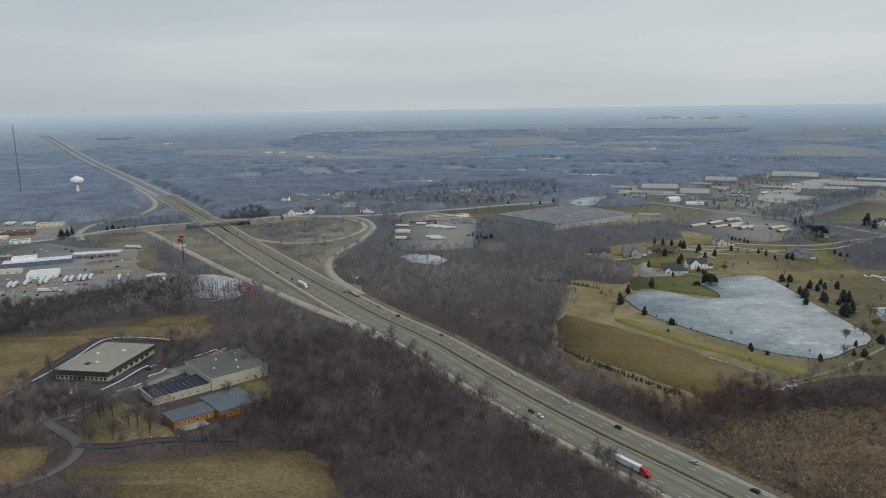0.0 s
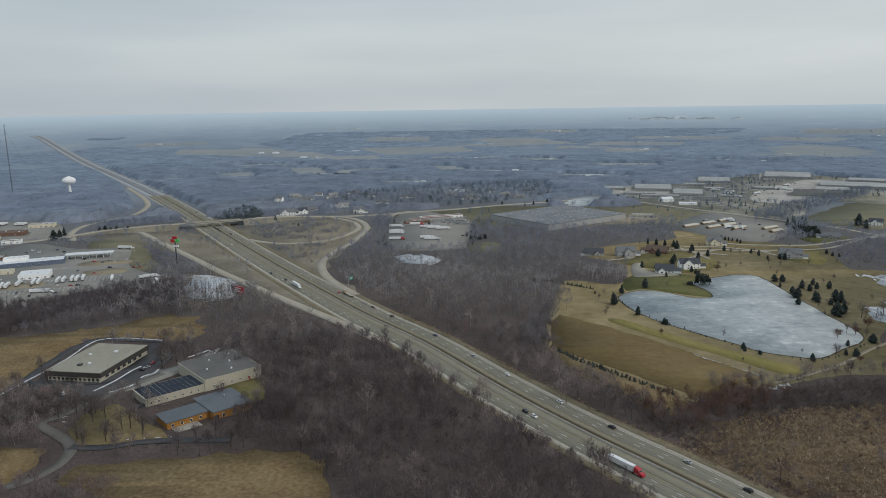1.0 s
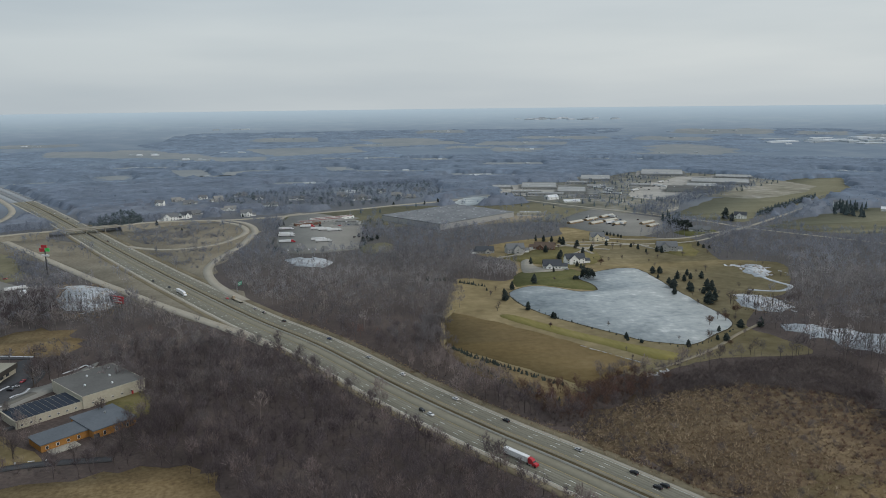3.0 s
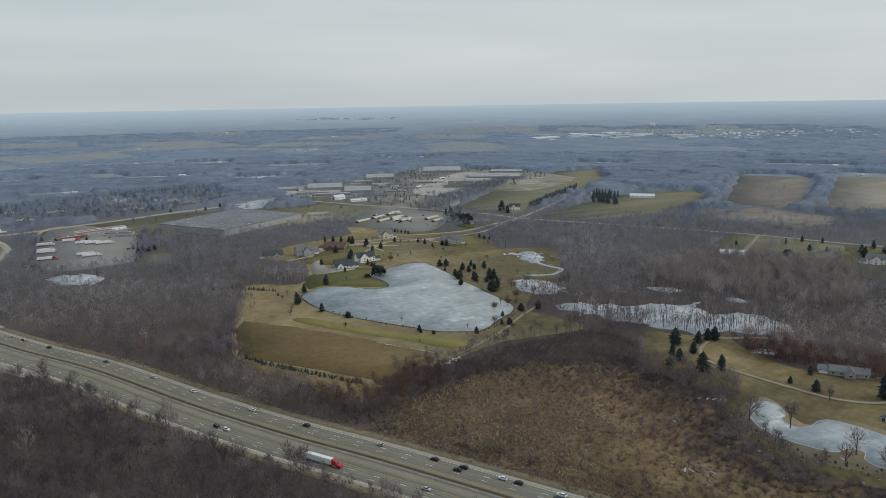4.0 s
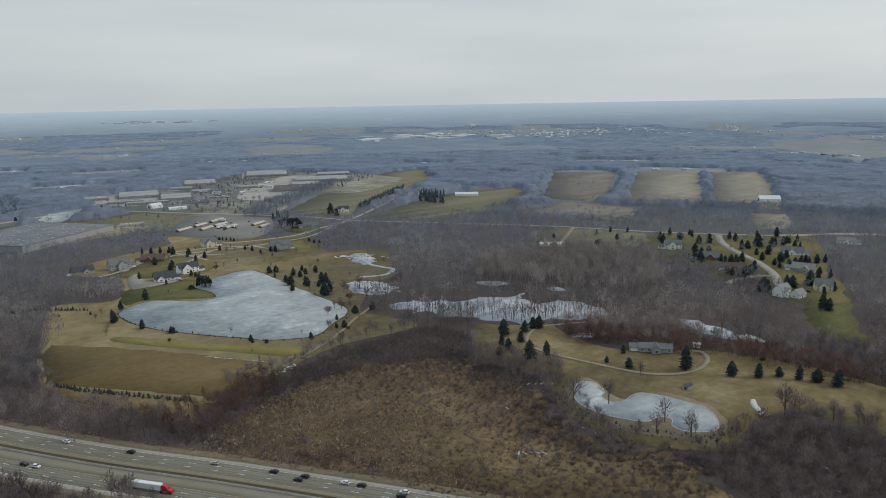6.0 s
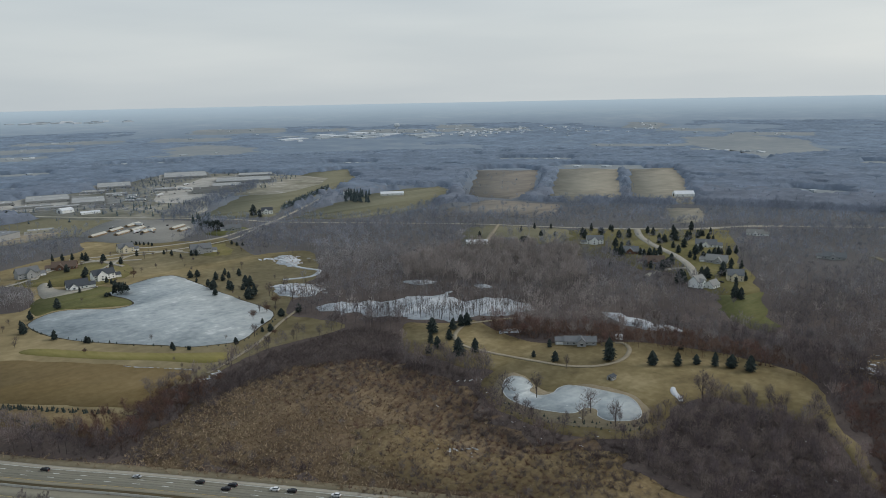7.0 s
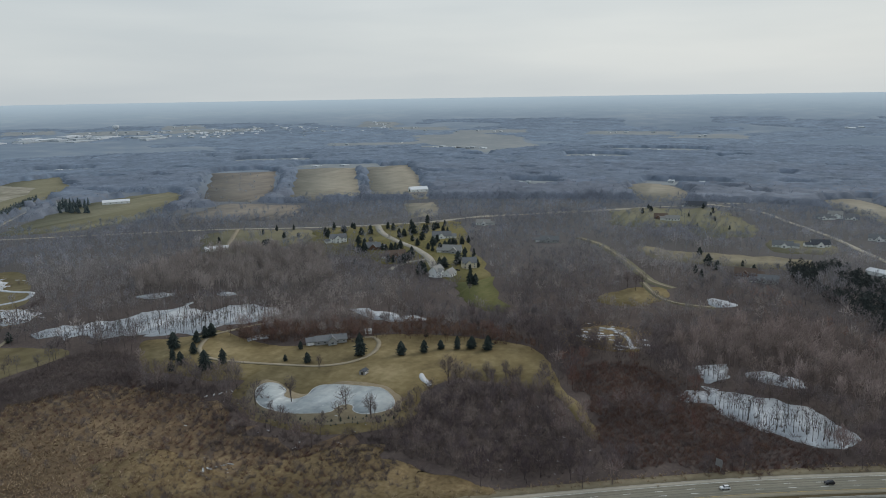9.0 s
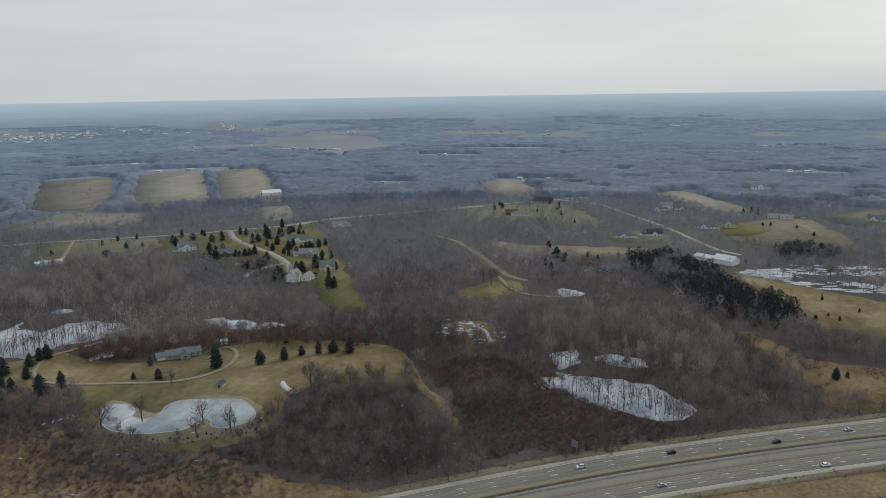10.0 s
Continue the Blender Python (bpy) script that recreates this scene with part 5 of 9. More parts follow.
def add_box(bm, x0, x1, y0, y1, z0, z1):
    v = [bm.verts.new(c) for c in ((x0, y0, z0), (x1, y0, z0), (x1, y1, z0), (x0, y1, z0), (x0, y0, z1), (x1, y0, z1), (x1, y1, z1), (x0, y1, z1))]
    for f in ((3, 2, 1, 0), (4, 5, 6, 7), (0, 1, 5, 4), (1, 2, 6, 5), (2, 3, 7, 6), (3, 0, 4, 7)):
        bm.faces.new([v[i] for i in f])
    return v


def box(x0, x1, y0, y1, z0, z1, bevel=0.0):
    bm = bmesh.new()
    add_box(bm, x0, x1, y0, y1, z0, z1)
    if bevel:
        bmesh.ops.bevel(bm, geom=list(bm.edges), offset=bevel, segments=1, affect="EDGES")
    return bm


def drum(r0, r1, z0, z1, sides=12, x=0.0, y=0.0):
    bm = bmesh.new()
    bmesh.ops.create_cone(bm, cap_ends=True, segments=sides, radius1=r0, radius2=r1, depth=z1 - z0, matrix=Matrix.Translation((x, y, (z0 + z1) / 2)))
    return bm


def extruded(profile, y0, y1):
    """A side profile (x, z) drawn out across y."""
    bm = bmesh.new()
    a = [bm.verts.new((x, y0, z)) for x, z in profile]
    b = [bm.verts.new((x, y1, z)) for x, z in profile]
    bm.faces.new(a)
    bm.faces.new(b[::-1])
    n = len(profile)
    for i in range(n):
        bm.faces.new((a[(i + 1) % n], a[i], b[i], b[(i + 1) % n]))
    bmesh.ops.recalc_face_normals(bm, faces=list(bm.faces))
    return bm


def gable_roof(x0, x1, y0, y1, z, top, over=0.5, thick=0.25, along="x"):
    """Two sloped slabs that meet in a ridge, with eaves."""
    if along == "x":
        prof = [(y0 - over, z - 0.2), ((y0 + y1) / 2, top), (y1 + over, z - 0.2), (y1 + over, z - 0.2 + thick), ((y0 + y1) / 2, top + thick * 1.2), (y0 - over, z - 0.2 + thick)]
        bm = extruded(prof, x0 - over, x1 + over)
        for v in bm.verts:
            v.co = Vector((v.co.y, v.co.x, v.co.z))
    else:
        prof = [(x0 - over, z - 0.2), ((x0 + x1) / 2, top), (x1 + over, z - 0.2), (x1 + over, z - 0.2 + thick), ((x0 + x1) / 2, top + thick * 1.2), (x0 - over, z - 0.2 + thick)]
        bm = extruded(prof, y0 - over, y1 + over)
    bmesh.ops.recalc_face_normals(bm, faces=list(bm.faces))
    return bm


def gable_body(x0, x1, y0, y1, h, top, along="x"):
    """Walls with pointed gable ends."""
    if along == "x":
        bm = extruded([(y0, 0), (y1, 0), (y1, h), ((y0 + y1) / 2, top), (y0, h)], x0, x1)
        for v in bm.verts:
            v.co = Vector((v.co.y, v.co.x, v.co.z))
    else:
        bm = extruded([(x0, 0), (x1, 0), (x1, h), ((x0 + x1) / 2, top), (x0, h)], y0, y1)
    bmesh.ops.recalc_face_normals(bm, faces=list(bm.faces))
    return bm


M_WHITE = plain("white_siding", (0.80, 0.80, 0.77), 0.7)
M_CREAM = plain("cream_siding", (0.62, 0.56, 0.42), 0.7)
M_GREY = plain("grey_siding", (0.34, 0.34, 0.33), 0.7)
M_BRICK = plain("brown_brick", (0.17, 0.095, 0.065), 0.9)
M_ORANGE = mat("orange_brick", ((0.24, 0.115, 0.035), (0.33, 0.165, 0.05), (0.40, 0.21, 0.075)), 0.25, 2.5, 0.9)
M_SHINGLE = plain("grey_shingles", (0.15, 0.155, 0.16), 0.9)
M_SHINGLE_DARK = plain("dark_shingles", (0.062, 0.068, 0.078), 0.9)
M_SHINGLE_BROWN = plain("brown_shingles", (0.12, 0.085, 0.065), 0.9)
M_SHINGLE_PALE = plain("pale_shingles", (0.25, 0.245, 0.23), 0.9)
M_GLASS = plain("window_glass", (0.045, 0.052, 0.06), 0.12, 0, 0.6)
M_TRIM = plain("white_trim", (0.72, 0.72, 0.70), 0.6)
M_METAL_ROOF = plain("white_metal_roof", (0.60, 0.61, 0.62), 0.45)
M_GREY_ROOF = mat("grey_flat_roof", ((0.100, 0.098, 0.094), (0.140, 0.137, 0.130)), 0.06, 0.8, 0.9)
M_TAN_ROOF = mat("tan_flat_roof", ((0.235, 0.225, 0.180), (0.285, 0.270, 0.220), (0.325, 0.310, 0.260)), 0.05, 0.7, 0.9, stretch=(1, 0.25, 1))
M_BLUE_ROOF = mat("blue_grey_roof", ((0.098, 0.110, 0.124), (0.135, 0.148, 0.164)), 0.08, 0.9, 0.8)
M_WAREHOUSE_ROOF = mat("worn_warehouse_roof", ((0.135, 0.142, 0.152), (0.185, 0.192, 0.200), (0.235, 0.240, 0.244)), 0.035, 0.3, 0.9)
M_SKYLIGHT = plain("skylight_dome", (0.27, 0.28, 0.29), 0.5)
M_ORANGE_SIDING = plain("tan_siding", (0.30, 0.21, 0.12), 0.8)
M_FASCIA = plain("brown_black_fascia", (0.050, 0.044, 0.038), 0.8)
M_BEIGE = plain("beige_wall", (0.40, 0.37, 0.29), 0.8)
M_SOLAR = plain("dark_blue_panel", (0.022, 0.030, 0.045), 0.7, 0, 0.15)
M_STEEL = plain("galvanised_steel", (0.38, 0.39, 0.40), 0.45, 0.6)
M_DARK_STEEL = plain("dark_steel", (0.06, 0.06, 0.065), 0.6, 0.3)
M_TYRE = plain("tyre_rubber", (0.018, 0.018, 0.019), 0.9)
M_RED = plain("red_paint", (0.42, 0.025, 0.035), 0.35)
M_SIGN_GREEN = plain("sign_green", (0.03, 0.22, 0.14), 0.5)
M_LIME = plain("lime_green_sign", (0.06, 0.48, 0.10), 0.5)
PAINT = {"white": plain("white_car_paint", (0.68, 0.68, 0.68), 0.25), "black": plain("black_car_paint", (0.018, 0.018, 0.022), 0.2),
         "silver": plain("silver_car_paint", (0.42, 0.43, 0.44), 0.3, 0.4), "red": M_RED, "blue": plain("blue_car_paint", (0.04, 0.06, 0.13), 0.25), "tan": plain("tan_car_paint", (0.34, 0.28, 0.2), 0.3)}


# ---------------------------------------------------------------- houses
def keep_clear(x, y, r):
    a = np.linspace(0, 2 * math.pi, 12, endpoint=False)
    CLEAR.append(np.stack([x + np.cos(a) * r, y + np.sin(a) * r], 1))


def window(parent, x, y, z, w, h, face):
    """A framed pane on the wall that looks to face (+x, -x, +y or -y)."""
    t = 0.08
    if face in "+y-y" and face[1] == "y":
        s = 1 if face[0] == "+" else -1
        f = part("window", box(x - w / 2, x + w / 2, min(y, y + s * t), max(y, y + s * t), z, z + h), M_TRIM, parent)
        part("pane", box(x - w / 2 + 0.12, x + w / 2 - 0.12, min(y, y + s * (t + 0.03)), max(y, y + s * (t + 0.03)), z + 0.12, z + h - 0.12), M_GLASS, f)
    else:
        s = 1 if face[0] == "+" else -1
        f = part("window", box(min(x, x + s * t), max(x, x + s * t), y - w / 2, y + w / 2, z, z + h), M_TRIM, parent)
        part("pane", box(min(x, x + s * (t + 0.03)), max(x, x + s * (t + 0.03)), y - w / 2 + 0.12, y + w / 2 - 0.12, z + 0.12, z + h - 0.12), M_GLASS, f)


def house(x, y, width, wall, roof, label, delta=0.0, deep=9.0, storeys=1, wing=0.35, garage=True, chimney=True):
    """A gabled house turned broadside to the camera, with a cross wing, a garage, windows, door and chimney."""
    r = random.Random(int(x * 7 + y * 13))
    turn = -math.degrees(math.atan2(x, y)) + delta
    h = 2.9 * storeys
    top = h + deep * (0.3 if "ranch" in label else 0.5)
    keep_clear(x * (1 - 8 / math.hypot(x, y)), y * (1 - 8 / math.hypot(x, y)), width * 0.75 + 3)
    far = math.hypot(x, y)
    if far > 600:   # trees cleared towards the camera so the house shows
        for step in (26, 46, 66)[:1 + (far > 800) + (far > 1000)]:
            keep_clear(x * (1 - step / far), y * (1 - step / far), width * 0.55 + 4)
    ob = thing("house", x, y, turn, label, "house", "houses")
    w = width / 2
    part("wall", gable_body(-w, w, -deep / 2, deep / 2, h, top), wall, ob)
    part("roof", gable_roof(-w, w, -deep / 2, deep / 2, h, top), roof, ob)
    n = max(3, int(width / 4))
    for s in range(storeys):
        for i in range(n):
            wx = -w + width * (i + 0.5) / n
            if s == 0 and i == n // 2:
                part("door", box(wx - 0.5, wx + 0.5, -deep / 2 - 0.1, -deep / 2, 0.1, 2.2), M_FASCIA, ob)
            else:
                window(ob, wx, -deep / 2, 0.9 + 2.8 * s, 1.5, 1.4, "-y")
    for s in (-1, 1):
        window(ob, s * w, 0, 0.9, 1.4, 1.3, "+x" if s > 0 else "-x")
    if wing:
        cx = (r.random() - 0.5) * width * 0.45
        ww = width * wing / 2
        part("wing", gable_body(cx - ww, cx + ww, -deep / 2 - 3.2, 0, h, h + ww * 1.0, "y"), wall, ob)
        part("wing_roof", gable_roof(cx - ww, cx + ww, -deep / 2 - 3.2, 0, h, h + ww * 1.0, 0.45, along="y"), roof, ob)
        window(ob, cx, -deep / 2 - 3.2, 0.8, 2.2, 1.6, "-y")
        if storeys > 1:
            window(ob, cx, -deep / 2 - 3.2, 3.7, 1.8, 1.4, "-y")
    if garage:
        s = r.choice((-1, 1))
        gx0, gx1 = (w, w + 6.5) if s > 0 else (-w - 6.5, -w)
        part("garage", gable_body(gx0, gx1, -deep / 2 + 1, deep / 2 - 1, 2.7, 4.9, "x"), wall, ob)
        part("garage_roof", gable_roof(gx0, gx1, -deep / 2 + 1, deep / 2 - 1, 2.7, 4.9, 0.4), roof, ob)
        part("garage_door", box(gx0 + 0.8, gx1 - 0.8, -deep / 2 + 0.9, -deep / 2 + 1, 0.1, 2.3), M_TRIM, ob)
    if chimney:
        cx = w * 0.45
        part("chimney", box(cx - 0.5, cx + 0.5, 0.6, 1.5, h, top + 1.1), M_BRICK if wall is not M_BRICK else M_GREY, ob)
    return ob


def flat_building(x, y, width, deep, h, wall, roof, label, delta=0.0, units=4, name="flat_roofed_building", turn=None, windows=True):
    """A low block with parapet, recessed roof, windows and roof units."""
    if turn is None:
        turn = -math.degrees(math.atan2(x, y)) + delta
    keep_clear(x, y, max(width, deep) * 0.6 + 4)
    if math.hypot(x, y) > 1050:
        c, s = math.cos(radians(turn)), math.sin(radians(turn))
        a, b = width * 0.62, deep * 0.62 + 8
        sheet("lot_factory", [(x + u * c - v * s, y + u * s + v * c) for u, v in ((-a, -b), (a, -b * 0.8), (a * 0.9, b), (-a, b * 0.8))], M_LOT_FAR, 0.12, "pale paved yard round a factory", category="lot", steps=1)
    ob = thing(name, x, y, turn, label, "building", "low buildings")
    w, d = width / 2, deep / 2
    bm = bmesh.new()
    t = 0.35
    for a in ((-w, w, -d, -d + t), (-w, w, d - t, d), (-w, -w + t, -d + t, d - t), (w - t, w, -d + t, d - t)):
        add_box(bm, *a, 0, h + 0.5)
    part("wall", bm, wall, ob)
    part("roof", box(-w + t, w - t, -d + t, d - t, h - 0.3, h), roof, ob)
    r = random.Random(int(x * 3 + y))
    for _ in range(units):
        ux, uy = r.uniform(-w * 0.75, w * 0.75), r.uniform(-d * 0.7, d * 0.7)
        part("roof_unit", box(ux - 1, ux + 1, uy - 0.8, uy + 0.8, h, h + 1.1, 0.1), M_METAL_ROOF, ob)
    if windows:
        for i in range(max(2, int(width / 7))):
            wx = -w + width * (i + 0.5) / max(2, int(width / 7))
            window(ob, wx, -d, 1.2, 2.2, 1.4, "-y")
    return ob


def shed(x, y, length, deep, h, wall, roof, label, delta=0.0, turn=None, name="shed"):
    """A long gabled shed with a big door at its end."""
    if turn is None:
        turn = -math.degrees(math.atan2(x, y)) + delta
    keep_clear(x, y, length * 0.6 + 2)
    ob = thing(name, x, y, turn, label, name.split("_")[-1], "sheds and barns")
    l, d = length / 2, deep / 2
    top = h + deep * 0.22
    far = math.hypot(x, y)
    if far > 600:
        keep_clear(x * (1 - 24 / far), y * (1 - 24 / far), length * 0.5 + 4)
    part("wall", gable_body(-l, l, -d, d, h, top), wall, ob)
    part("roof", gable_roof(-l, l, -d, d, h, top, 0.3, 0.15), roof, ob)
    part("door", box(-l - 0.08, -l, -d * 0.4, d * 0.4, 0, h * 0.85), M_FASCIA, ob)
    n = max(2, int(length / 8))
    for i in range(n):
        window(ob, -l + length * (i + 0.5) / n, -d, h * 0.4, 1.6, h * 0.3, "-y")
    return ob


for a in (
    (224, 839, 22, M_GREY, M_SHINGLE, "grey house with steep grey gables on a lawn", 20, 11, 2, 0.4),
    (266, 853, 25, M_BRICK, M_SHINGLE_BROWN, "low brown brick house with a brown hip roof", -10, 11, 1, 0.3),
    (350, 893, 18, M_CREAM, M_SHINGLE, "cream house with a steep grey roof beside small evergreens", 15, 10, 2, 0.45),
    (243, 750, 20, M_WHITE, M_SHINGLE_DARK, "white house with a dark blue-grey roof above the lake", 5, 12, 1, 0.35),
    (275, 768, 22, M_WHITE, M_SHINGLE_DARK, "white lakeside house with dark roof and gabled front", 20, 10, 2, 0.45),
    (408, 812, 24, M_GREY, M_SHINGLE, "grey house with a wide grey roof behind evergreens", 10, 11, 2, 0.4),
    (517, 926, 22, M_GREY, M_SHINGLE, "grey house beside a country road", 0, 10, 1, 0.3),
    (188, 846, 22, M_GREY, M_SHINGLE_DARK, "grey-roofed house half hidden by bare trees", 10, 10, 1, 0.3),
    (631, 1018, 18, M_WHITE, M_SHINGLE_DARK, "white farmhouse with a dark roof", 0, 9, 2, 0.4),
    (863, 1097, 20, M_WHITE, M_SHINGLE, "white farmhouse among tall evergreens", 10, 9, 2, 0.3),
    (430, 283, 23, M_GREY, M_SHINGLE, "long low ranch house with a pale grey roof", 6, 9, 1, 0.28),
    (751, 476, 20, M_WHITE, M_SHINGLE, "white two-storey house with grey roof", 10, 9, 2, 0.4),
    (730, 416, 20, M_BRICK, M_SHINGLE, "brown house ringed by dark evergreens", 0, 10, 1, 0.4),
    (701, 370, 22, M_BRICK, M_SHINGLE_BROWN, "brown brick house behind dark evergreens", 10, 10, 1, 0.3),
    (820, 366, 24, M_WHITE, M_SHINGLE, "white house with a wide grey roof", 0, 11, 1, 0.35),
    (746, 320, 22, M_GREY, M_SHINGLE_PALE, "pale grey house with gabled front", -10, 11, 1, 0.35),
    (683, 274, 15, M_CREAM, M_SHINGLE, "tall cream two-storey house with grey roof", 10, 10, 2, 0.4),
    (638, 291, 14, M_WHITE, M_SHINGLE_PALE, "white house with steep pale gables at a cul-de-sac", 60, 10, 2, 0.4),
    (924, 349, 20, M_WHITE, M_SHINGLE_PALE, "white house beside the wooded county road", 0, 9, 1, 0.3),
    (840, 231, 22, M_GREY, M_SHINGLE, "grey-green house hidden in bare woods", 0, 9, 1, 0.3),
    (687, 561, 16, M_GREY, M_SHINGLE, "small grey house beside an evergreen", 0, 8, 1, 0.0),
    (900, -27, 22, M_WHITE, M_SHINGLE, "white house with grey roof in bare trees", 0, 9, 1, 0.3),
    (917, -66, 20, M_WHITE, M_SHINGLE_DARK, "white house with dark gabled roof by the road", 20, 10, 1, 0.4),
    (1118, -81, 18, M_WHITE, M_SHINGLE, "pale house far along the east road", 0, 9, 1, 0.3),
    (1130, -97, 18, M_WHITE, M_SHINGLE_PALE, "white house with pale roof", 10, 9, 2, 0.3),
    (1127, -117, 16, M_WHITE, M_SHINGLE, "white house with grey roof", 0, 9, 1, 0.3),
    (1178, 91, 30, M_GREY, M_SHINGLE_DARK, "long dark-roofed house beside a lawn", 0, 11, 1, 0.0),
    (976, -133, 24, M_WHITE, M_SHINGLE, "pale house with grey roof among trees", 0, 9, 1, 0.3),
    (988, -165, 20, M_CREAM, M_SHINGLE, "cream house with tall gable on a green lawn", 10, 10, 2, 0.4),
    (1369, -274, 26, M_WHITE, M_SHINGLE_PALE, "large white house far off in woods", 0, 12, 2, 0.4),
    (1068, -242, 26, M_WHITE, M_SHINGLE_PALE, "long white ranch house above a meadow", 0, 9, 1, 0.2),
    (1074, -262, 22, M_GREY, M_SHINGLE, "grey ranch house above a meadow", 0, 9, 1, 0.2),
    (1293, -430, 22, M_WHITE, M_SHINGLE, "white house far off beyond woods", 0, 10, 1, 0.3),
    (1253, -352, 24, M_GREY, M_SHINGLE, "grey house far off beyond woods", 0, 10, 1, 0.3),
    (1061, -365, 24, M_WHITE, M_SHINGLE, "white house beyond bare trees", 0, 10, 1, 0.3),
    (745, 8, 20, M_BRICK, M_SHINGLE_BROWN, "brown house under evergreens", 0, 9, 1, 0.3),
    (723, -12, 18, M_GREY, M_SHINGLE, "grey house under evergreens", 0, 9, 1, 0.3),
    (1051, 128, 18, M_BRICK, M_SHINGLE_BROWN, "brown house on a green lawn", 0, 9, 1, 0.3),
    (1043, 111, 20, M_WHITE, M_SHINGLE_PALE, "long white house on a green lawn", 0, 8, 1, 0.0),
    (-307, 1190, 26, M_GREY, M_SHINGLE, "grey house beside the overpass road", 0, 10, 1, 0.3),
    (-250, 1210, 26, M_WHITE, M_SHINGLE, "white house beside the overpass road", 0, 10, 2, 0.4),
    (-229, 1226, 18, M_WHITE, M_SHINGLE_DARK, "white gabled house by the road", 30, 10, 2, 0.4),
    (-167, 1303, 20, M_WHITE, M_SHINGLE_PALE, "pale house among bare trees", 0, 10, 1, 0.3),
    (-132, 1226, 18, M_WHITE, M_SHINGLE, "white house at the ramp junction", 0, 10, 2, 0.3),
    (-222, 1266, 20, M_GREY, M_SHINGLE, "grey house among bare trees", 0, 9, 1, 0.3),
    (-98, 1342, 20, M_WHITE, M_SHINGLE, "pale house among bare trees", 0, 9, 1, 0.3),
    (74, 1387, 22, M_WHITE, M_SHINGLE, "white house among bare trees", 0, 9, 1, 0.3),
    (162, 1394, 22, M_GREY, M_SHINGLE_PALE, "pale-roofed house among bare trees", 0, 9, 1, 0.3),
    (-305, 1399, 16, M_WHITE, M_SHINGLE, "white house among far trees", -25, 9, 2, 0.3),
    (-287, 1458, 18, M_GREY, M_SHINGLE_PALE, "grey house among far trees", 12, 9, 1, 0.3),
    (-256, 1410, 20, M_GREY, M_SHINGLE, "grey house with grey roof among far trees", -1, 9, 1, 0.3),
    (-241, 1481, 16, M_WHITE, M_SHINGLE, "white house among far trees", -14, 9, 1, 0.3),
    (-206, 1439, 18, M_GREY, M_SHINGLE_PALE, "grey house among far trees", 23, 9, 2, 0.3),
    (-169, 1510, 20, M_GREY, M_SHINGLE, "grey house with grey roof among far trees", 10, 9, 1, 0.3),
    (-130, 1448, 16, M_WHITE, M_SHINGLE, "white house among far trees", -3, 9, 1, 0.3),
    (31, 1455, 18, M_GREY, M_SHINGLE_PALE, "grey house among far trees", -16, 9, 1, 0.3),
    (63, 1388, 20, M_GREY, M_SHINGLE, "grey house with grey roof among far trees", 21, 9, 2, 0.3),
    (114, 1493, 16, M_WHITE, M_SHINGLE, "white house among far trees", 8, 9, 1, 0.3),
    (138, 1433, 18, M_GREY, M_SHINGLE_PALE, "grey house among far trees", -5, 9, 1, 0.3),
    (192, 1503, 20, M_GREY, M_SHINGLE, "grey house with grey roof among far trees", -18, 9, 1, 0.3),
    (-53, 1420, 22, M_WHITE, M_SHINGLE, "pale house far off among trees", 0, 9, 1, 0.3),
):
    house(*a[:6], delta=a[6], deep=a[7], storeys=a[8], wing=a[9], garage=a[2] > 17, chimney=a[2] > 19)
house(643, 279, 12, M_WHITE, M_SHINGLE_PALE, "white gabled garage house at a cul-de-sac", 60, 9, 1, 0.0, False, False)

# ---------------------------------------------------------------- sheds, barns and low industry
for x, y, l in ((370, 1034, 34), (403, 1056, 30), (438, 1079, 34), (398, 1021, 30), (427, 1038, 32), (430, 1009, 30), (472, 1005, 34), (469, 979, 26)):
    shed(x, y, l * 0.9, 7.5, 2.4, M_ORANGE_SIDING, M_SHED_ROOF, "long low shed with a pale metal roof", turn=33)
shed(909, 1024, 44, 14, 4, M_WHITE, M_METAL_ROOF, "long white barn in a green field", name="barn")
shed(1213, 588, 34, 20, 5, M_WHITE, M_METAL_ROOF, "white barn on the edge of a tan field", name="barn", delta=15)
shed(660, 588, 27, 9, 3.2, M_WHITE, M_METAL_ROOF, "long low white building with a row of windows", name="workshop_shed")
shed(458, 267, 5, 4, 2.6, M_WHITE, M_METAL_ROOF, "small white garden shed behind a ranch house", name="garden_shed")
shed(385, 229, 5, 4, 2.4, M_GREY, M_SHINGLE_DARK, "small weathered shed above the pond", name="garden_shed", delta=60)
M_FACTORY_ROOF = mat("grey_gravel_roof", ((0.270, 0.275, 0.272), (0.335, 0.338, 0.330), (0.410, 0.410, 0.398)), 0.03, 0.3, 0.9, piece=0.3)
M_FACTORY_WALL = plain("dull_block_wall", (0.26, 0.262, 0.25), 0.85)
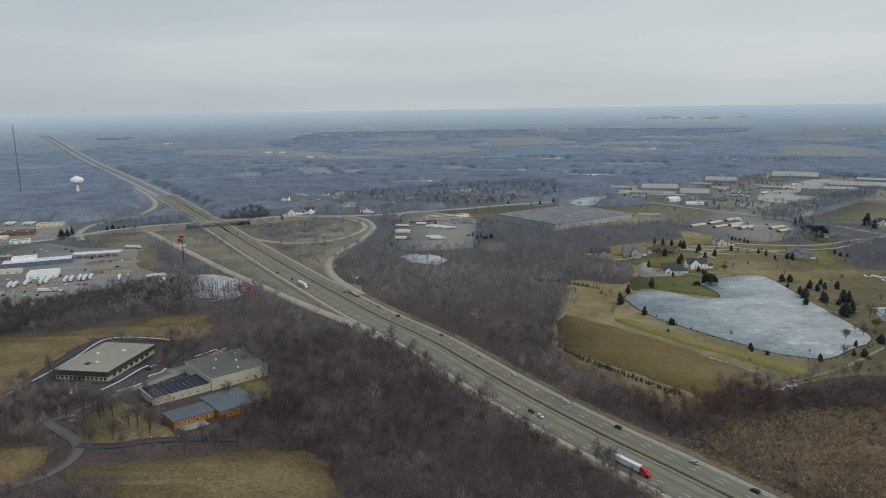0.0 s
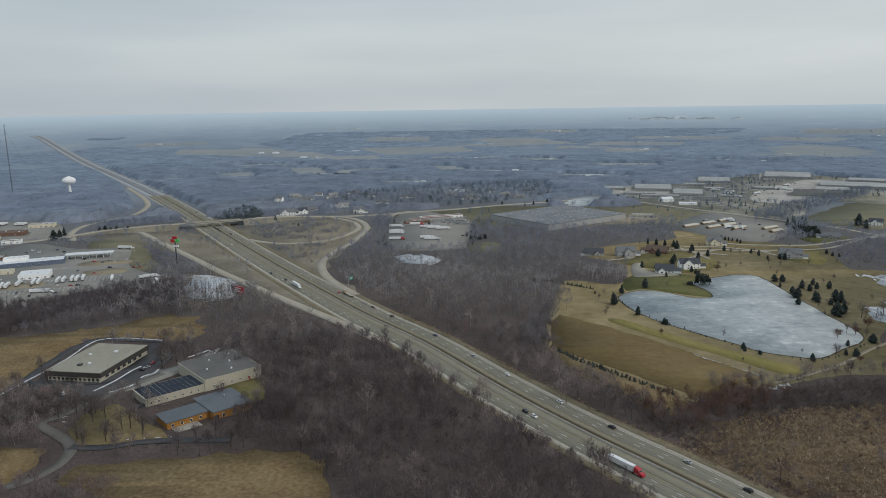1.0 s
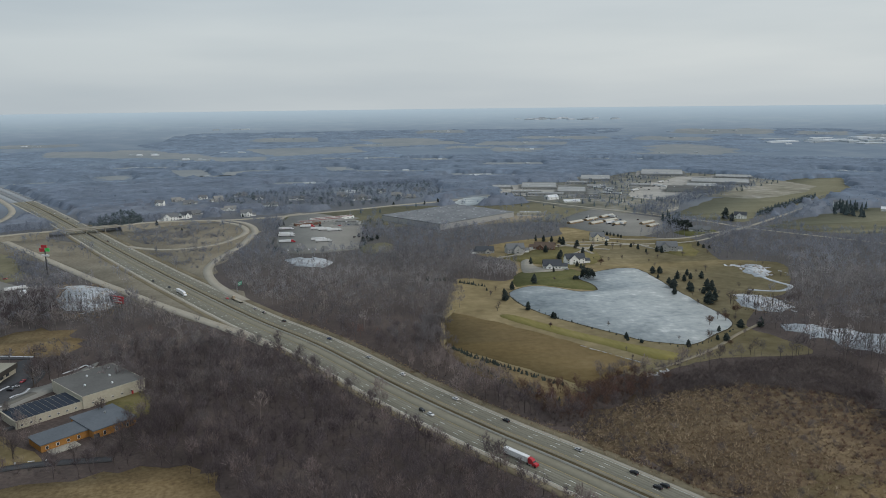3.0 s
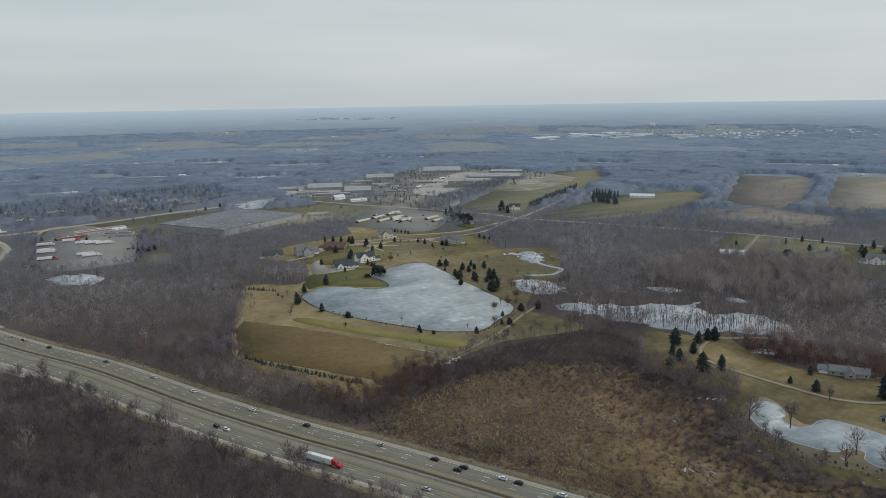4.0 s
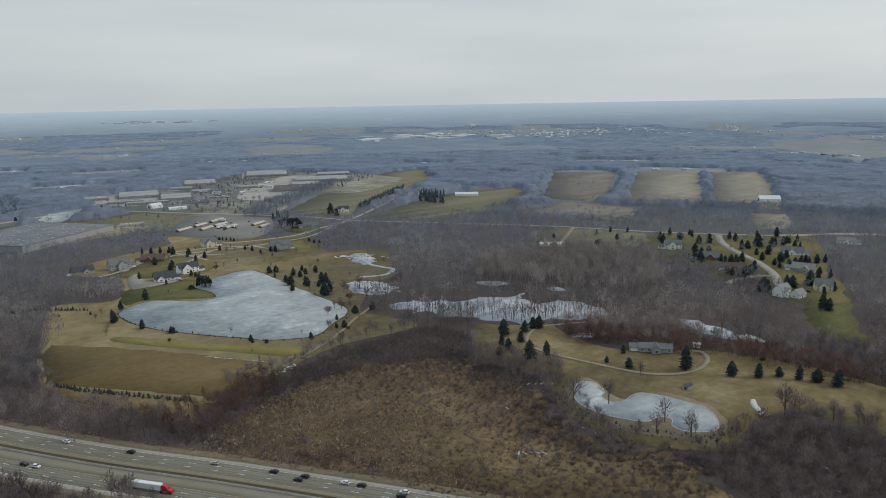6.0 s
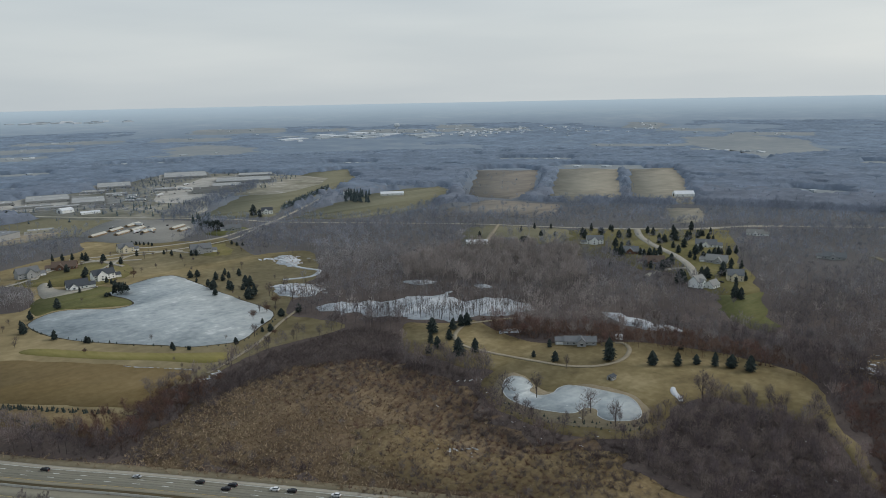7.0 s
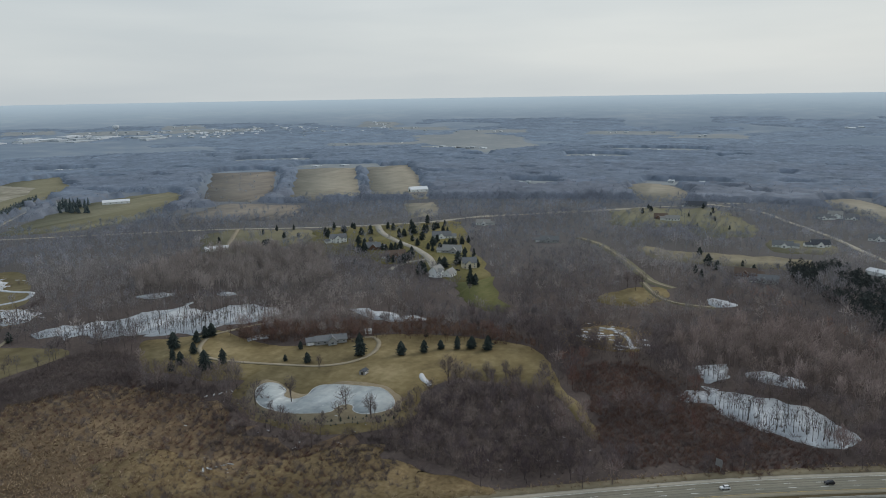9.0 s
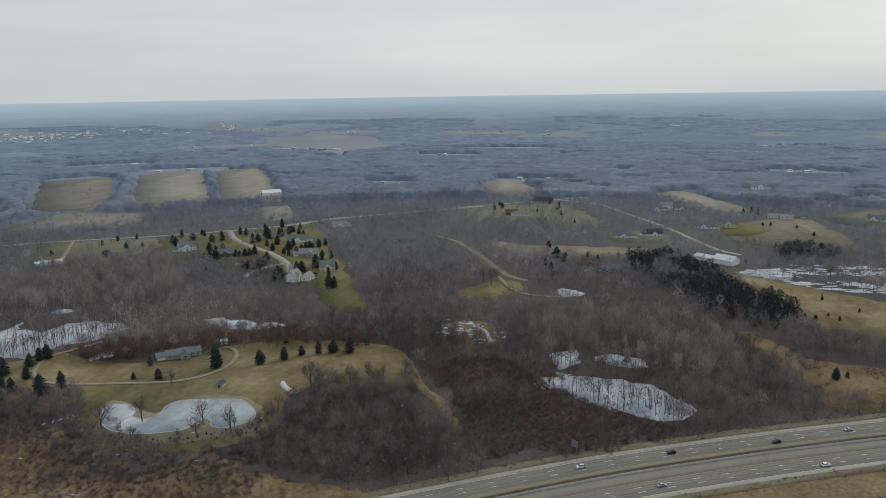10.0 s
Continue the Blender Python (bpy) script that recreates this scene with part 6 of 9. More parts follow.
for a in (
    (457, 1512, 74, 90, 5, "long pale flat-roofed factory"), (498, 1418, 56, 84, 5, "wide pale flat-roofed factory"), (496, 1318, 44, 26, 4, "dark low workshop"),
    (634, 1640, 68, 96, 5, "wide low pale-roofed factory"), (842, 1722, 100, 130, 5, "very wide low pale-roofed factory"), (726, 1362, 84, 50, 8, "dark-fronted two-storey factory block"),
    (868, 1490, 120, 90, 6, "wide grey flat-roofed factory"), (786, 1420, 60, 60, 6, "pale flat-roofed factory annex"),
    (376, 1519, 40, 40, 4, "pale small factory"), (575, 1480, 40, 30, 4, "grey small workshop"), (560, 1560, 44, 34, 4, "pale small workshop"),
    (328, 1133, 34, 16, 4, "cream low building beside the warehouse"), (675, 1480, 40, 36, 4, "grey small workshop"), (960, 1590, 80, 60, 4, "grey flat-roofed factory"),
    (402, 1420, 60, 24, 4, "pale row of small workshops"), (430, 1375, 70, 22, 4, "pale row of small workshops"),
):
    flat_building(*a[:5], M_FACTORY_WALL if a[5][0] != "c" else M_BEIGE, M_GREY_ROOF if "dark" in a[5] else M_FACTORY_ROOF, a[5] + " far beyond the fields", units=3)
sheet("pond_industry", [(232, 1275), (262, 1262), (300, 1330), (310, 1375), (276, 1370), (240, 1330)], M_ICE, 0.2, "pale frozen retention pond behind the warehouse", clear=True, category="pond", rough=8)
shed(444, 1262, 30, 9, 3, M_WHITE, M_METAL_ROOF, "long white metal shed in an industrial yard", delta=12)
shed(421, 1310, 22, 16, 5, M_WHITE, M_METAL_ROOF, "white gabled metal shed in an industrial yard", delta=30)

# white church hall with a long wing
keep_clear(774, -129, 34)
keep_clear(747, -125, 24)
keep_clear(-240, 488, 34)
keep_clear(-160, 446, 36)
keep_clear(-144, 400, 30)
keep_clear(190, 1118, 110)
hall = thing("church_hall", 774, -129, 52, "large white hall with gabled wings and grey roof", "hall")
part("wall", gable_body(-13, 13, -9, 9, 6, 11), M_WHITE, hall)
part("roof", gable_roof(-13, 13, -9, 9, 6, 11), M_METAL_ROOF, hall)
part("wing", gable_body(10, 42, -6, 6, 4.5, 7.5), M_WHITE, hall)
part("wing_roof", gable_roof(13.6, 42, -6, 6, 4.5, 7.5), M_METAL_ROOF, hall)
part("porch", gable_body(4, 12, -14, -4, 5, 8.5, "y"), M_WHITE, hall)
part("porch_roof", gable_roof(4, 12, -14, -9, 5, 8.5, along="y"), M_SHINGLE, hall)
hall.scale = (0.82, 0.82, 0.82)
for i in range(7):
    window(hall, 15 + i * 4, -6, 1.2, 1.8, 2.0, "-y")
for i in range(3):
    window(hall, -10 + i * 5, -9, 1.5, 1.6, 3.0, "-y")

# big warehouse
wh = thing("warehouse", 190, 1118, 35, "very large grey flat-roofed warehouse with many skylights", "warehouse")
part("wall", box(-82, 82, -66, 66, 0, 8.4), M_GREY, wh)
part("roof", box(-82.5, 82.5, -66.5, 66.5, 8.4, 9.2), M_WAREHOUSE_ROOF, wh)
sky_mesh = bpy.data.meshes.new("skylight")
b = box(-2.2, 2.2, -1.2, 1.2, 9.2, 9.8, 0.2)
b.to_mesh(sky_mesh)
b.free()
sky_mesh.materials.append(M_SKYLIGHT)
for i in range(12):
    for j in range(8):
        if (i * 7 + j * 3) % 4 < 3:
            part("skylight", sky_mesh, None, wh).location = (-75 + i * 13.6 + 5 * math.sin(i * 9 + j * 5), -58 + j * 16.5 + 6 * math.sin(i * 4 + j * 7), 0)

# ---------------------------------------------------------------- the business park by the highway
b1 = thing("office_building", -240, 488, -9.5, "beige one-storey building with dark fascia and tan flat roof", "building")
part("wall", box(-19.5, 19.5, -27.5, 29, 0, 3.7), M_BEIGE, b1)
part("fascia", box(-20.5, 20.5, -28.5, 30, 3.7, 6.9), M_FASCIA, b1)
part("roof", box(-20.1, 20.1, -28.1, 29.6, 6.9, 7.1), M_TAN_ROOF, b1)
for i in range(13):
    px_ = -19 + i * 38 / 12
    part("pier", box(px_ - 0.5, px_ + 0.5, -28.1, -27.5, 0, 3.7), M_BEIGE, b1)
    if i < 12:
        part("window", box(px_ + 0.7, px_ + 2.45, -27.6, -27.5, 1.0, 2.5), M_GLASS, b1)
for i in range(7):
    part("window", box(19.5, 19.6, -22 + i * 6.6, -18.5 + i * 6.6, 1.4, 3.2), M_GLASS, b1)
for ux, uy, s in ((-3, -16, 1.4), (2, -13, 1.0), (6, 12, 1.2), (-9, 4, 0.9)):
    part("roof_unit", box(ux - s, ux + s, uy - s, uy + s, 7.1, 8.2, 0.1), M_DARK_STEEL if s > 1.3 else M_METAL_ROOF, b1)
part("door_canopy", box(-4, 4, -31, -28.6, 3.4, 3.8), M_FASCIA, b1)

b2 = thing("workshop_building", -160, 446, 40.5, "long cream workshop with a dark panelled roof and grey flat roof", "building")
# local x runs along the long front, y to the rear
part("low_wing", box(-34, 3, -11, 11.5, 0, 4.8), M_CREAM_WALL, b2)
part("low_roof", box(-34.4, 3, -11.4, 11.9, 4.8, 5.1), M_CREAM_WALL, b2)
for i in range(11):
    x0 = -33.6 + i * 3.3
    part("roof_panel", box(x0, x0 + 3.0, -10.8, 11.2, 5.1, 5.28), M_SOLAR, b2, "dark blue-black roof panel")
for i in range(7):
    window(b2, -31 + i * 5, -11, 1.4, 1.4, 1.2, "-y")
part("high_wing", box(3, 42, -12, 32, 0, 7.6), M_CREAM_WALL, b2)
part("parapet", box(2.7, 42.3, -12.3, 32.3, 7.6, 8.0), M_CREAM_WALL, b2)
part("high_roof", box(3.1, 41.9, -11.9, 31.9, 8.0, 8.06), M_GREY_ROOF, b2)
for i in range(6):
    window(b2, 9 + i * 6, -12, 1.8, 1.4, 1.2, "-y")
part("red_door", box(33, 34.2, -12.1, -12, 0.1, 2.3), M_RED, b2, "small red door")
for ux, uy in ((12, 5), (20, 20), (30, 10), (36, 24), (25, -4)):
    part("roof_vent", drum(0.7, 0.6, 8.06, 9.0, 10, ux, uy), M_METAL_ROOF, b2)
part("loading_ramp", box(-40, -34, -9, -6, 0, 1.2), M_DARK_STEEL, b2)

b3 = thing("brick_building", -144, 405, 41, "orange-brown brick building with a blue-grey flat roof", "building")
part("low_wing", box(-22, 3, -10, 6, 0, 4.0), M_ORANGE, b3)
part("low_roof", box(-22.6, 3, -10.6, 6.6, 4.0, 4.5), M_BLUE_ROOF, b3)
part("high_wing", box(3, 27, -16, 12, 0, 4.6), M_ORANGE, b3)
part("high_roof", box(2.4, 27.6, -16.6, 12.6, 4.6, 5.15), M_BLUE_ROOF, b3)
for i in range(4):
    window(b3, -19 + i * 5.5, -10, 1.0, 1.6, 1.8, "-y")
for i in range(3):
    window(b3, 9 + i * 6.5, -16, 0.6, 1.5, 2.6, "-y")
part("entrance", box(3, 6, -16.1, -16, 0.1, 2.8), M_GLASS, b3)
part("chimney", drum(0.6, 0.6, 5.15, 6.4, 10, 18, 2), M_STEEL, b3)
terrace = thing("terrace", -146, 388, 41, "pale concrete terrace before a brick building", "terrace")
part("slab", box(-7, 8, -6, 3, 0, 0.35, 0.05), M_CONCRETE, terrace)

# ---------------------------------------------------------------- truck stop
canopy = thing("fuel_canopy", -428, 878, 15, "long white fuel canopy over pumps at the truck stop", "canopy")
part("roof", box(-27, 27, -7, 7, 5.4, 6.4), M_METAL_ROOF, canopy)
for i in range(7):
    for sy in (-4, 4):
        part("post", box(-24 + i * 8 - 0.3, -24 + i * 8 + 0.3, sy - 0.3, sy + 0.3, 0, 5.4), M_TRIM, canopy)
    part("pump", box(-24 + i * 8 - 0.6, -24 + i * 8 + 0.6, -1, 1, 0, 1.9, 0.1), M_BLUE_PAINT, canopy)
flat_building(-482, 842, 74, 26, 5, M_BLUE_PAINT, M_METAL_ROOF, "long truck stop store with a white roof and blue-grey walls", turn=24, units=14)
flat_building(-500, 846, 26, 16, 8, M_WHITE, M_METAL_ROOF, "white raised block behind a truck stop store", turn=24, units=3)
flat_building(-440, 776, 30, 26, 5, M_WHITE, M_METAL_ROOF, "white garage with a white roof beside a truck stop", turn=20, units=2)
flat_building(-492, 792, 34, 12, 4, M_CREAM, M_CREAM_WALL, "tan low building beside the truck stop", turn=18, units=3)
flat_building(-545, 870, 30, 18, 4, M_BRICK, M_FACTORY_ROOF, "low brown diner with a pale roof", turn=18, units=4)
flat_building(-640, 1010, 40, 18, 4, M_CREAM, M_METAL_ROOF, "pale shop with a white roof across the road", turn=14, units=4)
flat_building(-585, 985, 24, 14, 4, M_WHITE, M_SHINGLE_PALE, "small pale shop beside the crossroad", turn=20, units=2)
flat_building(-633, 1053, 54, 24, 5, M_BRICK, M_SHINGLE_BROWN, "low restaurant building across the road", turn=14, units=5)
flat_building(-618, 1127, 36, 20, 5, M_CREAM, M_FACTORY_ROOF, "pale shop with a white roof across the road", turn=14, units=4)
M_RED_ROOF = plain("dull_red_roof", (0.205, 0.110, 0.098), 0.85)
flat_building(-10, 1130, 70, 12, 4, M_GREY, M_RED_ROOF, "long low building with a dull red roof at the truck lot", turn=20, units=0)
flat_building(8, 1152, 70, 12, 4, M_WHITE, M_RED_ROOF, "long low white building with a dull red roof", turn=20, units=0)
flat_building(-30, 1108, 40, 10, 3.5, M_BRICK, M_SHINGLE_PALE, "low brick building with a pale roof at the truck lot", turn=20, units=2)
flat_building(30, 1100, 40, 14, 4, M_GREY, M_GREY_ROOF, "low grey building at the truck lot", turn=-20, units=2)

# ---------------------------------------------------------------- vehicles
def car(colour, suv=False):
    """A car that heads along +x, built at the origin."""
    ob = thing("car", 0, 0, 0, colour + (" sport utility car" if suv else " sedan") + " driving on the grey highway", "car", "cars on the highway")
    h = 0.28 if suv else 0.0
    body = extruded([(-2.25, 0.35), (2.25, 0.35), (2.3, 0.62), (2.2, 0.82 + h), (1.15, 0.95 + h), (-2.05, 0.98 + h), (-2.28, 0.8)], -0.9, 0.9)
    bmesh.ops.bevel(body, geom=list(body.edges), offset=0.08, segments=1, affect="EDGES")
    part("body", body, PAINT[colour], ob)
    cab = extruded([(-1.95 if suv else -1.6, 0.95 + h), (1.1, 0.92 + h), (0.45, 1.4 + h), (-1.75 if suv else -1.05, 1.42 + h)], -0.76, 0.76)
    part("glass_cabin", cab, M_GLASS, ob, "dark glass all round")
    part("roof", box(-1.6 if suv else -0.98, 0.42, -0.68, 0.68, 1.4 + h, 1.46 + h), PAINT[colour], ob)
    for x in (-1.4, 1.4):
        for y in (-0.84, 0.84):
            bm = bmesh.new()
            bmesh.ops.create_cone(bm, cap_ends=True, segments=10, radius1=0.34, radius2=0.34, depth=0.22, matrix=Matrix.Translation((x, y, 0.34)) @ Matrix.Rotation(math.pi / 2, 4, "X"))
            part("wheel", bm, M_TYRE, ob)
    for y in (-0.6, 0.6):
        part("headlight", box(2.2, 2.3, y - 0.2, y + 0.2, 0.6, 0.75), M_TRIM, ob)
        part("tail_light", box(-2.31, -2.22, y - 0.2, y + 0.2, 0.7, 0.85), M_RED, ob)
    return ob


def semi(cab_paint, label, trailer_paint, group="trucks", flat=False):
    """A tractor with its trailer, heading along +x."""
    ob = thing("semi_truck", 0, 0, 0, label, "truck", group)
    tr = part("trailer", box(-10.6, 5.2, -1.28, 1.28, 1.25, 1.7 if flat else 4.1, 0.06), trailer_paint, ob, "long box trailer")
    part("underframe", box(-10, 4, -0.5, 0.5, 0.85, 1.2), M_DARK_STEEL, tr)
    cab = extruded([(5.7, 0.6), (11.1, 0.6), (11.2, 1.0), (11.0, 1.9), (9.2, 2.15), (8.7, 3.0), (7.9, 3.9), (5.8, 4.0)], -1.2, 1.2)
    bmesh.ops.bevel(cab, geom=list(cab.edges), offset=0.1, segments=1, affect="EDGES")
    part("cab", cab, cab_paint, ob, "tractor cab with sleeper")
    part("windscreen", extruded([(9.22, 2.2), (8.82, 2.95), (8.74, 2.9), (9.12, 2.15)], -1.0, 1.0), M_GLASS, ob)
    part("fuel_tank", box(6.2, 8.4, -1.35, -1.21, 0.6, 1.2), M_STEEL, ob)
    for x in (-9.4, -8.1, 5.3, 6.6, 10.2):
        for y in (-1.0, 1.0):
            bm = bmesh.new()
            bmesh.ops.create_cone(bm, cap_ends=True, segments=10, radius1=0.5, radius2=0.5, depth=0.5, matrix=Matrix.Translation((x, y, 0.5)) @ Matrix.Rotation(math.pi / 2, 4, "X"))
            part("wheel", bm, M_TYRE, ob)
    return ob


def on_highway(x, y, lanes):
    """The place on the nearest lane, and the heading of traffic there."""
    i = int(np.argmin(np.hypot(HW[:, 0] - x, HW[:, 1] - y)))
    t = HW[i + 1] - HW[i - 1]
    t = t / np.linalg.norm(t)
    n = np.array([-t[1], t[0]])
    p = HW[i] + t * ((np.array([x, y]) - HW[i]) @ t)
    o = min(lanes, key=lambda l: abs(l - (np.array([x, y]) - HW[i]) @ n))
    q = p + n * o
    a = math.degrees(math.atan2(t[1], t[0]))
    return q[0], q[1], a + (180 if o > 0 else 0)


LANES = (8.3, 11.95, 15.6, -10.4, -14.05, -17.7)
made = {}
for x, y, colour in ((50, 460, "white"), (80, 415, "white"), (98, 376, "black"), (125, 334, "silver"), (51, 398, "black"), (58, 393, "white"), (-40, 599, "black"), (-51, 633, "black"), (-65, 644, "silver"),
                     (-96, 685, "red"), (-160, 740, "black"), (-3, 544, "blue"), (29, 498, "silver"), (-184, 770, "black"), (-265, 951, "white"), (-246, 966, "silver"), (-296, 1027, "black"),
                     (142, 305, "black"), (147, 290, "black"), (153, 292, "black"), (163, 273, "white"), (171, 268, "black"), (183, 250, "white"), (175, 245, "black"), (126, 281, "silver"), (205, 222, "red"), (228, 170, "white"),
                     (325, 6, "white"), (347, -38, "black"), (367, -92, "black"), (388, -132, "silver"), (313, -32, "silver"), (348, -109, "white"), (-330, 1110, "silver"), (-420, 1260, "black"), (-470, 1330, "white")):
    px, py, a = on_highway(x, y, LANES)
    m = pose(px, py, 0.22, 0, 0, a)
    if colour in made:
        copy_thing(made[colour], m)
    else:
        made[colour] = car(colour, colour in ("white", "black"))
        made[colour].matrix_basis = m

px, py, a = on_highway(91, 328, LANES)
red_semi = semi(M_RED, "red semi truck with a long white box trailer", PAINT["white"])
red_semi.matrix_basis = pose(px, py, 0.22, 0, 0, a)
px, py, a = on_highway(-143, 712, LANES)
white_semi = semi(PAINT["white"], "white semi truck with a white box trailer", PAINT["white"])
white_semi.matrix_basis = pose(px, py, 0.22, 0, 0, a)
px, py, a = on_highway(-80, 679, LANES)
flat_semi = semi(PAINT["tan"], "tan semi truck with an empty flatbed trailer", PAINT["tan"], flat=True)
flat_semi.matrix_basis = pose(px, py, 0.22, 0, 0, a)
for x, y, a in ((-450, 730, 108), (-445, 731, 108), (-438, 740, 108), (-425, 745, 108), (-420, 746, 108), (-403, 752, 108), (-398, 754, 108), (-391, 758, 108), (-386, 759, 108), (-381, 762, 108), (-348, 757, 112),
                (-310, 762, 30), (-406, 931, -8), (-396, 704, 8), (-298, 738, 118), (-294, 740, 118)):
    copy_thing(white_semi, pose(x, y, 0.35, 0, 0, a + (math.sin(x * 3) * 2)))
for x, y, a, p in ((-60, 1069, 0, white_semi), (-57, 1025, 2, white_semi), (-57, 1012, 0, white_semi), (-54, 965, 0, red_semi), (-14, 1060, 6, white_semi), (-3, 1052, 10, white_semi), (10, 1043, 8, white_semi), (-12, 972, 5, white_semi), (-6, 960, 4, white_semi), (-30, 1085, 4, red_semi)):
    copy_thing(p, pose(x, y, 0.35, 0, 0, a))
for i, (x, y) in enumerate(((-470, 760), (-463, 700), (-452, 695), (-440, 692), (-380, 700), (-360, 705), (-345, 722), (-436, 745), (-410, 850), (-398, 846), (-386, 850), (-430, 866), (-420, 890), (-480, 870), (-470, 880), (-500, 860), (36, 984), (25, 1080), (18, 1088), (32, 1092), (660, 281), (664, 279), (255, 735), (-256, 445), (-246, 440), (-240, 438), (-206, 478), (-205, 484), (-204, 493), (-265, 440))):
    copy_thing(made[("white", "black", "silver", "red", "blue")[i % 5]], pose(x, y, 0.35, 0, 0, 20 + 47 * i))["label"] = "parked car on a grey paved lot"

for x, y in [(-700.4, 1151.7), (-695.5, 1151.2), (-690.7, 1150.8), (-669.6, 1148.7), (-663.8, 1148.2), (-658.0, 1147.6)]:
    copy_thing(white_semi, pose(x, y, 0.35, 0, 0, 100))["label"] = "white semi trailer parked behind shops"
def bay_lines(x, y, turn, count, gap, length, label):
    """A row of painted parking bays on a lot, with a line along their heads."""
    bm = bmesh.new()
    for k in range(count):
        add_box(bm, k * gap - 0.12, k * gap + 0.12, 0, length, 0.0, 0.012)
    add_box(bm, -0.12, (count - 1) * gap + 0.12, length, length + 0.24, 0.0, 0.012)
    me = bpy.data.meshes.new("bay_lines")
    bm.to_mesh(me)
    bm.free()
    me.materials.append(M_WHITE_LINE)
    ob = new("bay_lines", me)
    ob.matrix_basis = pose(x, y, 0.33, 0, 0, turn)
    tagged(ob, label, "road marking", kind="structure")


for x, y, turn, count, gap, length in ((-466, 722, 16, 16, 4.4, 20), (-400, 744, 18, 12, 4.4, 20), (-392, 700, 22, 8, 4.4, 18), (-446, 690, 20, 10, 4.4, 18), (-462, 800, 24, 14, 3.0, 5.5), (-520, 772, 20, 10, 3.0, 5.5), (-438, 900, 15, 16, 3.4, 12), (-640, 1090, 14, 16, 3.0, 5.5)):
    bay_lines(x, y, turn, count, gap, length, "white painted parking bays on worn asphalt")
for k in range(9):   # vans along the near edge of the truck lot
    copy_thing(made["white"], pose(-50 + 8.5 * k, 909 - 0.4 * k, 0.3, 0, 0, 96 + 5 * (k % 3)))["label"] = "white van parked along a grey lot"
for n, pts in (("patch", [(-395, 800), (-360, 815), (-350, 790), (-385, 778)]), ("patch", [(-420, 850), (-375, 862), (-368, 840), (-415, 828)]), ("patch", [(-460, 740), (-420, 752), (-412, 730), (-455, 716)])):
    sheet("lot_patch", pts, M_GRAVEL, 0.16, "worn tan patch in the truck stop pavement", category="lot", rough=2, clear=False)
r_yard = random.Random(31)
for i in range(70):
    cx, cy, sx, sy = r_yard.choice(((455, 1440, 70, 70), (760, 1480, 90, 110), (600, 1400, 60, 60), (440, 1040, 40, 50)))
    x, y = cx + r_yard.uniform(-sx, sx), cy + r_yard.uniform(-sy, sy)
    if i % 5 == 0:
        copy_thing(white_semi, pose(x, y, 0.3, 0, 0, r_yard.choice((30, 120))))["label"] = "white semi trailer parked in a factory yard"
    else:
        copy_thing(made[("white", "silver", "black", "blue")[i % 4]], pose(x, y, 0.3, 0, 0, r_yard.choice((30, 120, 35, 125))))["label"] = "parked car in a factory yard"
r_lot = random.Random(12)
for i in range(64):
    x, y = r_lot.uniform(-545, -330), r_lot.uniform(680, 930)
    if not inside(TRUCK_STOP, np.array([x]), np.array([y]))[0] or abs(x + 470) < 48 and abs(y - 825) < 58 or abs(x + 428) < 34 and abs(y - 878) < 16:
        continue
    row = round(y / 14) * 14 + 4
    copy_thing(made[("white", "black", "silver", "blue", "white", "red")[i % 6]], pose(x, row, 0.3, 0, 0, r_lot.choice((12, 102, 108, 18))))["label"] = "parked car on the truck stop pavement"


# ---------------------------------------------------------------- overpass bridge, tower, mast, signs
OV = spline(OVERPASS, 8)
along = np.concatenate([[0], np.cumsum(np.linalg.norm(np.diff(OV, axis=0), axis=1))])
cross = along[int(np.argmin(np.hypot(OV[:, 0] + 345, OV[:, 1] - 1105)))]
lift = 7.0 * np.clip(1 - (np.abs(along - cross) - 60) / 170, 0, 1)
lift = lift * lift * (3 - 2 * lift / 7.0) / 7.0
CORRIDORS.append((OV, 24))
strip("road_overpass", OV, -6, 6, 0.45, M_ROAD, "pale crossroad that rises over the highway", thick=1.2, lift=lift)
bank = np.abs(along - cross) > 42
for side in (-1, 1):
    run = (along < cross - 40) if side < 0 else (along > cross + 40)
    run &= lift > 0.3
    l = OV[run]
    a, b, c, d = offset(l, -6), offset(l, 6), offset(l, -6), offset(l, 6)
    h = lift[run]
    c, d = l + (a - l) * (1 + h[:, None] * 0.3), l + (b - l) * (1 + h[:, None] * 0.3)
    n = len(l)
    v = np.concatenate([np.column_stack([c, np.full(n, 0.05)]), np.column_stack([a, h - 0.1]), np.column_stack([b, h - 0.1]), np.column_stack([d, np.full(n, 0.05)])])
    f = [(k * n + i, (k + 1) * n + i, (k + 1) * n + i + 1, k * n + i + 1) for k in range(3) for i in range(n - 1)]
    tagged(new("embankment", mesh_from("embankment", v, f, [M_BRUSH_FLOOR])), "brown grass bank under the overpass road", "bank", kind="structure")
deck = OV[np.abs(along - cross) < 46]
bridge = thing("bridge", 0, 0, 0, "concrete highway overpass with railings and round piers", "bridge")
z = 7.3
part("girder", mesh_from("girder", *ribbon_data(deck, -6.6, 6.6, z - 0.5, 1.3), [M_BARRIER]), None, bridge)
for o in (-6.5, 6.5):
    part("parapet", mesh_from("parapet", *ribbon_data(deck, o - 0.2, o + 0.2, z + 1.0, 1.2), [M_CONCRETE]), None, bridge)
for k in (0.2, 0.5, 0.8):
    c = deck[int(k * (len(deck) - 1))]
    for o in (-4, 0, 4):
        part("pier", drum(0.6, 0.6, 0, z - 1.6, 10, c[0] + o * 0.4, c[1] - o), M_CONCRETE, bridge)

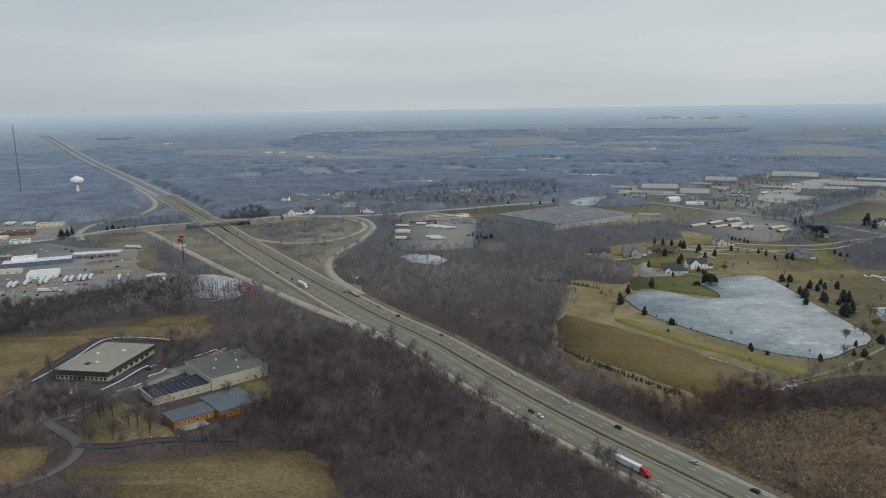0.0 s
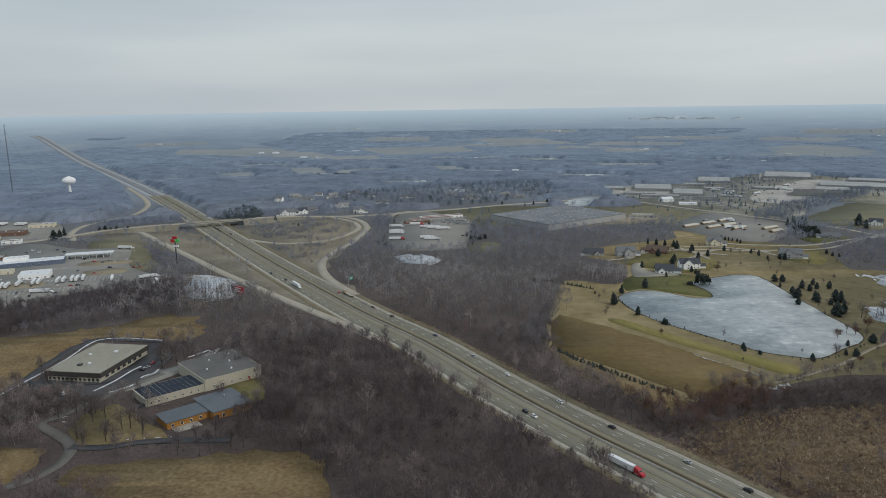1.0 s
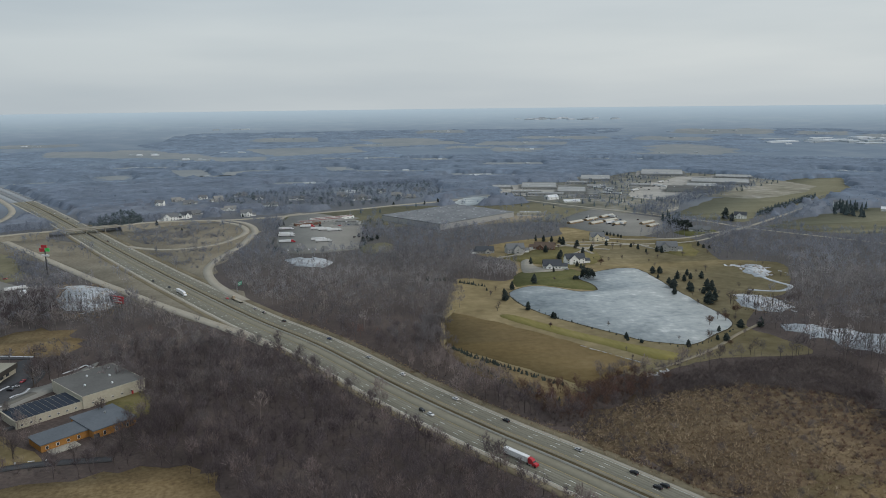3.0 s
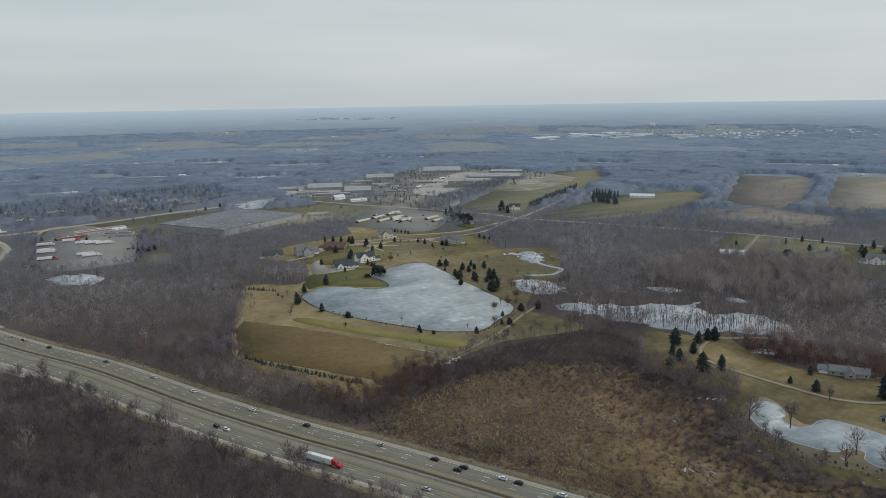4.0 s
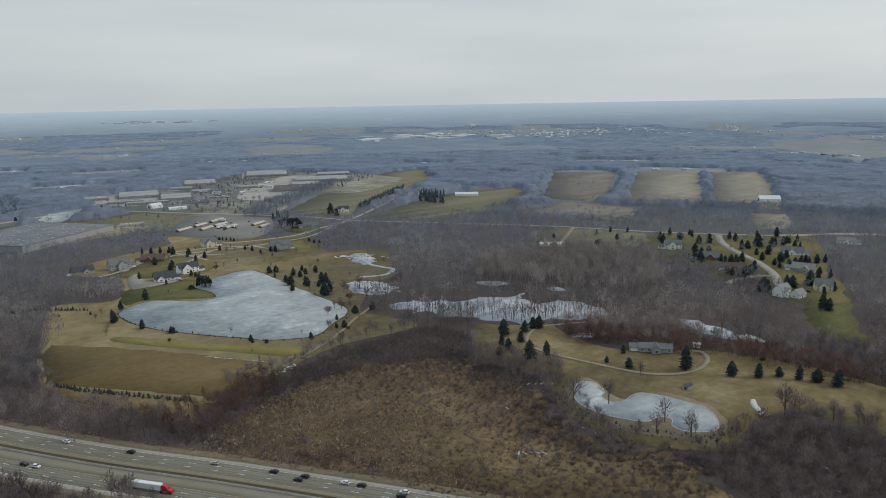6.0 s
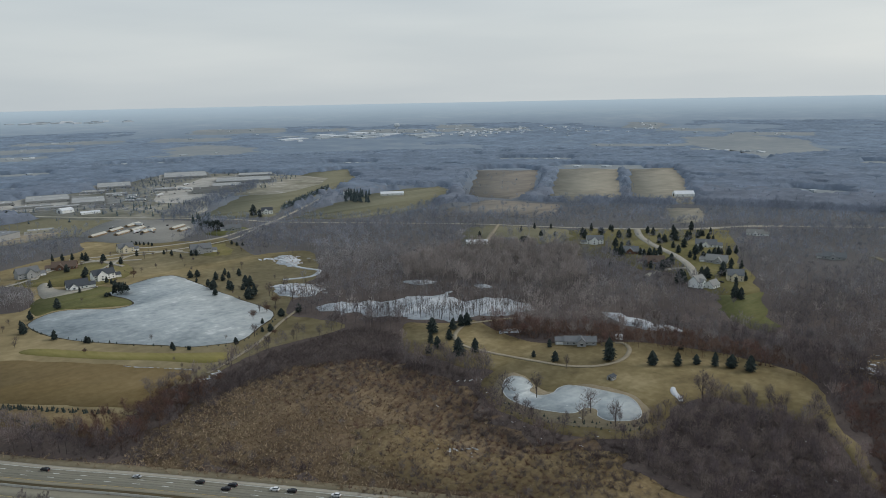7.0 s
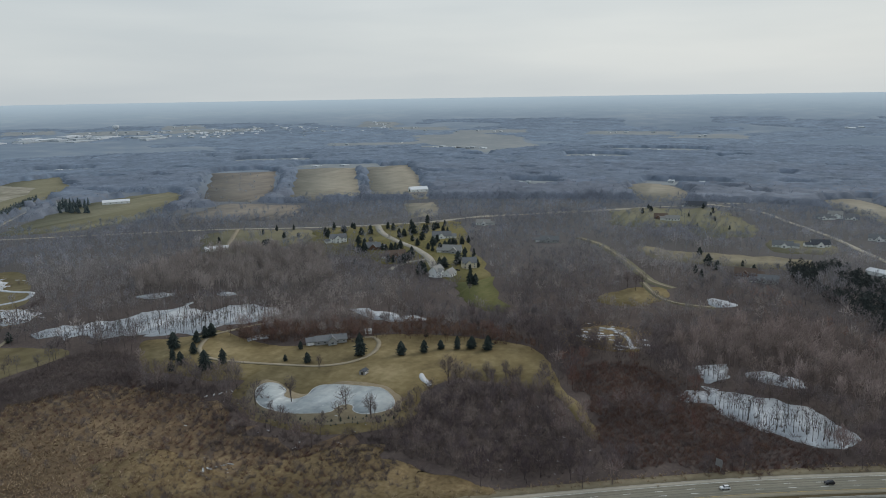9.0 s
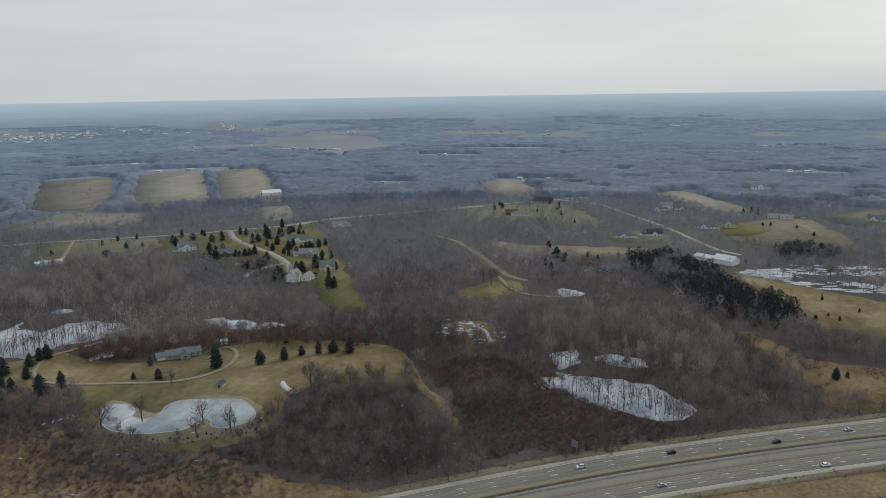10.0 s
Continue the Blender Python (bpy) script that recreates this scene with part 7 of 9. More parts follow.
tower = thing("water_tower", -775, 1535, 0, "white water tower with a bulb tank on one stem", "water tower")
part("stem", drum(3.4, 2.4, 0, 27, 20), M_TRIM, tower)
bm = bmesh.new()
bmesh.ops.create_uvsphere(bm, u_segments=28, v_segments=14, radius=1.0)
for v in bm.verts:
    v.co = Vector((v.co.x * 13.5, v.co.y * 13.5, 33.5 + v.co.z * 8.5))
part("tank", bm, M_TRIM, tower)
part("cap", drum(4, 2.5, 41, 43.5, 16), M_TRIM, tower)

mast = thing("radio_mast", -905, 1550, 0, "tall thin lattice radio mast with guy wires", "mast")
for k in range(3):
    a = 2 * math.pi * k / 3
    part("leg", drum(0.2, 0.18, 0, 152, 6, math.cos(a), math.sin(a)), M_DARK_STEEL, mast)
    bm = bmesh.new()
    bmesh.ops.create_cone(bm, cap_ends=True, segments=4, radius1=0.08, radius2=0.08, depth=1)
    p, q = Vector((math.cos(a) * 70, math.sin(a) * 70, 0)), Vector((0, 0, 140))
    bmesh.ops.transform(bm, verts=bm.verts, matrix=Matrix.Translation((p + q) / 2) @ (q - p).to_track_quat("Z", "Y").to_matrix().to_4x4() @ Matrix.Diagonal((1, 1, (q - p).length, 1)))
    part("guy_wire", bm, M_DARK_STEEL, mast)
for k in range(24):
    part("brace", box(-0.9, 0.9, -0.9, 0.9, 3 + k * 6.2, 3.15 + k * 6.2), M_DARK_STEEL, mast)

pylon = thing("pylon_sign", -305, 832, -20, "tall pylon sign with red and green panels", "sign")
part("pole", box(-0.5, 0.5, -0.4, 0.4, 0, 27), M_DARK_STEEL, pylon)
part("panel", box(-6.5, -0.8, -0.5, 0.5, 25.5, 29.5, 0.1), M_RED, pylon, "plain red panel")
part("panel", box(0.8, 5.5, -0.5, 0.5, 26, 29.8, 0.1), M_LIME, pylon, "plain green panel")
part("panel", box(-4, 2.5, -0.5, 0.5, 30, 33, 0.1), M_RED, pylon, "plain red panel")
part("panel", box(-4.5, 4.5, -0.5, 0.5, 20.5, 22.5, 0.1), M_TRIM, pylon, "white panel with red edge")

board = thing("billboard", -189, 665, -38, "red and white roadside billboard on steel posts", "billboard")
for k in (-6, -2, 2, 6):
    part("post", box(k - 0.25, k + 0.25, -0.25, 0.25, 0, 7), M_DARK_STEEL, board)
face = part("face", box(-9, 9, -0.5, 0.5, 7, 13.5, 0.1), M_RED, board)
part("dark_block", box(-8.7, -4.5, -0.56, -0.5, 7.4, 13.1), M_DARK_STEEL, face)
for k, (a, b, zz) in enumerate(((-3.5, 6, 11.3), (-3.5, 3, 9.6), (-2, 7.5, 8.1))):
    part("white_bar", box(a, b, -0.56, -0.5, zz, zz + 1.0), M_TRIM, face)

gantry = thing("road_sign", -90, 712, 65, "green overhead exit sign on a steel post", "road sign")
part("post", drum(0.25, 0.2, 0, 8.5, 10), M_STEEL, gantry)
part("arm", box(0, 8, -0.15, 0.15, 7.2, 7.5), M_STEEL, gantry)
part("panel", box(1.5, 8.5, -0.3, -0.15, 5.4, 9.0), M_SIGN_GREEN, gantry)
part("white_bar", box(2.2, 7.6, -0.34, -0.3, 7.6, 8.1), M_TRIM, gantry)
part("white_bar", box(2.2, 6.4, -0.34, -0.3, 6.3, 6.8), M_TRIM, gantry)
post = thing("road_sign", 340, 9, 60, "tall grey road sign seen from behind on two posts", "road sign")
for k in (-1, 1):
    part("post", box(k - 0.1, k + 0.1, -0.1, 0.1, 0, 6), M_STEEL, post)
part("panel", box(-1.8, 1.8, 0.1, 0.2, 2.6, 6.4), M_STEEL, post)
first_pole = None
for i, (x, y) in enumerate(((-480, 760), (-420, 720), (-350, 740), (-320, 790), (-380, 850), (-500, 900), (-20, 1000), (-30, 1120), (-540, 990), (-430, 910))):
    if first_pole is None:
        first_pole = thing("light_pole", x, y, 0, "tall grey lot light pole with twin lamp heads", "light pole", "lot light poles")
        part("pole", drum(0.2, 0.12, 0, 12, 8), M_STEEL, first_pole)
        for k in (-1, 1):
            part("lamp_head", box(k * 0.2, k * 1.6, -0.25, 0.25, 11.8, 12.05) if k > 0 else box(-1.6, -0.2, -0.25, 0.25, 11.8, 12.05), M_DARK_STEEL, first_pole)
    else:
        copy_thing(first_pole, pose(x, y, 0, 0, 0, 40 * i))

# ---------------------------------------------------------------- woods
def thin_tris(starts, ends, widths, rng, flat=0.35):
    """One slim triangle from each start to each end."""
    d = ends - starts
    # most blades turn their flat side up and outwards, as twig sprays do
    face = starts * (1, 1, 0) + (0, 0, flat) + rng.normal(0, 0.28, d.shape)
    side = np.cross(d, face)
    side /= np.linalg.norm(side, axis=1)[:, None] + 1e-9
    side *= widths[:, None] / 2
    return np.stack([starts - side, starts + side, ends], 1).reshape(-1, 3)


def bare_proto(rng, limbs, twigs, limb_w, twig_w, spread, low=0.25, trunk_w=0.013, flat=0.35, rise_up=0.0):
    """A leafless tree of height 1: trunk, limbs and twigs, as loose triangles."""
    lean = rng.normal(0, 0.03, 2)
    top = np.array([lean[0], lean[1], rng.uniform(0.6, 0.8)])
    soups = []
    for k in range(3):
        a = 2 * math.pi * k / 3
        r = np.array([math.cos(a), math.sin(a), 0]) * trunk_w
        r2 = np.array([math.cos(a + 2.1), math.sin(a + 2.1), 0]) * trunk_w
        soups.append(np.array([r, r2, top]))
    t = rng.uniform(low, 0.9, limbs)
    s = top[None] * t[:, None]
    ang = rng.uniform(0, 2 * math.pi, limbs) + np.arange(limbs) * 2.4
    # limbs end on the hull of a rounded crown, twigs fill it
    up = rng.uniform(-0.35, 1.0, limbs)
    side = np.sqrt(np.clip(1 - up * up, 0, 1))
    reach = rng.uniform(0.7, 1.0, limbs)
    e = np.stack([lean[0] + np.cos(ang) * side * spread * reach, lean[1] + np.sin(ang) * side * spread * reach, 0.64 + 0.36 * up * reach], 1)
    soups.append(thin_tris(s, e, np.full(limbs, limb_w), rng, flat))
    # some twigs sit along the limbs, most fill the round crown
    pick = rng.integers(0, limbs, twigs)
    f = rng.uniform(0.3, 0.95, twigs)
    a = s[pick] + (e - s)[pick] * f[:, None]
    ball = rng.normal(size=(twigs, 3))
    ball /= np.linalg.norm(ball, axis=1)[:, None]
    ball *= rng.uniform(0.35, 0.9, (twigs, 1))
    hull = np.array([lean[0], lean[1], 0.63]) + ball * np.array([spread, spread, 0.33])
    lobes = 0.8 + 0.25 * np.sin(3 * np.arctan2(ball[:, 1], ball[:, 0]) + 5 * ball[:, 2])
    hull[:, :2] = lean + (hull[:, :2] - lean) * lobes[:, None]
    a = np.where((rng.uniform(size=twigs) < 0.65)[:, None], hull, a)
    out = a - np.array([lean[0], lean[1], 0.42])
    out = out / (np.linalg.norm(out, axis=1)[:, None] + 1e-9) + rng.normal(0, 0.55, (twigs, 3))
    out[:, 2] += rise_up
    out /= np.linalg.norm(out, axis=1)[:, None]
    b = a + out * rng.uniform(0.07, 0.19, twigs)[:, None]
    b[:, 2] = np.clip(b[:, 2], 0.1, 1.02)
    soups.append(thin_tris(a, b, np.full(twigs, twig_w) * rng.uniform(0.6, 1.4, twigs), rng, flat))
    return np.concatenate(soups)


def shrub_proto(rng, stems, w):
    a = rng.normal(0, 0.12, (stems, 3)) * (1, 1, 0)
    out = rng.normal(0, 0.45, (stems, 3))
    out[:, 2] = rng.uniform(0.5, 1.0, stems)
    return thin_tris(a, a + out, np.full(stems, w) * rng.uniform(0.6, 1.4, stems), rng)


def plant(name, protos, xs, ys, heights, material, label, rng, category="wood", kind="stuff", fat=1.0):
    """Many plants as one mesh of loose triangles."""
    if not len(xs):
        return None
    which = rng.integers(0, len(protos), len(xs))
    soup = []
    base = rise(np.hypot(xs, ys))
    for k, p in enumerate(protos):
        m = which == k
        if not m.any():
            continue
        a = rng.uniform(0, 2 * math.pi, m.sum())
        c, s, h = np.cos(a), np.sin(a), heights[m]
        wide = h * fat * rng.uniform(0.85, 1.2, m.sum())
        X = (p[None, :, 0] * c[:, None] - p[None, :, 1] * s[:, None]) * wide[:, None] + xs[m][:, None]
        Y = (p[None, :, 0] * s[:, None] + p[None, :, 1] * c[:, None]) * wide[:, None] + ys[m][:, None]
        Z = p[None, :, 2] * h[:, None] + base[m][:, None]
        soup.append(np.stack([X, Y, Z], -1).reshape(-1, 3))
    v = np.concatenate(soup)
    ob = new(name, mesh_from(name, v, np.arange(len(v)).reshape(-1, 3), [material]))
    return tagged(ob, label, category, kind=kind)


def field_noise(xs, ys, scale, seed):
    """Smooth value noise between 0 and 1."""
    r = np.random.RandomState(seed).rand(64, 64)
    u, v = xs * scale, ys * scale
    i, j = np.floor(u).astype(int), np.floor(v).astype(int)
    fu, fv = u - i, v - j
    fu, fv = fu * fu * (3 - 2 * fu), fv * fv * (3 - 2 * fv)
    g = lambda a, b: r[a % 64, b % 64]
    return (g(i, j) * (1 - fu) + g(i + 1, j) * fu) * (1 - fv) + (g(i, j + 1) * (1 - fu) + g(i + 1, j + 1) * fu) * fv


def scatter(r0, r1, gap, rng, a0=-38, a1=118):
    """Jittered grid of points in the ring between two radii, on the side that is wooded."""
    n = int(2 * r1 / gap)
    gx, gy = np.meshgrid(np.arange(n) * gap - r1, np.arange(n) * gap - r1)
    x = gx.ravel() + rng.uniform(-0.5, 0.5, gx.size) * gap
    y = gy.ravel() + rng.uniform(-0.5, 0.5, gx.size) * gap
    d, a = np.hypot(x, y), np.degrees(np.arctan2(x, y))
    m = (d > r0) & (d < r1) & (a > a0) & (a < a1)
    return x[m], y[m]


def wooded(x, y):
    ok = np.ones(len(x), bool)
    x = x + 20 * (field_noise(x, y, 0.09, 31) - 0.5) + 5 * (field_noise(x, y, 0.3, 33) - 0.5)
    y = y + 20 * (field_noise(x, y, 0.09, 32) - 0.5) + 5 * (field_noise(x, y, 0.3, 34) - 0.5)
    for p in CLEAR:
        lo, hi = p.min(0), p.max(0)
        near = (x > lo[0]) & (x < hi[0]) & (y > lo[1]) & (y < hi[1]) & ok
        if near.any():
            i = np.flatnonzero(near)
            ok[i[inside(p, x[i], y[i])]] = False
    for line, w in CORRIDORS:
        lo, hi = line.min(0) - w, line.max(0) + w
        near = (x > lo[0]) & (x < hi[0]) & (y > lo[1]) & (y < hi[1]) & ok
        if near.any():
            i = np.flatnonzero(near)
            ok[i[away(line, x[i], y[i]) < w]] = False
    return ok


rng = np.random.default_rng(7)
NEAR = [bare_proto(rng, 8, 215, 0.0060, 0.0135, rng.uniform(0.26, 0.40), rise_up=0.55) for _ in range(10)]
MID = [bare_proto(rng, 3, 66, 0.009, 0.027, rng.uniform(0.28, 0.42), rise_up=0.5) for _ in range(8)]
FAR = [bare_proto(rng, 1, 15, 0.02, 0.085, rng.uniform(0.34, 0.5), trunk_w=0.003, flat=2.5) for _ in range(8)]
TALL = [bare_proto(rng, 9, 190, 0.006, 0.012, rng.uniform(0.17, 0.25), 0.35, 0.011, rise_up=0.8) for _ in range(8)]
SHRUB = [shrub_proto(rng, 26, 0.03) for _ in range(5)]

# rings round the camera: reach, bark colour with haze mixed in, contrast between kinds
HAZE_RINGS = ((420, (0.152, 0.125, 0.128), 1.0), (540, (0.188, 0.161, 0.160), 0.95), (680, (0.222, 0.204, 0.204), 0.85), (860, (0.246, 0.238, 0.250), 0.65),
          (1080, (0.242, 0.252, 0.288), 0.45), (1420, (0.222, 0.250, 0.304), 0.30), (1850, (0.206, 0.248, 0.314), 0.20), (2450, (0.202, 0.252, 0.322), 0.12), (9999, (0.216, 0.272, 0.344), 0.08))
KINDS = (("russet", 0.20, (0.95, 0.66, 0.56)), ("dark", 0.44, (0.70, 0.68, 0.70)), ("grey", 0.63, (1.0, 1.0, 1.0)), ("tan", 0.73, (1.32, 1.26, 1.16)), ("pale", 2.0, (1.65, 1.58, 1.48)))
ring_bark = {}


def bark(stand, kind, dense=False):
    """The bark of one kind of tree in one stand, a ring with haze in its colour; dense: a closed mass of crowns that
    lets no light through.
    """
    if (stand, kind, dense) not in ring_bark:
        _, base, differ = HAZE_RINGS[stand]
        # dense crowns are darkened, less so in the farther, hazier rings
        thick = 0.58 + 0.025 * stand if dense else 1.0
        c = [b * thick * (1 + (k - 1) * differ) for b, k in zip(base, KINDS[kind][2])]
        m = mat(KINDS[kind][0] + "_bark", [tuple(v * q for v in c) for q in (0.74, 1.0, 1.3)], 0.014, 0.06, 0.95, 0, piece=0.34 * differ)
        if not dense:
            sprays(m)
        ring_bark[stand, kind, dense] = m
    return ring_bark[stand, kind, dense]


def canopy(r0, r1, gap, tall, share=None, a0=-38, a1=118):
    """The closed roof of a far wood: one rough sheet at the height of the crowns that falls to the ground at its edges."""
    n = int(2 * r1 / gap)
    c = (np.arange(n) + 0.5) * gap - r1
    gx, gy = (v.ravel() for v in np.meshgrid(c, c))
    d, a = np.hypot(gx, gy), np.degrees(np.arctan2(gx, gy))
    cell = np.zeros(n * n, bool)
    i = np.flatnonzero((d > r0) & (d < r1) & (a > a0) & (a < a1))
    k = wooded(gx[i], gy[i])
    for p in [p for p, _ in THIN] + [NORTH_YARDS, BELT]:
        k &= ~inside(p, gx[i], gy[i])
    k &= field_noise(gx[i], gy[i], 0.02, 3) > 0.12
    if share is not None:
        k &= share(gx[i], gy[i])
    cell[i[k]] = True
    grid = np.pad(cell.reshape(n, n), 1)
    deep = grid[:-1, :-1] & grid[1:, :-1] & grid[:-1, 1:] & grid[1:, 1:]
    e = np.arange(n + 1) * gap - r1
    vx, vy = (v.ravel() + rng.uniform(-0.35, 0.35, v.size) * gap for v in np.meshgrid(e, e))
    top = rng.uniform(*tall, len(vx)) * (0.88 + 0.2 * field_noise(vx, vy, 0.012, 5))
    z = np.where(deep.ravel(), top, -0.5) + rise(np.hypot(vx, vy))
    row, col = np.divmod(np.flatnonzero(cell), n)
    q = row * (n + 1) + col
    quads = np.stack([q, q + 1, q + n + 2, q + n + 1], 1)
    used_, back = np.unique(quads, return_inverse=True)
    x, y = gx[cell], gy[cell]
    far = np.hypot(x, y) * rng.uniform(0.95, 1.05, len(x))
    kind = field_noise(x, y, 0.007, 11) * 0.5 + field_noise(x, y, 0.03, 12) * 0.2 + rng.uniform(size=len(x)) * 0.3
    # the distance ring picks how much haze each canopy piece has in its colour
    stand = np.searchsorted([s[0] for s in HAZE_RINGS], far)
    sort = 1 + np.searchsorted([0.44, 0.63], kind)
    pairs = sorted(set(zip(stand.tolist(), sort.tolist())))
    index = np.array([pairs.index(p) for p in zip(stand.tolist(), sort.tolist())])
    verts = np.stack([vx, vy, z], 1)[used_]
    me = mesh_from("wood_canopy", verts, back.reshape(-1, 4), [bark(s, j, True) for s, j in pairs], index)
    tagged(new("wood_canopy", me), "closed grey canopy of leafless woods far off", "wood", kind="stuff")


def grow(r0, r1, gap, protos, fat, tall, a0=-38, a1=118, share=None):
    x, y = scatter(r0, r1, gap, rng, a0, a1)
    k = wooded(x, y)
    x, y = x[k], y[k]
    keep = rng.uniform(size=len(x)) < np.clip(0.55 + 1.1 * field_noise(x, y, 0.02, 3), 0, 1)
    if share is not None:
        keep &= share(x, y)
    for p, few in THIN:
        i = inside(p, x, y)
        keep &= ~i | (rng.uniform(size=len(x)) < few)
    keep &= ~inside(THICKET, x, y)
    keep &= ~inside(PINE_STAND, x, y) | (field_noise(x, y, 0.03, 41) < 0.42)
    for p in (SWAMP, EAST_SWAMP, HOUSE_SWAMP, STREAM_POOL):
        keep &= ~inside(p, x, y) | (rng.uniform(size=len(x)) < 0.12)
    poplar = inside(POPLARS, x, y) | inside(POPLARS_B, x, y)
    keep &= ~poplar
    keep &= ~inside(LOW_BRUSH, x, y) | (rng.uniform(size=len(x)) < 0.10)
    x, y = x[keep], y[keep]
    h = rng.uniform(*tall, len(x)) * (0.7 + 0.5 * field_noise(x, y, 0.012, 5))
    kind = field_noise(x, y, 0.011, 11) * 0.55 + field_noise(x, y, 0.05, 12) * 0.2 + rng.uniform(size=len(x)) * 0.25
    for p in (RED_WOODS, RED_WOODS_B, RED_WOODS_C):
        i = inside(p, x, y) & (rng.uniform(size=len(x)) < 0.7)
        kind[i] = 0.0
    big = rng.uniform(size=len(x)) < 0.06      # single broad pale crowns over the rest
    kind[big] = rng.choice((0.68, 0.9), big.sum())
    h[big] *= 1.15
    d = np.hypot(x, y)
    kind[(d > 900) & (kind < 0.2)] = 0.3
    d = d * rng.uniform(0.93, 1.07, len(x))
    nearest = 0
    # trees take the hazed bark colour of their ring
    for s, (reach, _, _) in enumerate(HAZE_RINGS):
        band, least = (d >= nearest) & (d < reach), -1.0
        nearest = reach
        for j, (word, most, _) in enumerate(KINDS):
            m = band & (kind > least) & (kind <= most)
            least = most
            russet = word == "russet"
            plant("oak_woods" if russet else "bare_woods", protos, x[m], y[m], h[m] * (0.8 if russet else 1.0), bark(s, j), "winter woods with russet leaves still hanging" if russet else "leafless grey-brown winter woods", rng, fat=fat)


def fill(poly, gap):
    p = np.array(poly, float)
    lo, hi = p.min(0), p.max(0)
    gx, gy = np.meshgrid(np.arange(lo[0], hi[0], gap), np.arange(lo[1], hi[1], gap))
    x = gx.ravel() + rng.uniform(-0.6, 0.6, gx.size) * gap
    y = gy.ravel() + rng.uniform(-0.6, 0.6, gx.size) * gap
    m = inside(p, x, y)
    return x[m], y[m]


def far_woods(x, y):
    """Woods on the raised far land lie in broad uneven blocks between open fields."""
    return field_noise(x, y, 0.0022, 61) * 0.6 + field_noise(x, y, 0.006, 62) * 0.4 > 0.44


grow(100, 560, 6.9, NEAR, 1.0, (10, 17))
grow(560, 1250, 8.8, MID, 1.05, (10, 17))
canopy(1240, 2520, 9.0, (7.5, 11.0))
# flattened below crown height so its edges look soft from the camera
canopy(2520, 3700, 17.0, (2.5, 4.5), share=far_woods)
grow(1240, 1700, 14.0, FAR, 1.1, (10, 14))
for poly, gap, s in ((POPLARS, 7.2, 1), (POPLARS_B, 7.4, 2)):   # tall pale poplars round the swamps
    x, y = fill(poly, gap)
    k = wooded(x, y)
    for p in (SWAMP, EAST_SWAMP, HOUSE_SWAMP, STREAM_POOL, *EAST_POOLS):
        k &= ~inside(p, x, y)
    k &= rng.uniform(size=len(x)) < 0.4 + 0.6 * field_noise(x, y, 0.04, 71)
    x, y = x[k], y[k]
    kind = rng.choice((3, 3, 4, 4), len(x))
    for j in range(1, 5):
        m = kind == j
        plant("poplar_woods", TALL, x[m], y[m], rng.uniform(16, 24, m.sum()), bark(s, j), "tall slim leafless poplars with pale fine twigs", rng, fat=1.15)

for poly in (RED_WOODS, RED_WOODS_B, RED_WOODS_C):
    x, y = fill(poly, 4.0)
    k = wooded(x, y)
    plant("oak_scrub", SHRUB, x[k], y[k], rng.uniform(1.5, 4.5, k.sum()), M_TWIG_RUSSET, "low oak scrub with russet dead leaves", rng, category="scrub")
x, y = fill(LOW_BRUSH, 2.3)
k = wooded(x, y)
x, y = x[k], y[k]
m = rng.uniform(size=len(x)) < 0.65
plant("red_brush", SHRUB, x[m], y[m], rng.uniform(1.6, 4.2, m.sum()), M_TWIG_RED, "dense reddish brush between a frozen pool and the highway", rng, category="brush")
plant("dark_brush", SHRUB, x[~m], y[~m], rng.uniform(2.0, 5.0, (~m).sum()), M_TWIG_DARK, "dark leafless brush between a frozen pool and the highway", rng, category="brush")
POND_BRUSH = [(388, 151), (405, 123), (370, 94), (346, 74), (322, 68), (300, 96), (290, 114), (300, 174), (325, 172), (355, 175)]
x, y = fill(POND_BRUSH, 2.6)
k = ~inside(HOUSE_LAWN, x, y) | (rng.uniform(size=len(x)) < 0.35)
x, y = x[k], y[k]
k = field_noise(x, y, 0.07, 91) * 0.6 + rng.uniform(size=len(x)) * 0.4 < 0.5
plant("pond_brush", SHRUB, x[k], y[k], rng.uniform(1.6, 3.8, k.sum()), M_TWIG_DARK, "dense leafless brush below a small pond", rng, category="brush")
plant("pond_brush", SHRUB, x[~k], y[~k], rng.uniform(1.2, 3.2, (~k).sum()), bark(1, 3), "pale leafless brush below a small pond", rng, category="brush")
x, y = fill(POND_BRUSH, 7.0)
plant("pond_brush_trees", NEAR, x, y, rng.uniform(6, 12, len(x)), bark(1, 3), "small leafless trees in brush below a pond", rng, category="trees")
for poly in (RED_WOODS, RED_WOODS_C):
    x, y = fill(poly, 5.5)
    plant("oak_woods", NEAR, x, y, rng.uniform(7, 12, len(x)), M_TWIG_RUSSET, "winter oaks with russet leaves still hanging", rng)
x, y = fill(EAST_CLEARING_B, 5.5)
k = field_noise(x, y, 0.05, 81) * 0.7 + rng.uniform(size=len(x)) * 0.3 > 0.52
plant("clearing_brush", SHRUB, x[k], y[k], rng.uniform(2.0, 5.5, k.sum()), M_TWIG_DARK, "leafless bushes scattered over dry grass", rng, category="brush")
LOW = [shrub_proto(rng, 10, 0.06) for _ in range(5)]
x, y = scatter(120, 520, 6.0, rng)
k = wooded(x, y) & (rng.uniform(size=len(x)) < 0.8)
plant("undergrowth", LOW, x[k], y[k], rng.uniform(1.5, 4, k.sum()), M_TWIG_DARK, "leafless brown undergrowth in the woods", rng, category="undergrowth")
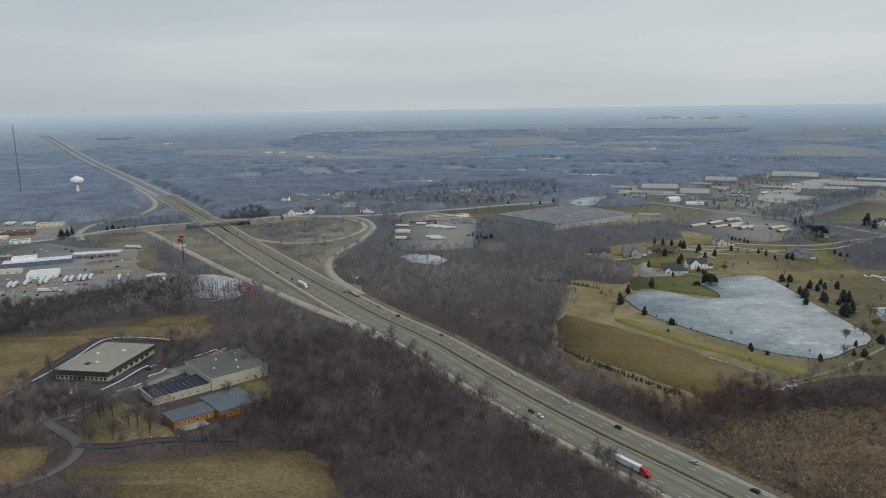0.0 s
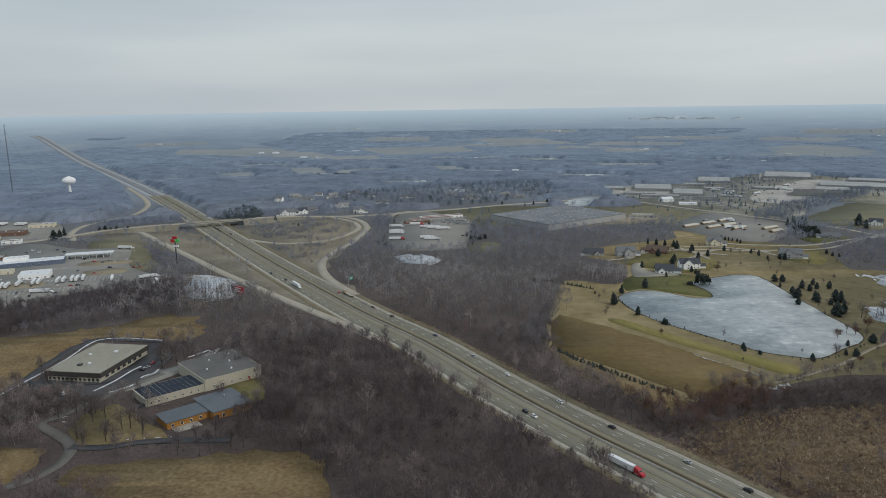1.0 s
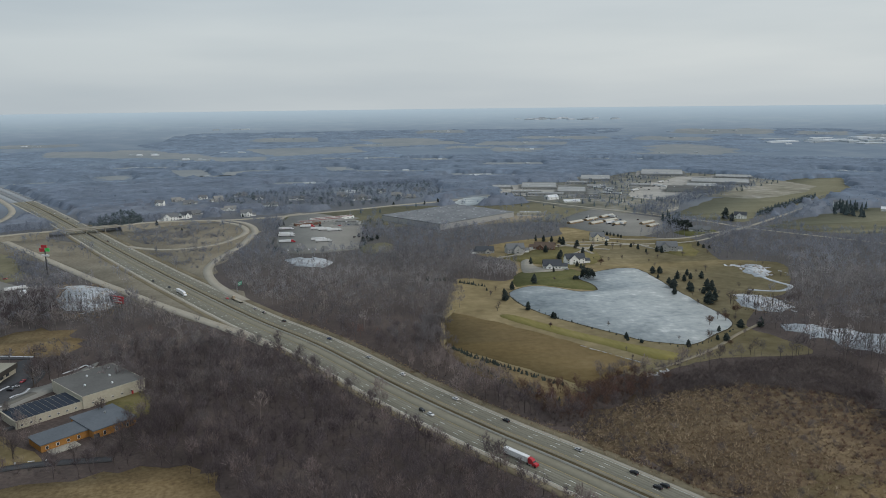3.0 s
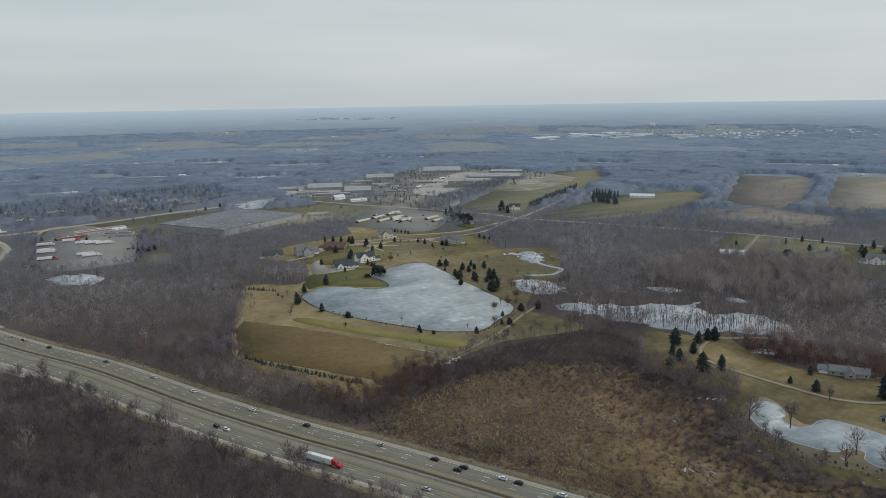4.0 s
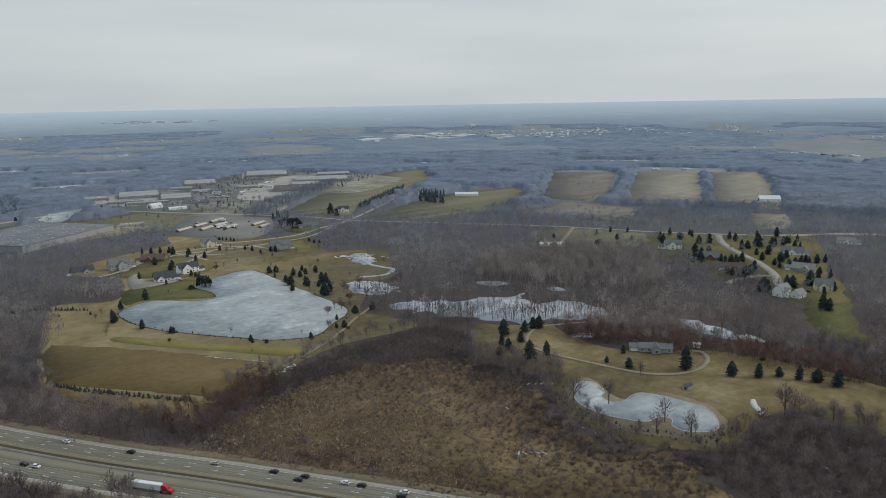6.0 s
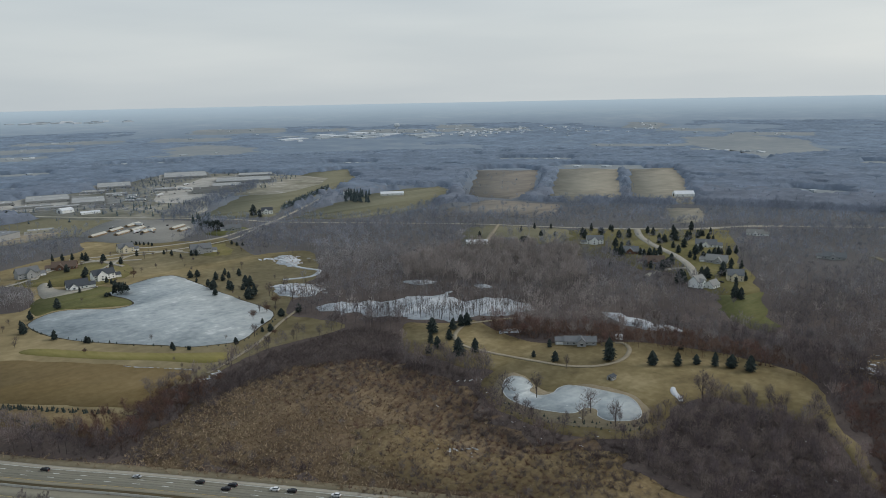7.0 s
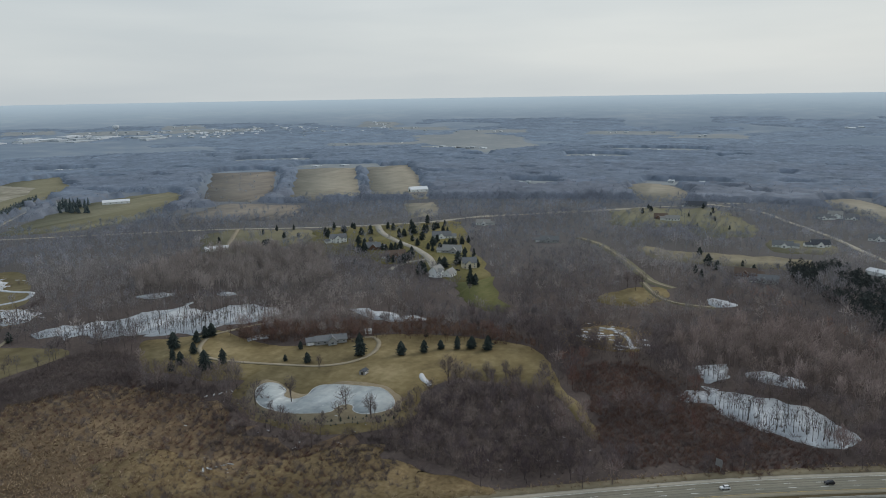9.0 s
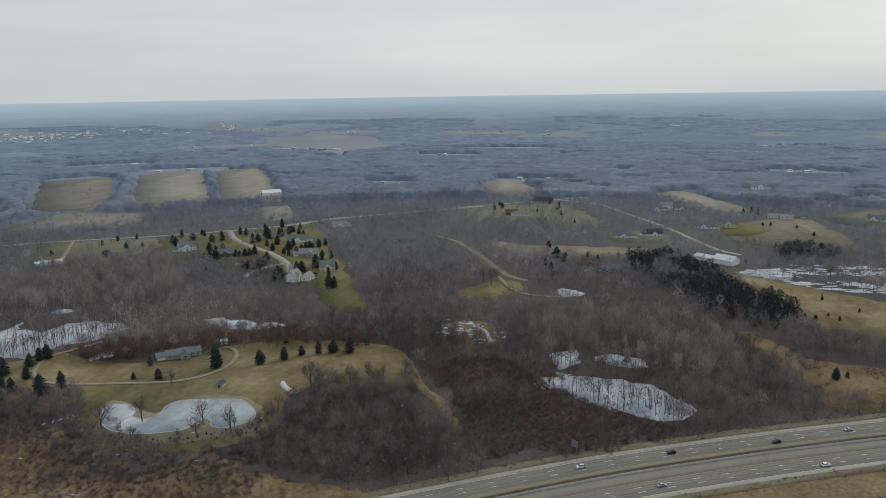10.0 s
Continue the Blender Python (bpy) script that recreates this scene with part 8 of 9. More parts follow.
for poly in (LOOP_BRUSH, LOOP_BRUSH_B, RAMP_BRUSH):
    x, y = fill(poly, 4.0)
    k = field_noise(x, y, 0.05, 95) * 0.7 + rng.uniform(size=len(x)) * 0.3 > 0.5
    x, y = x[k], y[k]
    plant("ramp_brush", SHRUB, x, y, rng.uniform(2.0, 5, len(x)), bark(4, 1), "leafless brush on rough ground between ramps", rng, category="brush")
# brush thicket, marsh reeds and scattered shrubs
x, y = fill(THICKET, 3.0)
plant("brush_thicket", SHRUB, x, y, rng.uniform(3.0, 5.6, len(x)), M_TWIG_DARK, "dense dark leafless brush between lake and marsh", rng, category="brush")
REED = [shrub_proto(rng, 9, 0.16) for _ in range(6)]


def brushy(x, y):
    """How far the marsh is overgrown: brush towards the pond and in drifts, open reeds towards the highway and the field."""
    drift = field_noise(x, y, 0.014, 8) * 0.65 + field_noise(x, y, 0.045, 9) * 0.35
    return np.clip(drift + 0.0028 * (x - 0.55 * y - 45), 0, 1)


x, y = fill(spline(MARSH, 4, True), 1.8)
k = rng.uniform(size=len(x)) < np.clip(1.75 - 2.6 * brushy(x, y), 0.10, 0.95)
x, y = x[k], y[k]
plant("marsh_reeds", REED, x, y, rng.uniform(0.9, 2.2, len(x)), M_REED, "tan and brown dry cattails and reeds", rng, category="reeds")
for poly in (STREAM_POOL, STREAM_POOL_B, BOARD_POND, SNOW_CLEARING, EAST_MARSH_A):
    p = np.array(poly)
    p = p.mean(0) + (p - p.mean(0)) * 1.35
    x, y = fill(spline(p, 4, True), 3.0)
    k = rng.uniform(size=len(x)) < np.clip(3.2 * field_noise(x, y, 0.06, 51) - 1.0, 0.06, 0.95)
    plant("pool_reeds", REED, x[k], y[k], rng.uniform(0.8, 2.0, k.sum()), M_REED, "dry tan reeds round a frozen pool", rng, category="reeds")
x, y = fill(spline(MARSH, 4, True), 3.4)
k = rng.uniform(size=len(x)) < np.clip(3.0 * brushy(x, y) - 0.95, 0.05, 1)
x, y = x[k], y[k]
m = rng.uniform(size=len(x)) < 0.45
plant("marsh_shrubs", SHRUB, x[m], y[m], rng.uniform(2.0, 4.6, m.sum()), M_TWIG_DARK, "leafless shrubs standing in the marsh", rng, category="shrubs")
plant("marsh_shrubs", SHRUB, x[~m], y[~m], rng.uniform(1.5, 3.8, (~m).sum()), M_TWIG_RED, "reddish leafless dogwood standing in the marsh", rng, category="shrubs")
x, y = fill(spline(MARSH, 4, True), 15)
k = rng.uniform(size=len(x)) < 0.45
plant("marsh_trees", NEAR, x[k], y[k], rng.uniform(5, 9, k.sum()), M_TWIG, "small leafless trees standing in the marsh", rng, category="trees")
REED_LOW = [shrub_proto(rng, 16, 0.09) for _ in range(6)]
for line in (offset(HW, 25), offset(HW, 27), offset(HW, -26)):
    line = line[np.hypot(*line.T) < 620]
    s = np.concatenate([[0], np.cumsum(np.linalg.norm(np.diff(line, axis=0), axis=1))])
    at = np.arange(0, s[-1], 1.6)
    x = np.interp(at, s, line[:, 0]) + rng.normal(0, 2.2, len(at))
    y = np.interp(at, s, line[:, 1]) + rng.normal(0, 2.2, len(at))
    plant("roadside_brush", REED_LOW, x, y, rng.uniform(0.7, 1.9, len(at)), M_REED, "dry weeds and brush along the highway verge", rng, category="brush")
edge = spline(MARSH + MARSH[:1], 30)
edge = np.repeat(edge, 3, axis=0) + rng.normal(0, 12, (len(edge) * 3, 2))
edge = edge[away(HW, edge[:, 0], edge[:, 1]) > 30]
plant("marsh_edge_brush", SHRUB, edge[:, 0], edge[:, 1], rng.uniform(2, 5.0, len(edge)), M_TWIG_DARK, "leafless brush on the edge of the marsh", rng, category="brush")
# thin trees that stand in the frozen swamps
SLIM = [bare_proto(rng, 8, 30, 0.010, 0.010, rng.uniform(0.1, 0.17), 0.45, 0.016) for _ in range(6)]
for poly, gap in ((SWAMP, 4.2), (EAST_SWAMP, 3.6), (EAST_POOLS[0], 4), (EAST_POOLS[1], 4), (EAST_POOLS[2], 4), (HOUSE_SWAMP, 4.0), (BOARD_POND, 6.0), (STREAM_POOL, 6.0), (LOT_POND, 8.0)):
    x, y = fill(spline(poly, 3, True), gap)
    c = np.array(poly).mean(0)
    toward = -((x - c[0]) * c[0] + (y - c[1]) * c[1]) / np.hypot(*c)     # the near side holds most of them
    k = rng.uniform(size=len(x)) < np.clip(0.30 + toward / 22, 0.03, 0.95)
    plant("swamp_trees", SLIM, x[k], y[k], rng.uniform(9, 15, k.sum()), M_TRUNK, "slim leafless trees standing in a frozen swamp", rng, category="trees")
# evergreen stands
PINE = []
for _ in range(5):
    soup = []
    for i in range(7):
        z0, z1, r = 0.1 + 0.12 * i, 0.34 + 0.11 * i, 0.26 * (1 - i / 7.6)
        ang = np.sort(rng.uniform(0, 2 * math.pi, 9))
        rr = r * rng.uniform(0.6, 1.25, 9)
        ring = np.stack([np.cos(ang) * rr, np.sin(ang) * rr, np.full(9, z0) + rng.normal(0, 0.02, 9)], 1)
        for k in range(9):
            soup.append([ring[k], ring[(k + 1) % 9], (0, 0, min(z1, 1.0))])
    PINE.append(np.array(soup).reshape(-1, 3))
ROUND = []
for _ in range(6):
    d = rng.normal(size=(170, 3))
    d /= np.linalg.norm(d, axis=1)[:, None]
    taper = 1.0 - 0.45 * np.clip(d[:, 2], 0, 1)
    c = np.stack([d[:, 0] * 0.27 * taper, d[:, 1] * 0.27 * taper, 0.56 + 0.40 * d[:, 2]], 1) * rng.uniform(0.82, 1.03, (170, 1))
    ROUND.append(np.concatenate([(c[:, None, :] + rng.normal(0, 0.042, (170, 3, 3))).reshape(-1, 3), np.array([(-0.02, 0, 0), (0.02, 0, 0), (0, 0, 0.7)])]))
for poly, gap, tall, stock in ((PINE_STAND, 6.2, (8, 14), ROUND), (PINE_STAND_B, 7.0, (8, 13), ROUND), (PINE_STAND_C, 8, (12, 18), PINE), (PINE_BLOCK, 9, (11, 16), ROUND), (PINE_BLOCK_B, 8, (10, 16), PINE)):
    x, y = fill(poly, gap)
    k = (np.hypot(x - 774, y - (-129)) > 36) & (rng.uniform(size=len(x)) < np.clip(2.6 * field_noise(x, y, 0.03, 41) - 0.45, 0.06, 0.95))
    x, y = x[k], y[k]
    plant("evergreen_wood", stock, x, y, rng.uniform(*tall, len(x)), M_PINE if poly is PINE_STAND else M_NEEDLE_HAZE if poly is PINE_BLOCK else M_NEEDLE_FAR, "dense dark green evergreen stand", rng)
a, b = np.array(PINE_HEDGE)
t = np.linspace(0, 1, 44)
plant("evergreen_hedge", PINE, a[0] + (b[0] - a[0]) * t, a[1] + (b[1] - a[1]) * t, rng.uniform(10, 14, 44), M_NEEDLE_FAR, "dark evergreen windbreak along a field", rng, category="hedge")

x, y = fill(BELT, 8.0)
plant("tree_belt", MID, x, y, rng.uniform(9, 14, len(x)), bark(5, 1), "dark belt of leafless trees along a field", rng, category="trees")
edge = spline([(141, 742), (112, 640), (92, 585), (84, 545), (76, 505)], 14)
edge = np.repeat(edge, 2, axis=0) + rng.normal(0, 7, (len(edge) * 2, 2)) - (4, 0)
plant("wood_edge", NEAR, edge[:, 0], edge[:, 1], rng.uniform(7, 14, len(edge)), bark(2, 2), "leafless trees along the edge of a field", rng, category="trees")
edge = spline(LOT_EDGES, 7)
edge = edge + rng.normal(0, 3.5, edge.shape)
m = rng.uniform(size=len(edge)) < 0.6
plant("lot_trees", MID, edge[m, 0], edge[m, 1], rng.uniform(6, 11, m.sum()), bark(4, 2), "leafless trees along a grey truck lot", rng, category="trees")
plant("lot_evergreens", ROUND, edge[~m, 0], edge[~m, 1], rng.uniform(5, 9, (~m).sum()), M_NEEDLE_FAR, "dark evergreens along a grey truck lot", rng, category="evergreens")
STOP_WOODS = [(-411.4, 638.9), (-355.2, 660.6), (-308.2, 715.8), (-264.8, 732.1), (-230.1, 638.0), (-275.4, 635.0), (-324.0, 599.1), (-356.9, 549.0)]
x, y = fill(np.array(STOP_WOODS) * 0.955, 6.0)
k = wooded(x, y)
plant("bare_woods", NEAR, x[k], y[k], rng.uniform(7, 12, k.sum()), bark(1, 2), "dark belt of leafless trees before a truck stop", rng)
x, y = fill(STOP_WOODS, 6.0)
plant("bare_woods", NEAR, x, y, rng.uniform(9, 15, len(x)), bark(1, 1), "dark belt of leafless trees before a truck stop", rng)
x, y = fill(NORTH_YARDS, 12)
m = rng.uniform(size=len(x)) < 0.82
plant("yard_trees", MID, x[m], y[m], rng.uniform(8, 14, m.sum()), bark(5, 2), "leafless trees round far houses", rng, category="trees", fat=1.2)
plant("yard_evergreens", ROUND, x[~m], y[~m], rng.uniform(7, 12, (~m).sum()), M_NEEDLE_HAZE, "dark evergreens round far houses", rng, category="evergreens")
# trees between the factories and round the houses by the overpass
for poly, gap in ((INDUSTRY_OPEN, 14), (NORTH_OPEN, 42), (EAST_LAWN, 26), (COURT_LAWN, 24)):
    x, y = fill(poly, gap)
    k = wooded(x, y) if poly is not COURT_LAWN else rng.uniform(size=len(x)) < 0.5
    x, y = x[k], y[k]
    m = rng.uniform(size=len(x)) < 0.7
    plant("yard_trees", MID, x[m], y[m], rng.uniform(7, 13, m.sum()), bark(5, 2) if poly in (INDUSTRY_OPEN, NORTH_OPEN) else bark(3, 2), "leafless trees scattered over yards and lawns", rng, category="trees", fat=1.2)
    if poly in (INDUSTRY_OPEN, NORTH_OPEN):
        m = ~m
        plant("yard_evergreens", PINE, x[m], y[m], rng.uniform(5, 10, m.sum()), M_NEEDLE_HAZE, "dark evergreens scattered between low buildings", rng, category="evergreens")

# ---------------------------------------------------------------- single trees
def conifer(kind, seed):
    """A spruce of height 1: trunk and a crown of drooping ragged whorls."""
    r = np.random.default_rng(seed)
    ob = thing("conifer", 0, 0, 0, "dark green conical spruce standing on grass", "conifer", "evergreens on the lawns")
    part("trunk", drum(0.025, 0.008, 0, 0.9, 6), M_TRUNK, ob)
    soup = []
    layers = 11
    for i in range(layers):
        u = i / layers
        z0, z1 = 0.06 + 0.84 * u, min(1.0, 0.22 + 0.84 * u)
        rad = kind * (1 - u) ** 0.55 * min(1.0, 0.66 + 1.5 * u) + 0.015
        n = 13
        ang = np.sort(r.uniform(0, 2 * math.pi, n))
        rr = rad * r.uniform(0.7, 1.15, n)
        zz = z0 - 0.03 * r.uniform(0, 1, n)
        ring = np.stack([np.cos(ang) * rr, np.sin(ang) * rr, zz], 1)
        for k in range(n):
            mid = (ring[k] + ring[(k + 1) % n]) / 2 * (0.62, 0.62, 1) + (0, 0, 0.035)
            soup += [[ring[k], mid, (0, 0, z1)], [mid, ring[(k + 1) % n], (0, 0, z1)]]
    v = np.array(soup).reshape(-1, 3)
    part("crown", mesh_from("crown", v, np.arange(len(v)).reshape(-1, 3), [M_NEEDLE]), None, ob)
    return ob


spruces = [conifer(0.31, 1), conifer(0.40, 2), conifer(0.36, 3), conifer(0.44, 4)]
used = set()
rt = random.Random(5)
for group in (CONIFERS_HOUSE, CONIFERS_LAKE, CONIFERS_VILLAGE, CONIFERS_WEST, CONIFERS_COURT, CONIFERS_COURT_B, CONIFERS_EAST, CONIFERS_NORTH):
    for x, y, h in group:
        k = rt.randrange(4)
        h *= rt.uniform(0.92, 1.1) if group is CONIFERS_HOUSE else rt.uniform(0.78, 0.95) if group not in (CONIFERS_COURT, CONIFERS_COURT_B) else rt.uniform(1.05, 1.25)
        m = pose(x, y, 0, 0, 0, rt.uniform(0, 360)) @ Matrix.Diagonal((h * rt.uniform(1.05, 1.4), h * rt.uniform(1.05, 1.4), h, 1))
        if k in used:
            copy_thing(spruces[k], m)
        else:
            used.add(k)
            spruces[k].matrix_basis = Matrix.Identity(4)
            first = copy_thing(spruces[k], m)
for s in spruces:
    s.matrix_basis = pose(270 + 9 * spruces.index(s), 905 - 6 * spruces.index(s), 0) @ Matrix.Diagonal((9, 9, 9, 1))


def round_evergreen(x, y, h, w, label):
    """A broad evergreen with a domed, ragged crown."""
    r = np.random.default_rng(int(x + y))
    ob = thing("round_evergreen", x, y, 0, label, "evergreen")
    part("trunk", drum(0.5, 0.3, 0, h * 0.5, 8), M_TRUNK, ob)
    n = 420
    d = r.normal(size=(n, 3))
    d /= np.linalg.norm(d, axis=1)[:, None]
    d[:, 2] = np.abs(d[:, 2]) * 1.15 - 0.2
    c = d * np.array([w / 2, w / 2, h * 0.62]) * r.uniform(0.75, 1.05, (n, 1)) + (0, 0, h * 0.36)
    v = (c[:, None, :] + r.normal(0, w * 0.075, (n, 3, 3))).reshape(-1, 3)
    v[:, 2] = np.clip(v[:, 2], 0.15, h)
    part("crown", mesh_from("crown", v, np.arange(len(v)).reshape(-1, 3), [M_NEEDLE]), None, ob)
    return ob


round_evergreen(262, 690, 12, 14, "big round dark evergreen on the lake peninsula")
round_evergreen(250, 692, 4, 6, "low dark evergreen bush on the lake peninsula")
round_evergreen(700, 545, 9, 11, "round dark evergreen beside the county road")
round_evergreen(500, 945, 14, 20, "broad dark evergreen beside a paved court")
round_evergreen(492, 960, 12, 15, "broad dark evergreen beside a paved court")


def young_mesh(name):
    """A small dense bush, one ragged cone on a short stem."""
    r = np.random.default_rng(77)
    bm = bmesh.new()
    bmesh.ops.create_cone(bm, cap_ends=True, segments=9, radius1=0.34, radius2=0.02, depth=0.95, matrix=Matrix.Translation((0, 0, 0.55)))
    bmesh.ops.subdivide_edges(bm, edges=list(bm.edges), cuts=1)
    for v in bm.verts:
        v.co *= 1 + r.uniform(-0.18, 0.22)
    me = bpy.data.meshes.new(name)
    bm.to_mesh(me)
    bm.free()
    me.materials.append(M_NEEDLE)
    return me


def small_row(points, count, h, jitter, name, label, group):
    """Young evergreens set out in a row."""
    r = np.random.default_rng(count)
    p = np.array(points, float)
    s = np.concatenate([[0], np.cumsum(np.linalg.norm(np.diff(p, axis=0), axis=1))])
    me = None
    for i, t in enumerate(np.linspace(0, s[-1], count)):
        x, y = np.interp(t, s, p[:, 0]) + r.normal(0, jitter), np.interp(t, s, p[:, 1]) + r.normal(0, jitter)
        if me is None:
            me = young_mesh(name)
        ob = new(name, me)
        hh = h * r.uniform(0.6, 1.3)
        ob.matrix_basis = pose(x, y, 0.05 - 0.1 * hh, 0, 0, r.uniform(0, 360)) @ Matrix.Diagonal((hh * 1.2, hh * 1.2, hh, 1))
        tagged(ob, label, "evergreen", group)


small_row([(87, 506), (100, 482), (112, 466)], 34, 2.4, 1.2, "young_evergreen", "young dark evergreen in a hedge row", "nursery rows")
small_row([(110, 468), (128, 443), (146, 420)], 34, 2.2, 1.0, "young_evergreen", "tiny evergreen planted in a nursery row", "nursery rows")
small_row([(94, 468), (108, 440), (122, 414), (132, 396)], 40, 2.2, 1.8, "young_evergreen", "tiny evergreen planted in a nursery row", "nursery rows")
small_row([(84, 511), (112, 470), (140, 430)], 30, 1.6, 0.6, "young_evergreen", "tiny evergreen planted in a nursery row", "nursery rows")
small_row([(98, 720), (118, 716), (140, 694), (152, 683)], 24, 3.0, 0.7, "young_evergreen", "young evergreen along the edge of a field", "field edge row")
small_row([(312, 270), (309, 250), (309, 232), (318, 210), (326, 196), (332, 186), (345, 180), (356, 184)], 46, 1.5, 1.2, "young_evergreen", "small round bush on the bank of a pond", "pond bank bushes")
small_row([(306, 262), (304, 245), (306, 228), (314, 206), (322, 190), (334, 178)], 26, 1.4, 1.2, "young_evergreen", "small round bush on the bank of a pond", "pond bank bushes")
small_row([(166, 640), (170, 605), (185, 570), (205, 536), (222, 510), (235, 490), (262, 474), (290, 488), (315, 505)], 34, 1.6, 1.2, "young_evergreen", "small dark bush on the lake shore", "shore bushes")


def bare_tree(seed, spread, leaf=None, name="bare_tree", label="leafless grey tree with spreading fine twigs", group="single bare trees"):
    """A leafless tree of height 1 with trunk and crown."""
    r = np.random.default_rng(seed)
    ob = thing(name, 0, 0, 0, label, "tree", group)
    part("trunk", drum(0.018, 0.006, 0, 0.72, 7), M_TRUNK, ob)
    count, wide = (520, 0.021) if leaf else (330, 0.0105)
    soup = bare_proto(r, 22, count, 0.012, wide, spread, 0.2, 0.004, rise_up=0.5)
    part("crown", mesh_from("crown", soup, np.arange(len(soup)).reshape(-1, 3), [leaf or M_TWIG_DARK]), None, ob)
    return ob


bares = [bare_tree(21, 0.3), bare_tree(22, 0.4), bare_tree(23, 0.25)]
i = 0
for group in (TREES_POND, TREES_LAKE, TREES_EAST, TREES_WEST):
    for x, y, h in group:
        m = pose(x, y, 0, 0, 0, rt.uniform(0, 360)) @ Matrix.Diagonal((h * rt.uniform(0.9, 1.2), h * rt.uniform(0.9, 1.2), h, 1))
        copy_thing(bares[i % 3], m)
        i += 1
for k, (x, y) in enumerate([(-202.3, 396.5), (-197.0, 401.0), (-225.0, 402.1), (-246.9, 407.7), (-210.1, 531.0), (-199.4, 509.9), (-249.7, 393.6), (-200.5, 373.7), (-192.4, 363.3), (-135.7, 426.4), (-101.7, 394.4), (-98.0, 399.8), (-238.9, 410.7), (-178.3, 369.5), (-166, 378), (-116, 392), (-108, 402), (-100, 408), (-95, 414), (-90, 404), (-186, 378), (-176, 386), (-168, 384), (-236, 420), (-244, 414), (-262, 420), (-252, 402), (-240, 396), (-112, 378), (-124, 374), (-104, 386), (-88, 396), (-206, 408), (-214, 412)]):   # single trees round the business park
    h = 11 + 5 * ((k * 37) % 10) / 10
    copy_thing(bares[k % 3], pose(x, y, 0, 0, 0, 50 * k) @ Matrix.Diagonal((h * 1.25, h * 1.25, h, 1)))
for k, b in enumerate(bares):
    b.matrix_basis = pose(400 + 8 * k, 560 + 5 * k, 0) @ Matrix.Diagonal((12, 12, 12, 1))

oak = bare_tree(31, 0.45, M_TWIG_RUSSET, "oak_tree", "oak with russet dead leaves still on its twigs", "russet oaks")
for x, y, h in OAKS + OAKS_B:
    copy_thing(oak, pose(x, y, 0, 0, 0, rt.uniform(0, 360)) @ Matrix.Diagonal((h * 1.3, h * 1.3, h, 1)))
oak.matrix_basis = pose(302, 520, 0) @ Matrix.Diagonal((9, 9, 9, 1))
# more evergreens and young trees between the houses of the court and the village
for poly, count, low, high in ((COURT_LAWN, 40, 8, 14), (EAST_LAWN, 14, 5, 10), (ESTATE, 46, 3, 7), (SITE_FIELD, 6, 5, 9), (RIGHT_FIELD, 4, 3, 5)):
    p = np.array(poly)
    done = 0
    while done < count:
        x, y = rt.uniform(p[:, 0].min(), p[:, 0].max()), rt.uniform(p[:, 1].min(), p[:, 1].max())
        c = np.array([x]), np.array([y])
        if not inside(p, *c)[0] or any(inside(q, *c)[0] for q in CLEAR[-90:] if len(q) == 12) or away(spline(COURT_ROAD, 4), *c)[0] < 9 or inside(LAKE, *c)[0] or inside(FIELD_BROWN, *c)[0] or inside(FIELD_STRIPE, *c)[0]:
            continue
        h = rt.uniform(low, high)
        src = rt.choice(spruces) if poly is not ESTATE else rt.choice(bares)
        copy_thing(src, pose(x, y, 0, 0, 0, rt.uniform(0, 360)) @ Matrix.Diagonal((h * 1.1, h * 1.1, h, 1)) @ Matrix.Scale(1 / src.scale[0], 4))
        done += 1

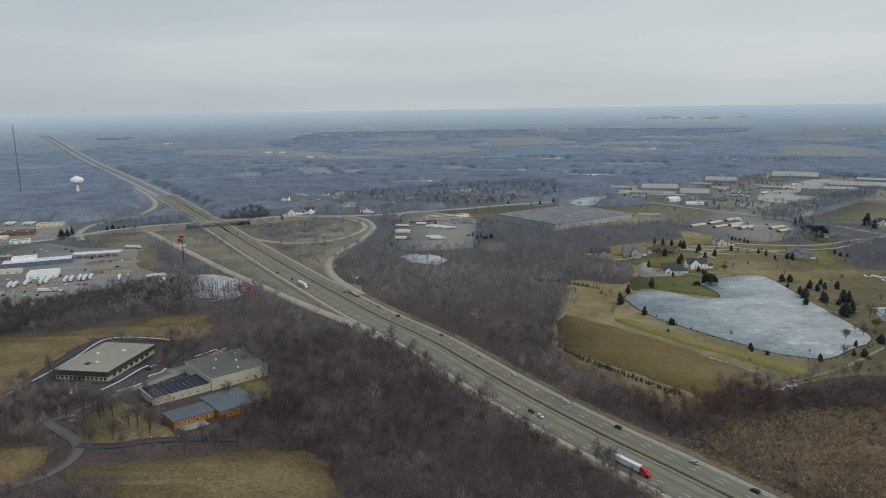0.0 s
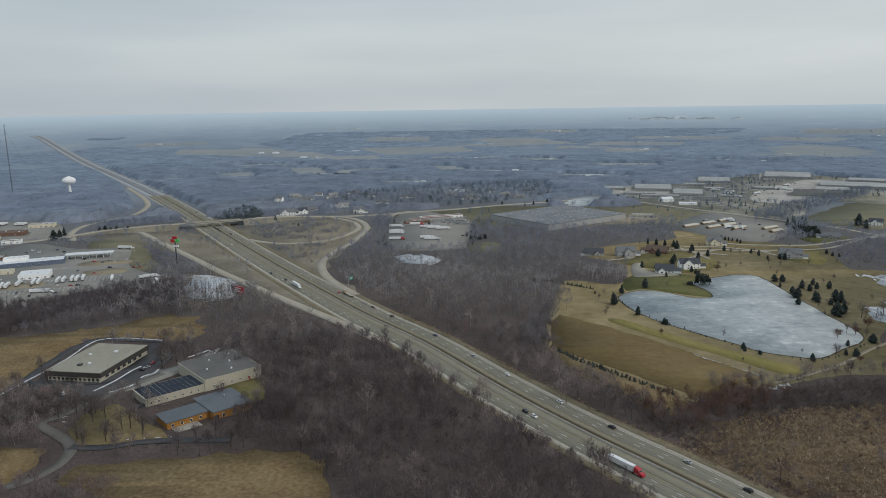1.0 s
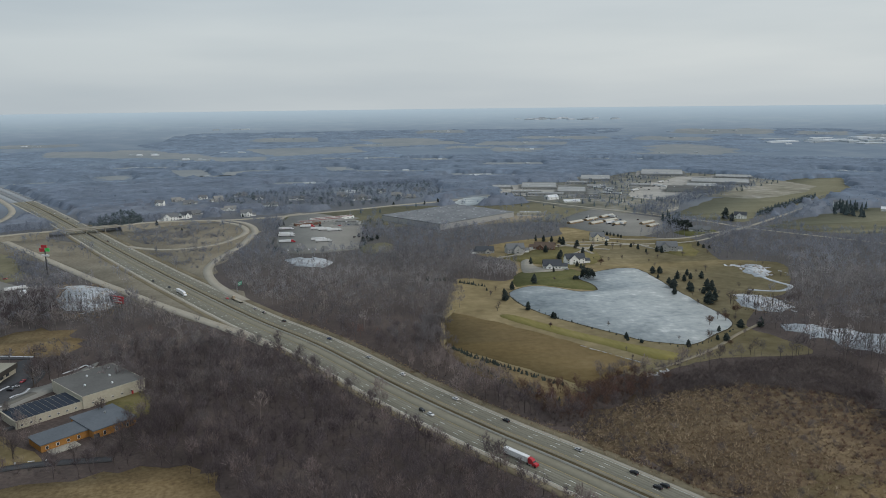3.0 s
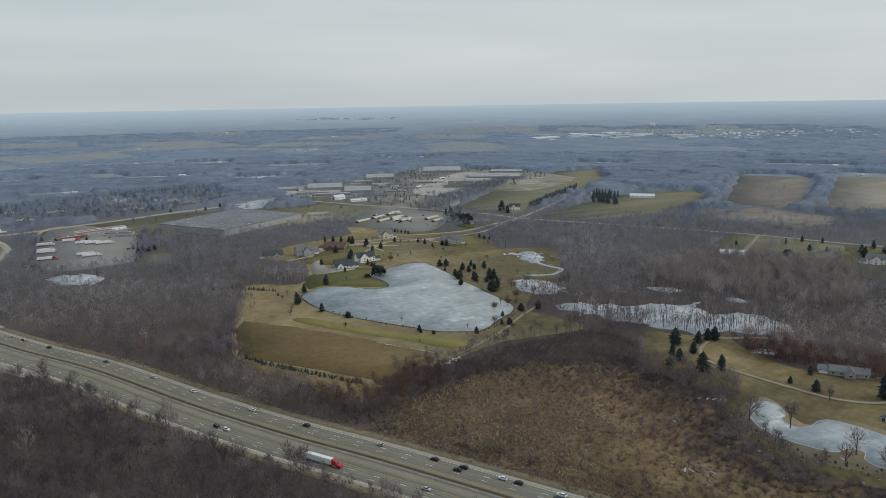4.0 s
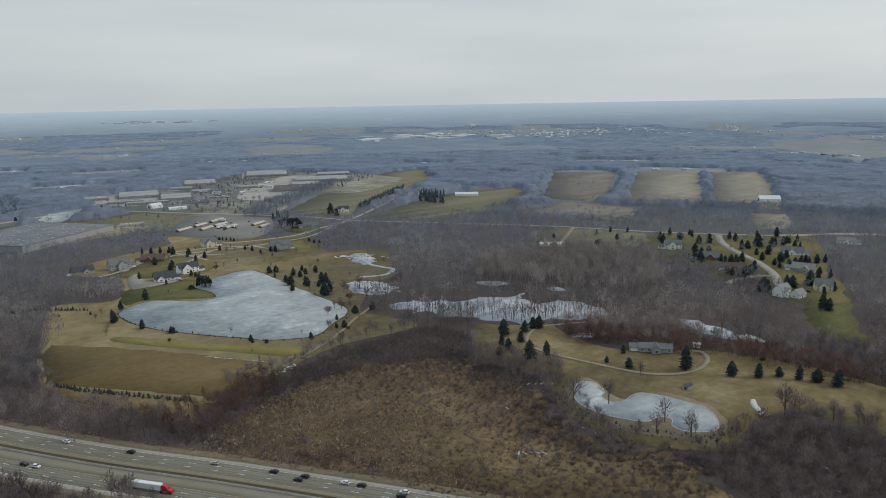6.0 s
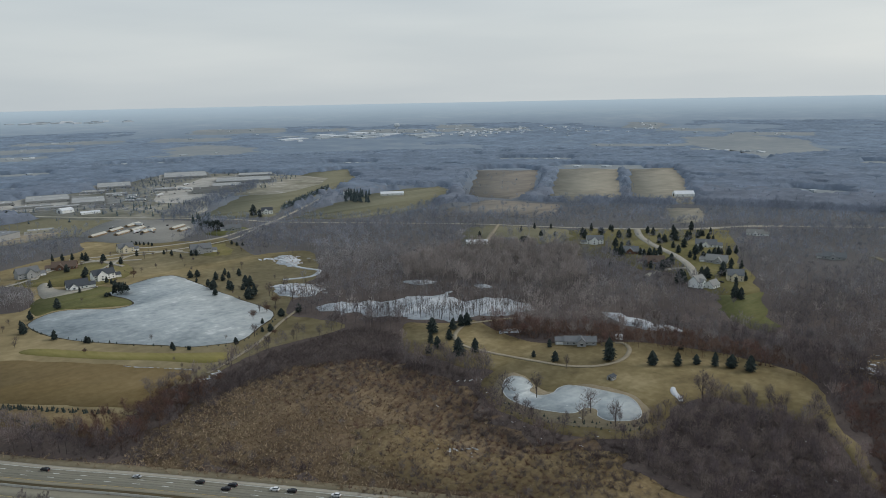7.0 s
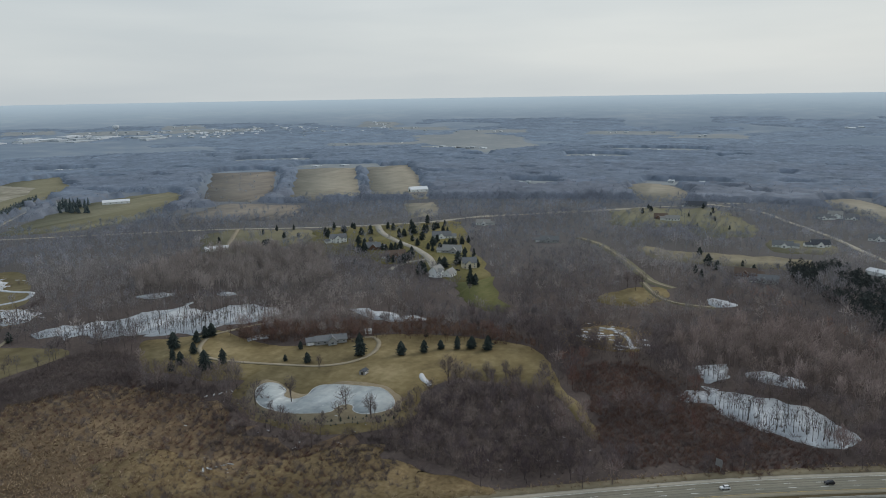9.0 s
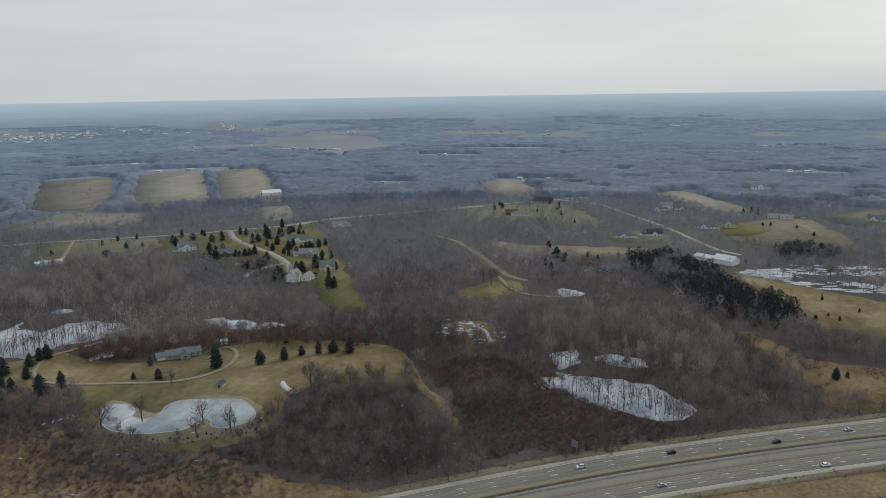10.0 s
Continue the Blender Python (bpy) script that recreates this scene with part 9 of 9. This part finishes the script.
# ---------------------------------------------------------------- far town and farms on the horizon
def far_town(name, x, y, count, spread_x, spread_y, sizes, label, seed, turn=0):
    r = np.random.default_rng(seed)
    bm = bmesh.new()
    c, s = math.cos(radians(turn)), math.sin(radians(turn))
    for _ in range(count):
        u, v = r.normal(0, spread_x), r.normal(0, spread_y)
        px, py = x + u * c - v * s, y + u * s + v * c
        w, d, h = r.uniform(*sizes), r.uniform(*sizes) * 0.6, r.uniform(2.5, 5.5)
        z = float(rise(np.array(math.hypot(px, py))))
        add_box(bm, px - w / 2, px + w / 2, py - d / 2, py + d / 2, z - 6, z + h)
    me = bpy.data.meshes.new(name)
    bm.to_mesh(me)
    bm.free()
    me.materials.append(M_FAR_ROOF)
    return tagged(new(name, me), label, "town", kind="stuff")


# far buildings in pale blue-grey, haze included in the colour
M_FAR_ROOF = mat("hazed_distant_roofs", ((0.34, 0.37, 0.39), (0.46, 0.49, 0.51), (0.62, 0.64, 0.66)), 0.02, 0.1, 0.8, piece=0.6)
far_town("distant_town", 2520, 2080, 170, 380, 90, (10, 24), "pale roofs of a town far off in haze", 3, -48)
far_town("distant_town", 2000, 2520, 24, 150, 60, (40, 120), "long pale factory roofs far off in haze", 4, -40)
far_town("distant_town", 1350, 4000, 26, 150, 30, (20, 60), "pale strip of distant buildings in haze", 5, -20)
far_town("distant_farm", -680, 2771, 8, 60, 20, (14, 40), "white farm buildings far off in haze", 6)
far_town("distant_farm", -332, 2826, 5, 40, 15, (14, 30), "white farm buildings far off in haze", 7)
far_town("distant_farm", -429, 3843, 5, 60, 15, (20, 50), "pale farm buildings far off in haze", 8)
far_town("distant_farm", 2249, 867, 7, 40, 14, (12, 24), "white farm buildings on a tan field far off", 9, -70)
far_town("distant_farm", 3200, -330, 4, 40, 20, (20, 50), "white barns far off in haze", 10, -90)
far_tower = thing("distant_water_tower", 2223, 2459, 0, "white water tower above a distant town", "water tower")
part("stem", drum(4, 3, -5, 28, 12), M_FAR_ROOF, far_tower)
bm = bmesh.new()
bmesh.ops.create_uvsphere(bm, u_segments=18, v_segments=10, radius=1.0)
for v in bm.verts:
    v.co = Vector((v.co.x * 14, v.co.y * 14, 34 + v.co.z * 10))
part("tank", bm, M_FAR_ROOF, far_tower)
for k, (x, y, long, wide) in enumerate(FARMSTEADS):
    far_town("distant_farm", x, y, 2 + k % 3, long * 0.3, wide * 0.2, (9, 26), "white farm buildings far off in haze", 100 + k, math.degrees(math.atan2(y, x)) + 90)
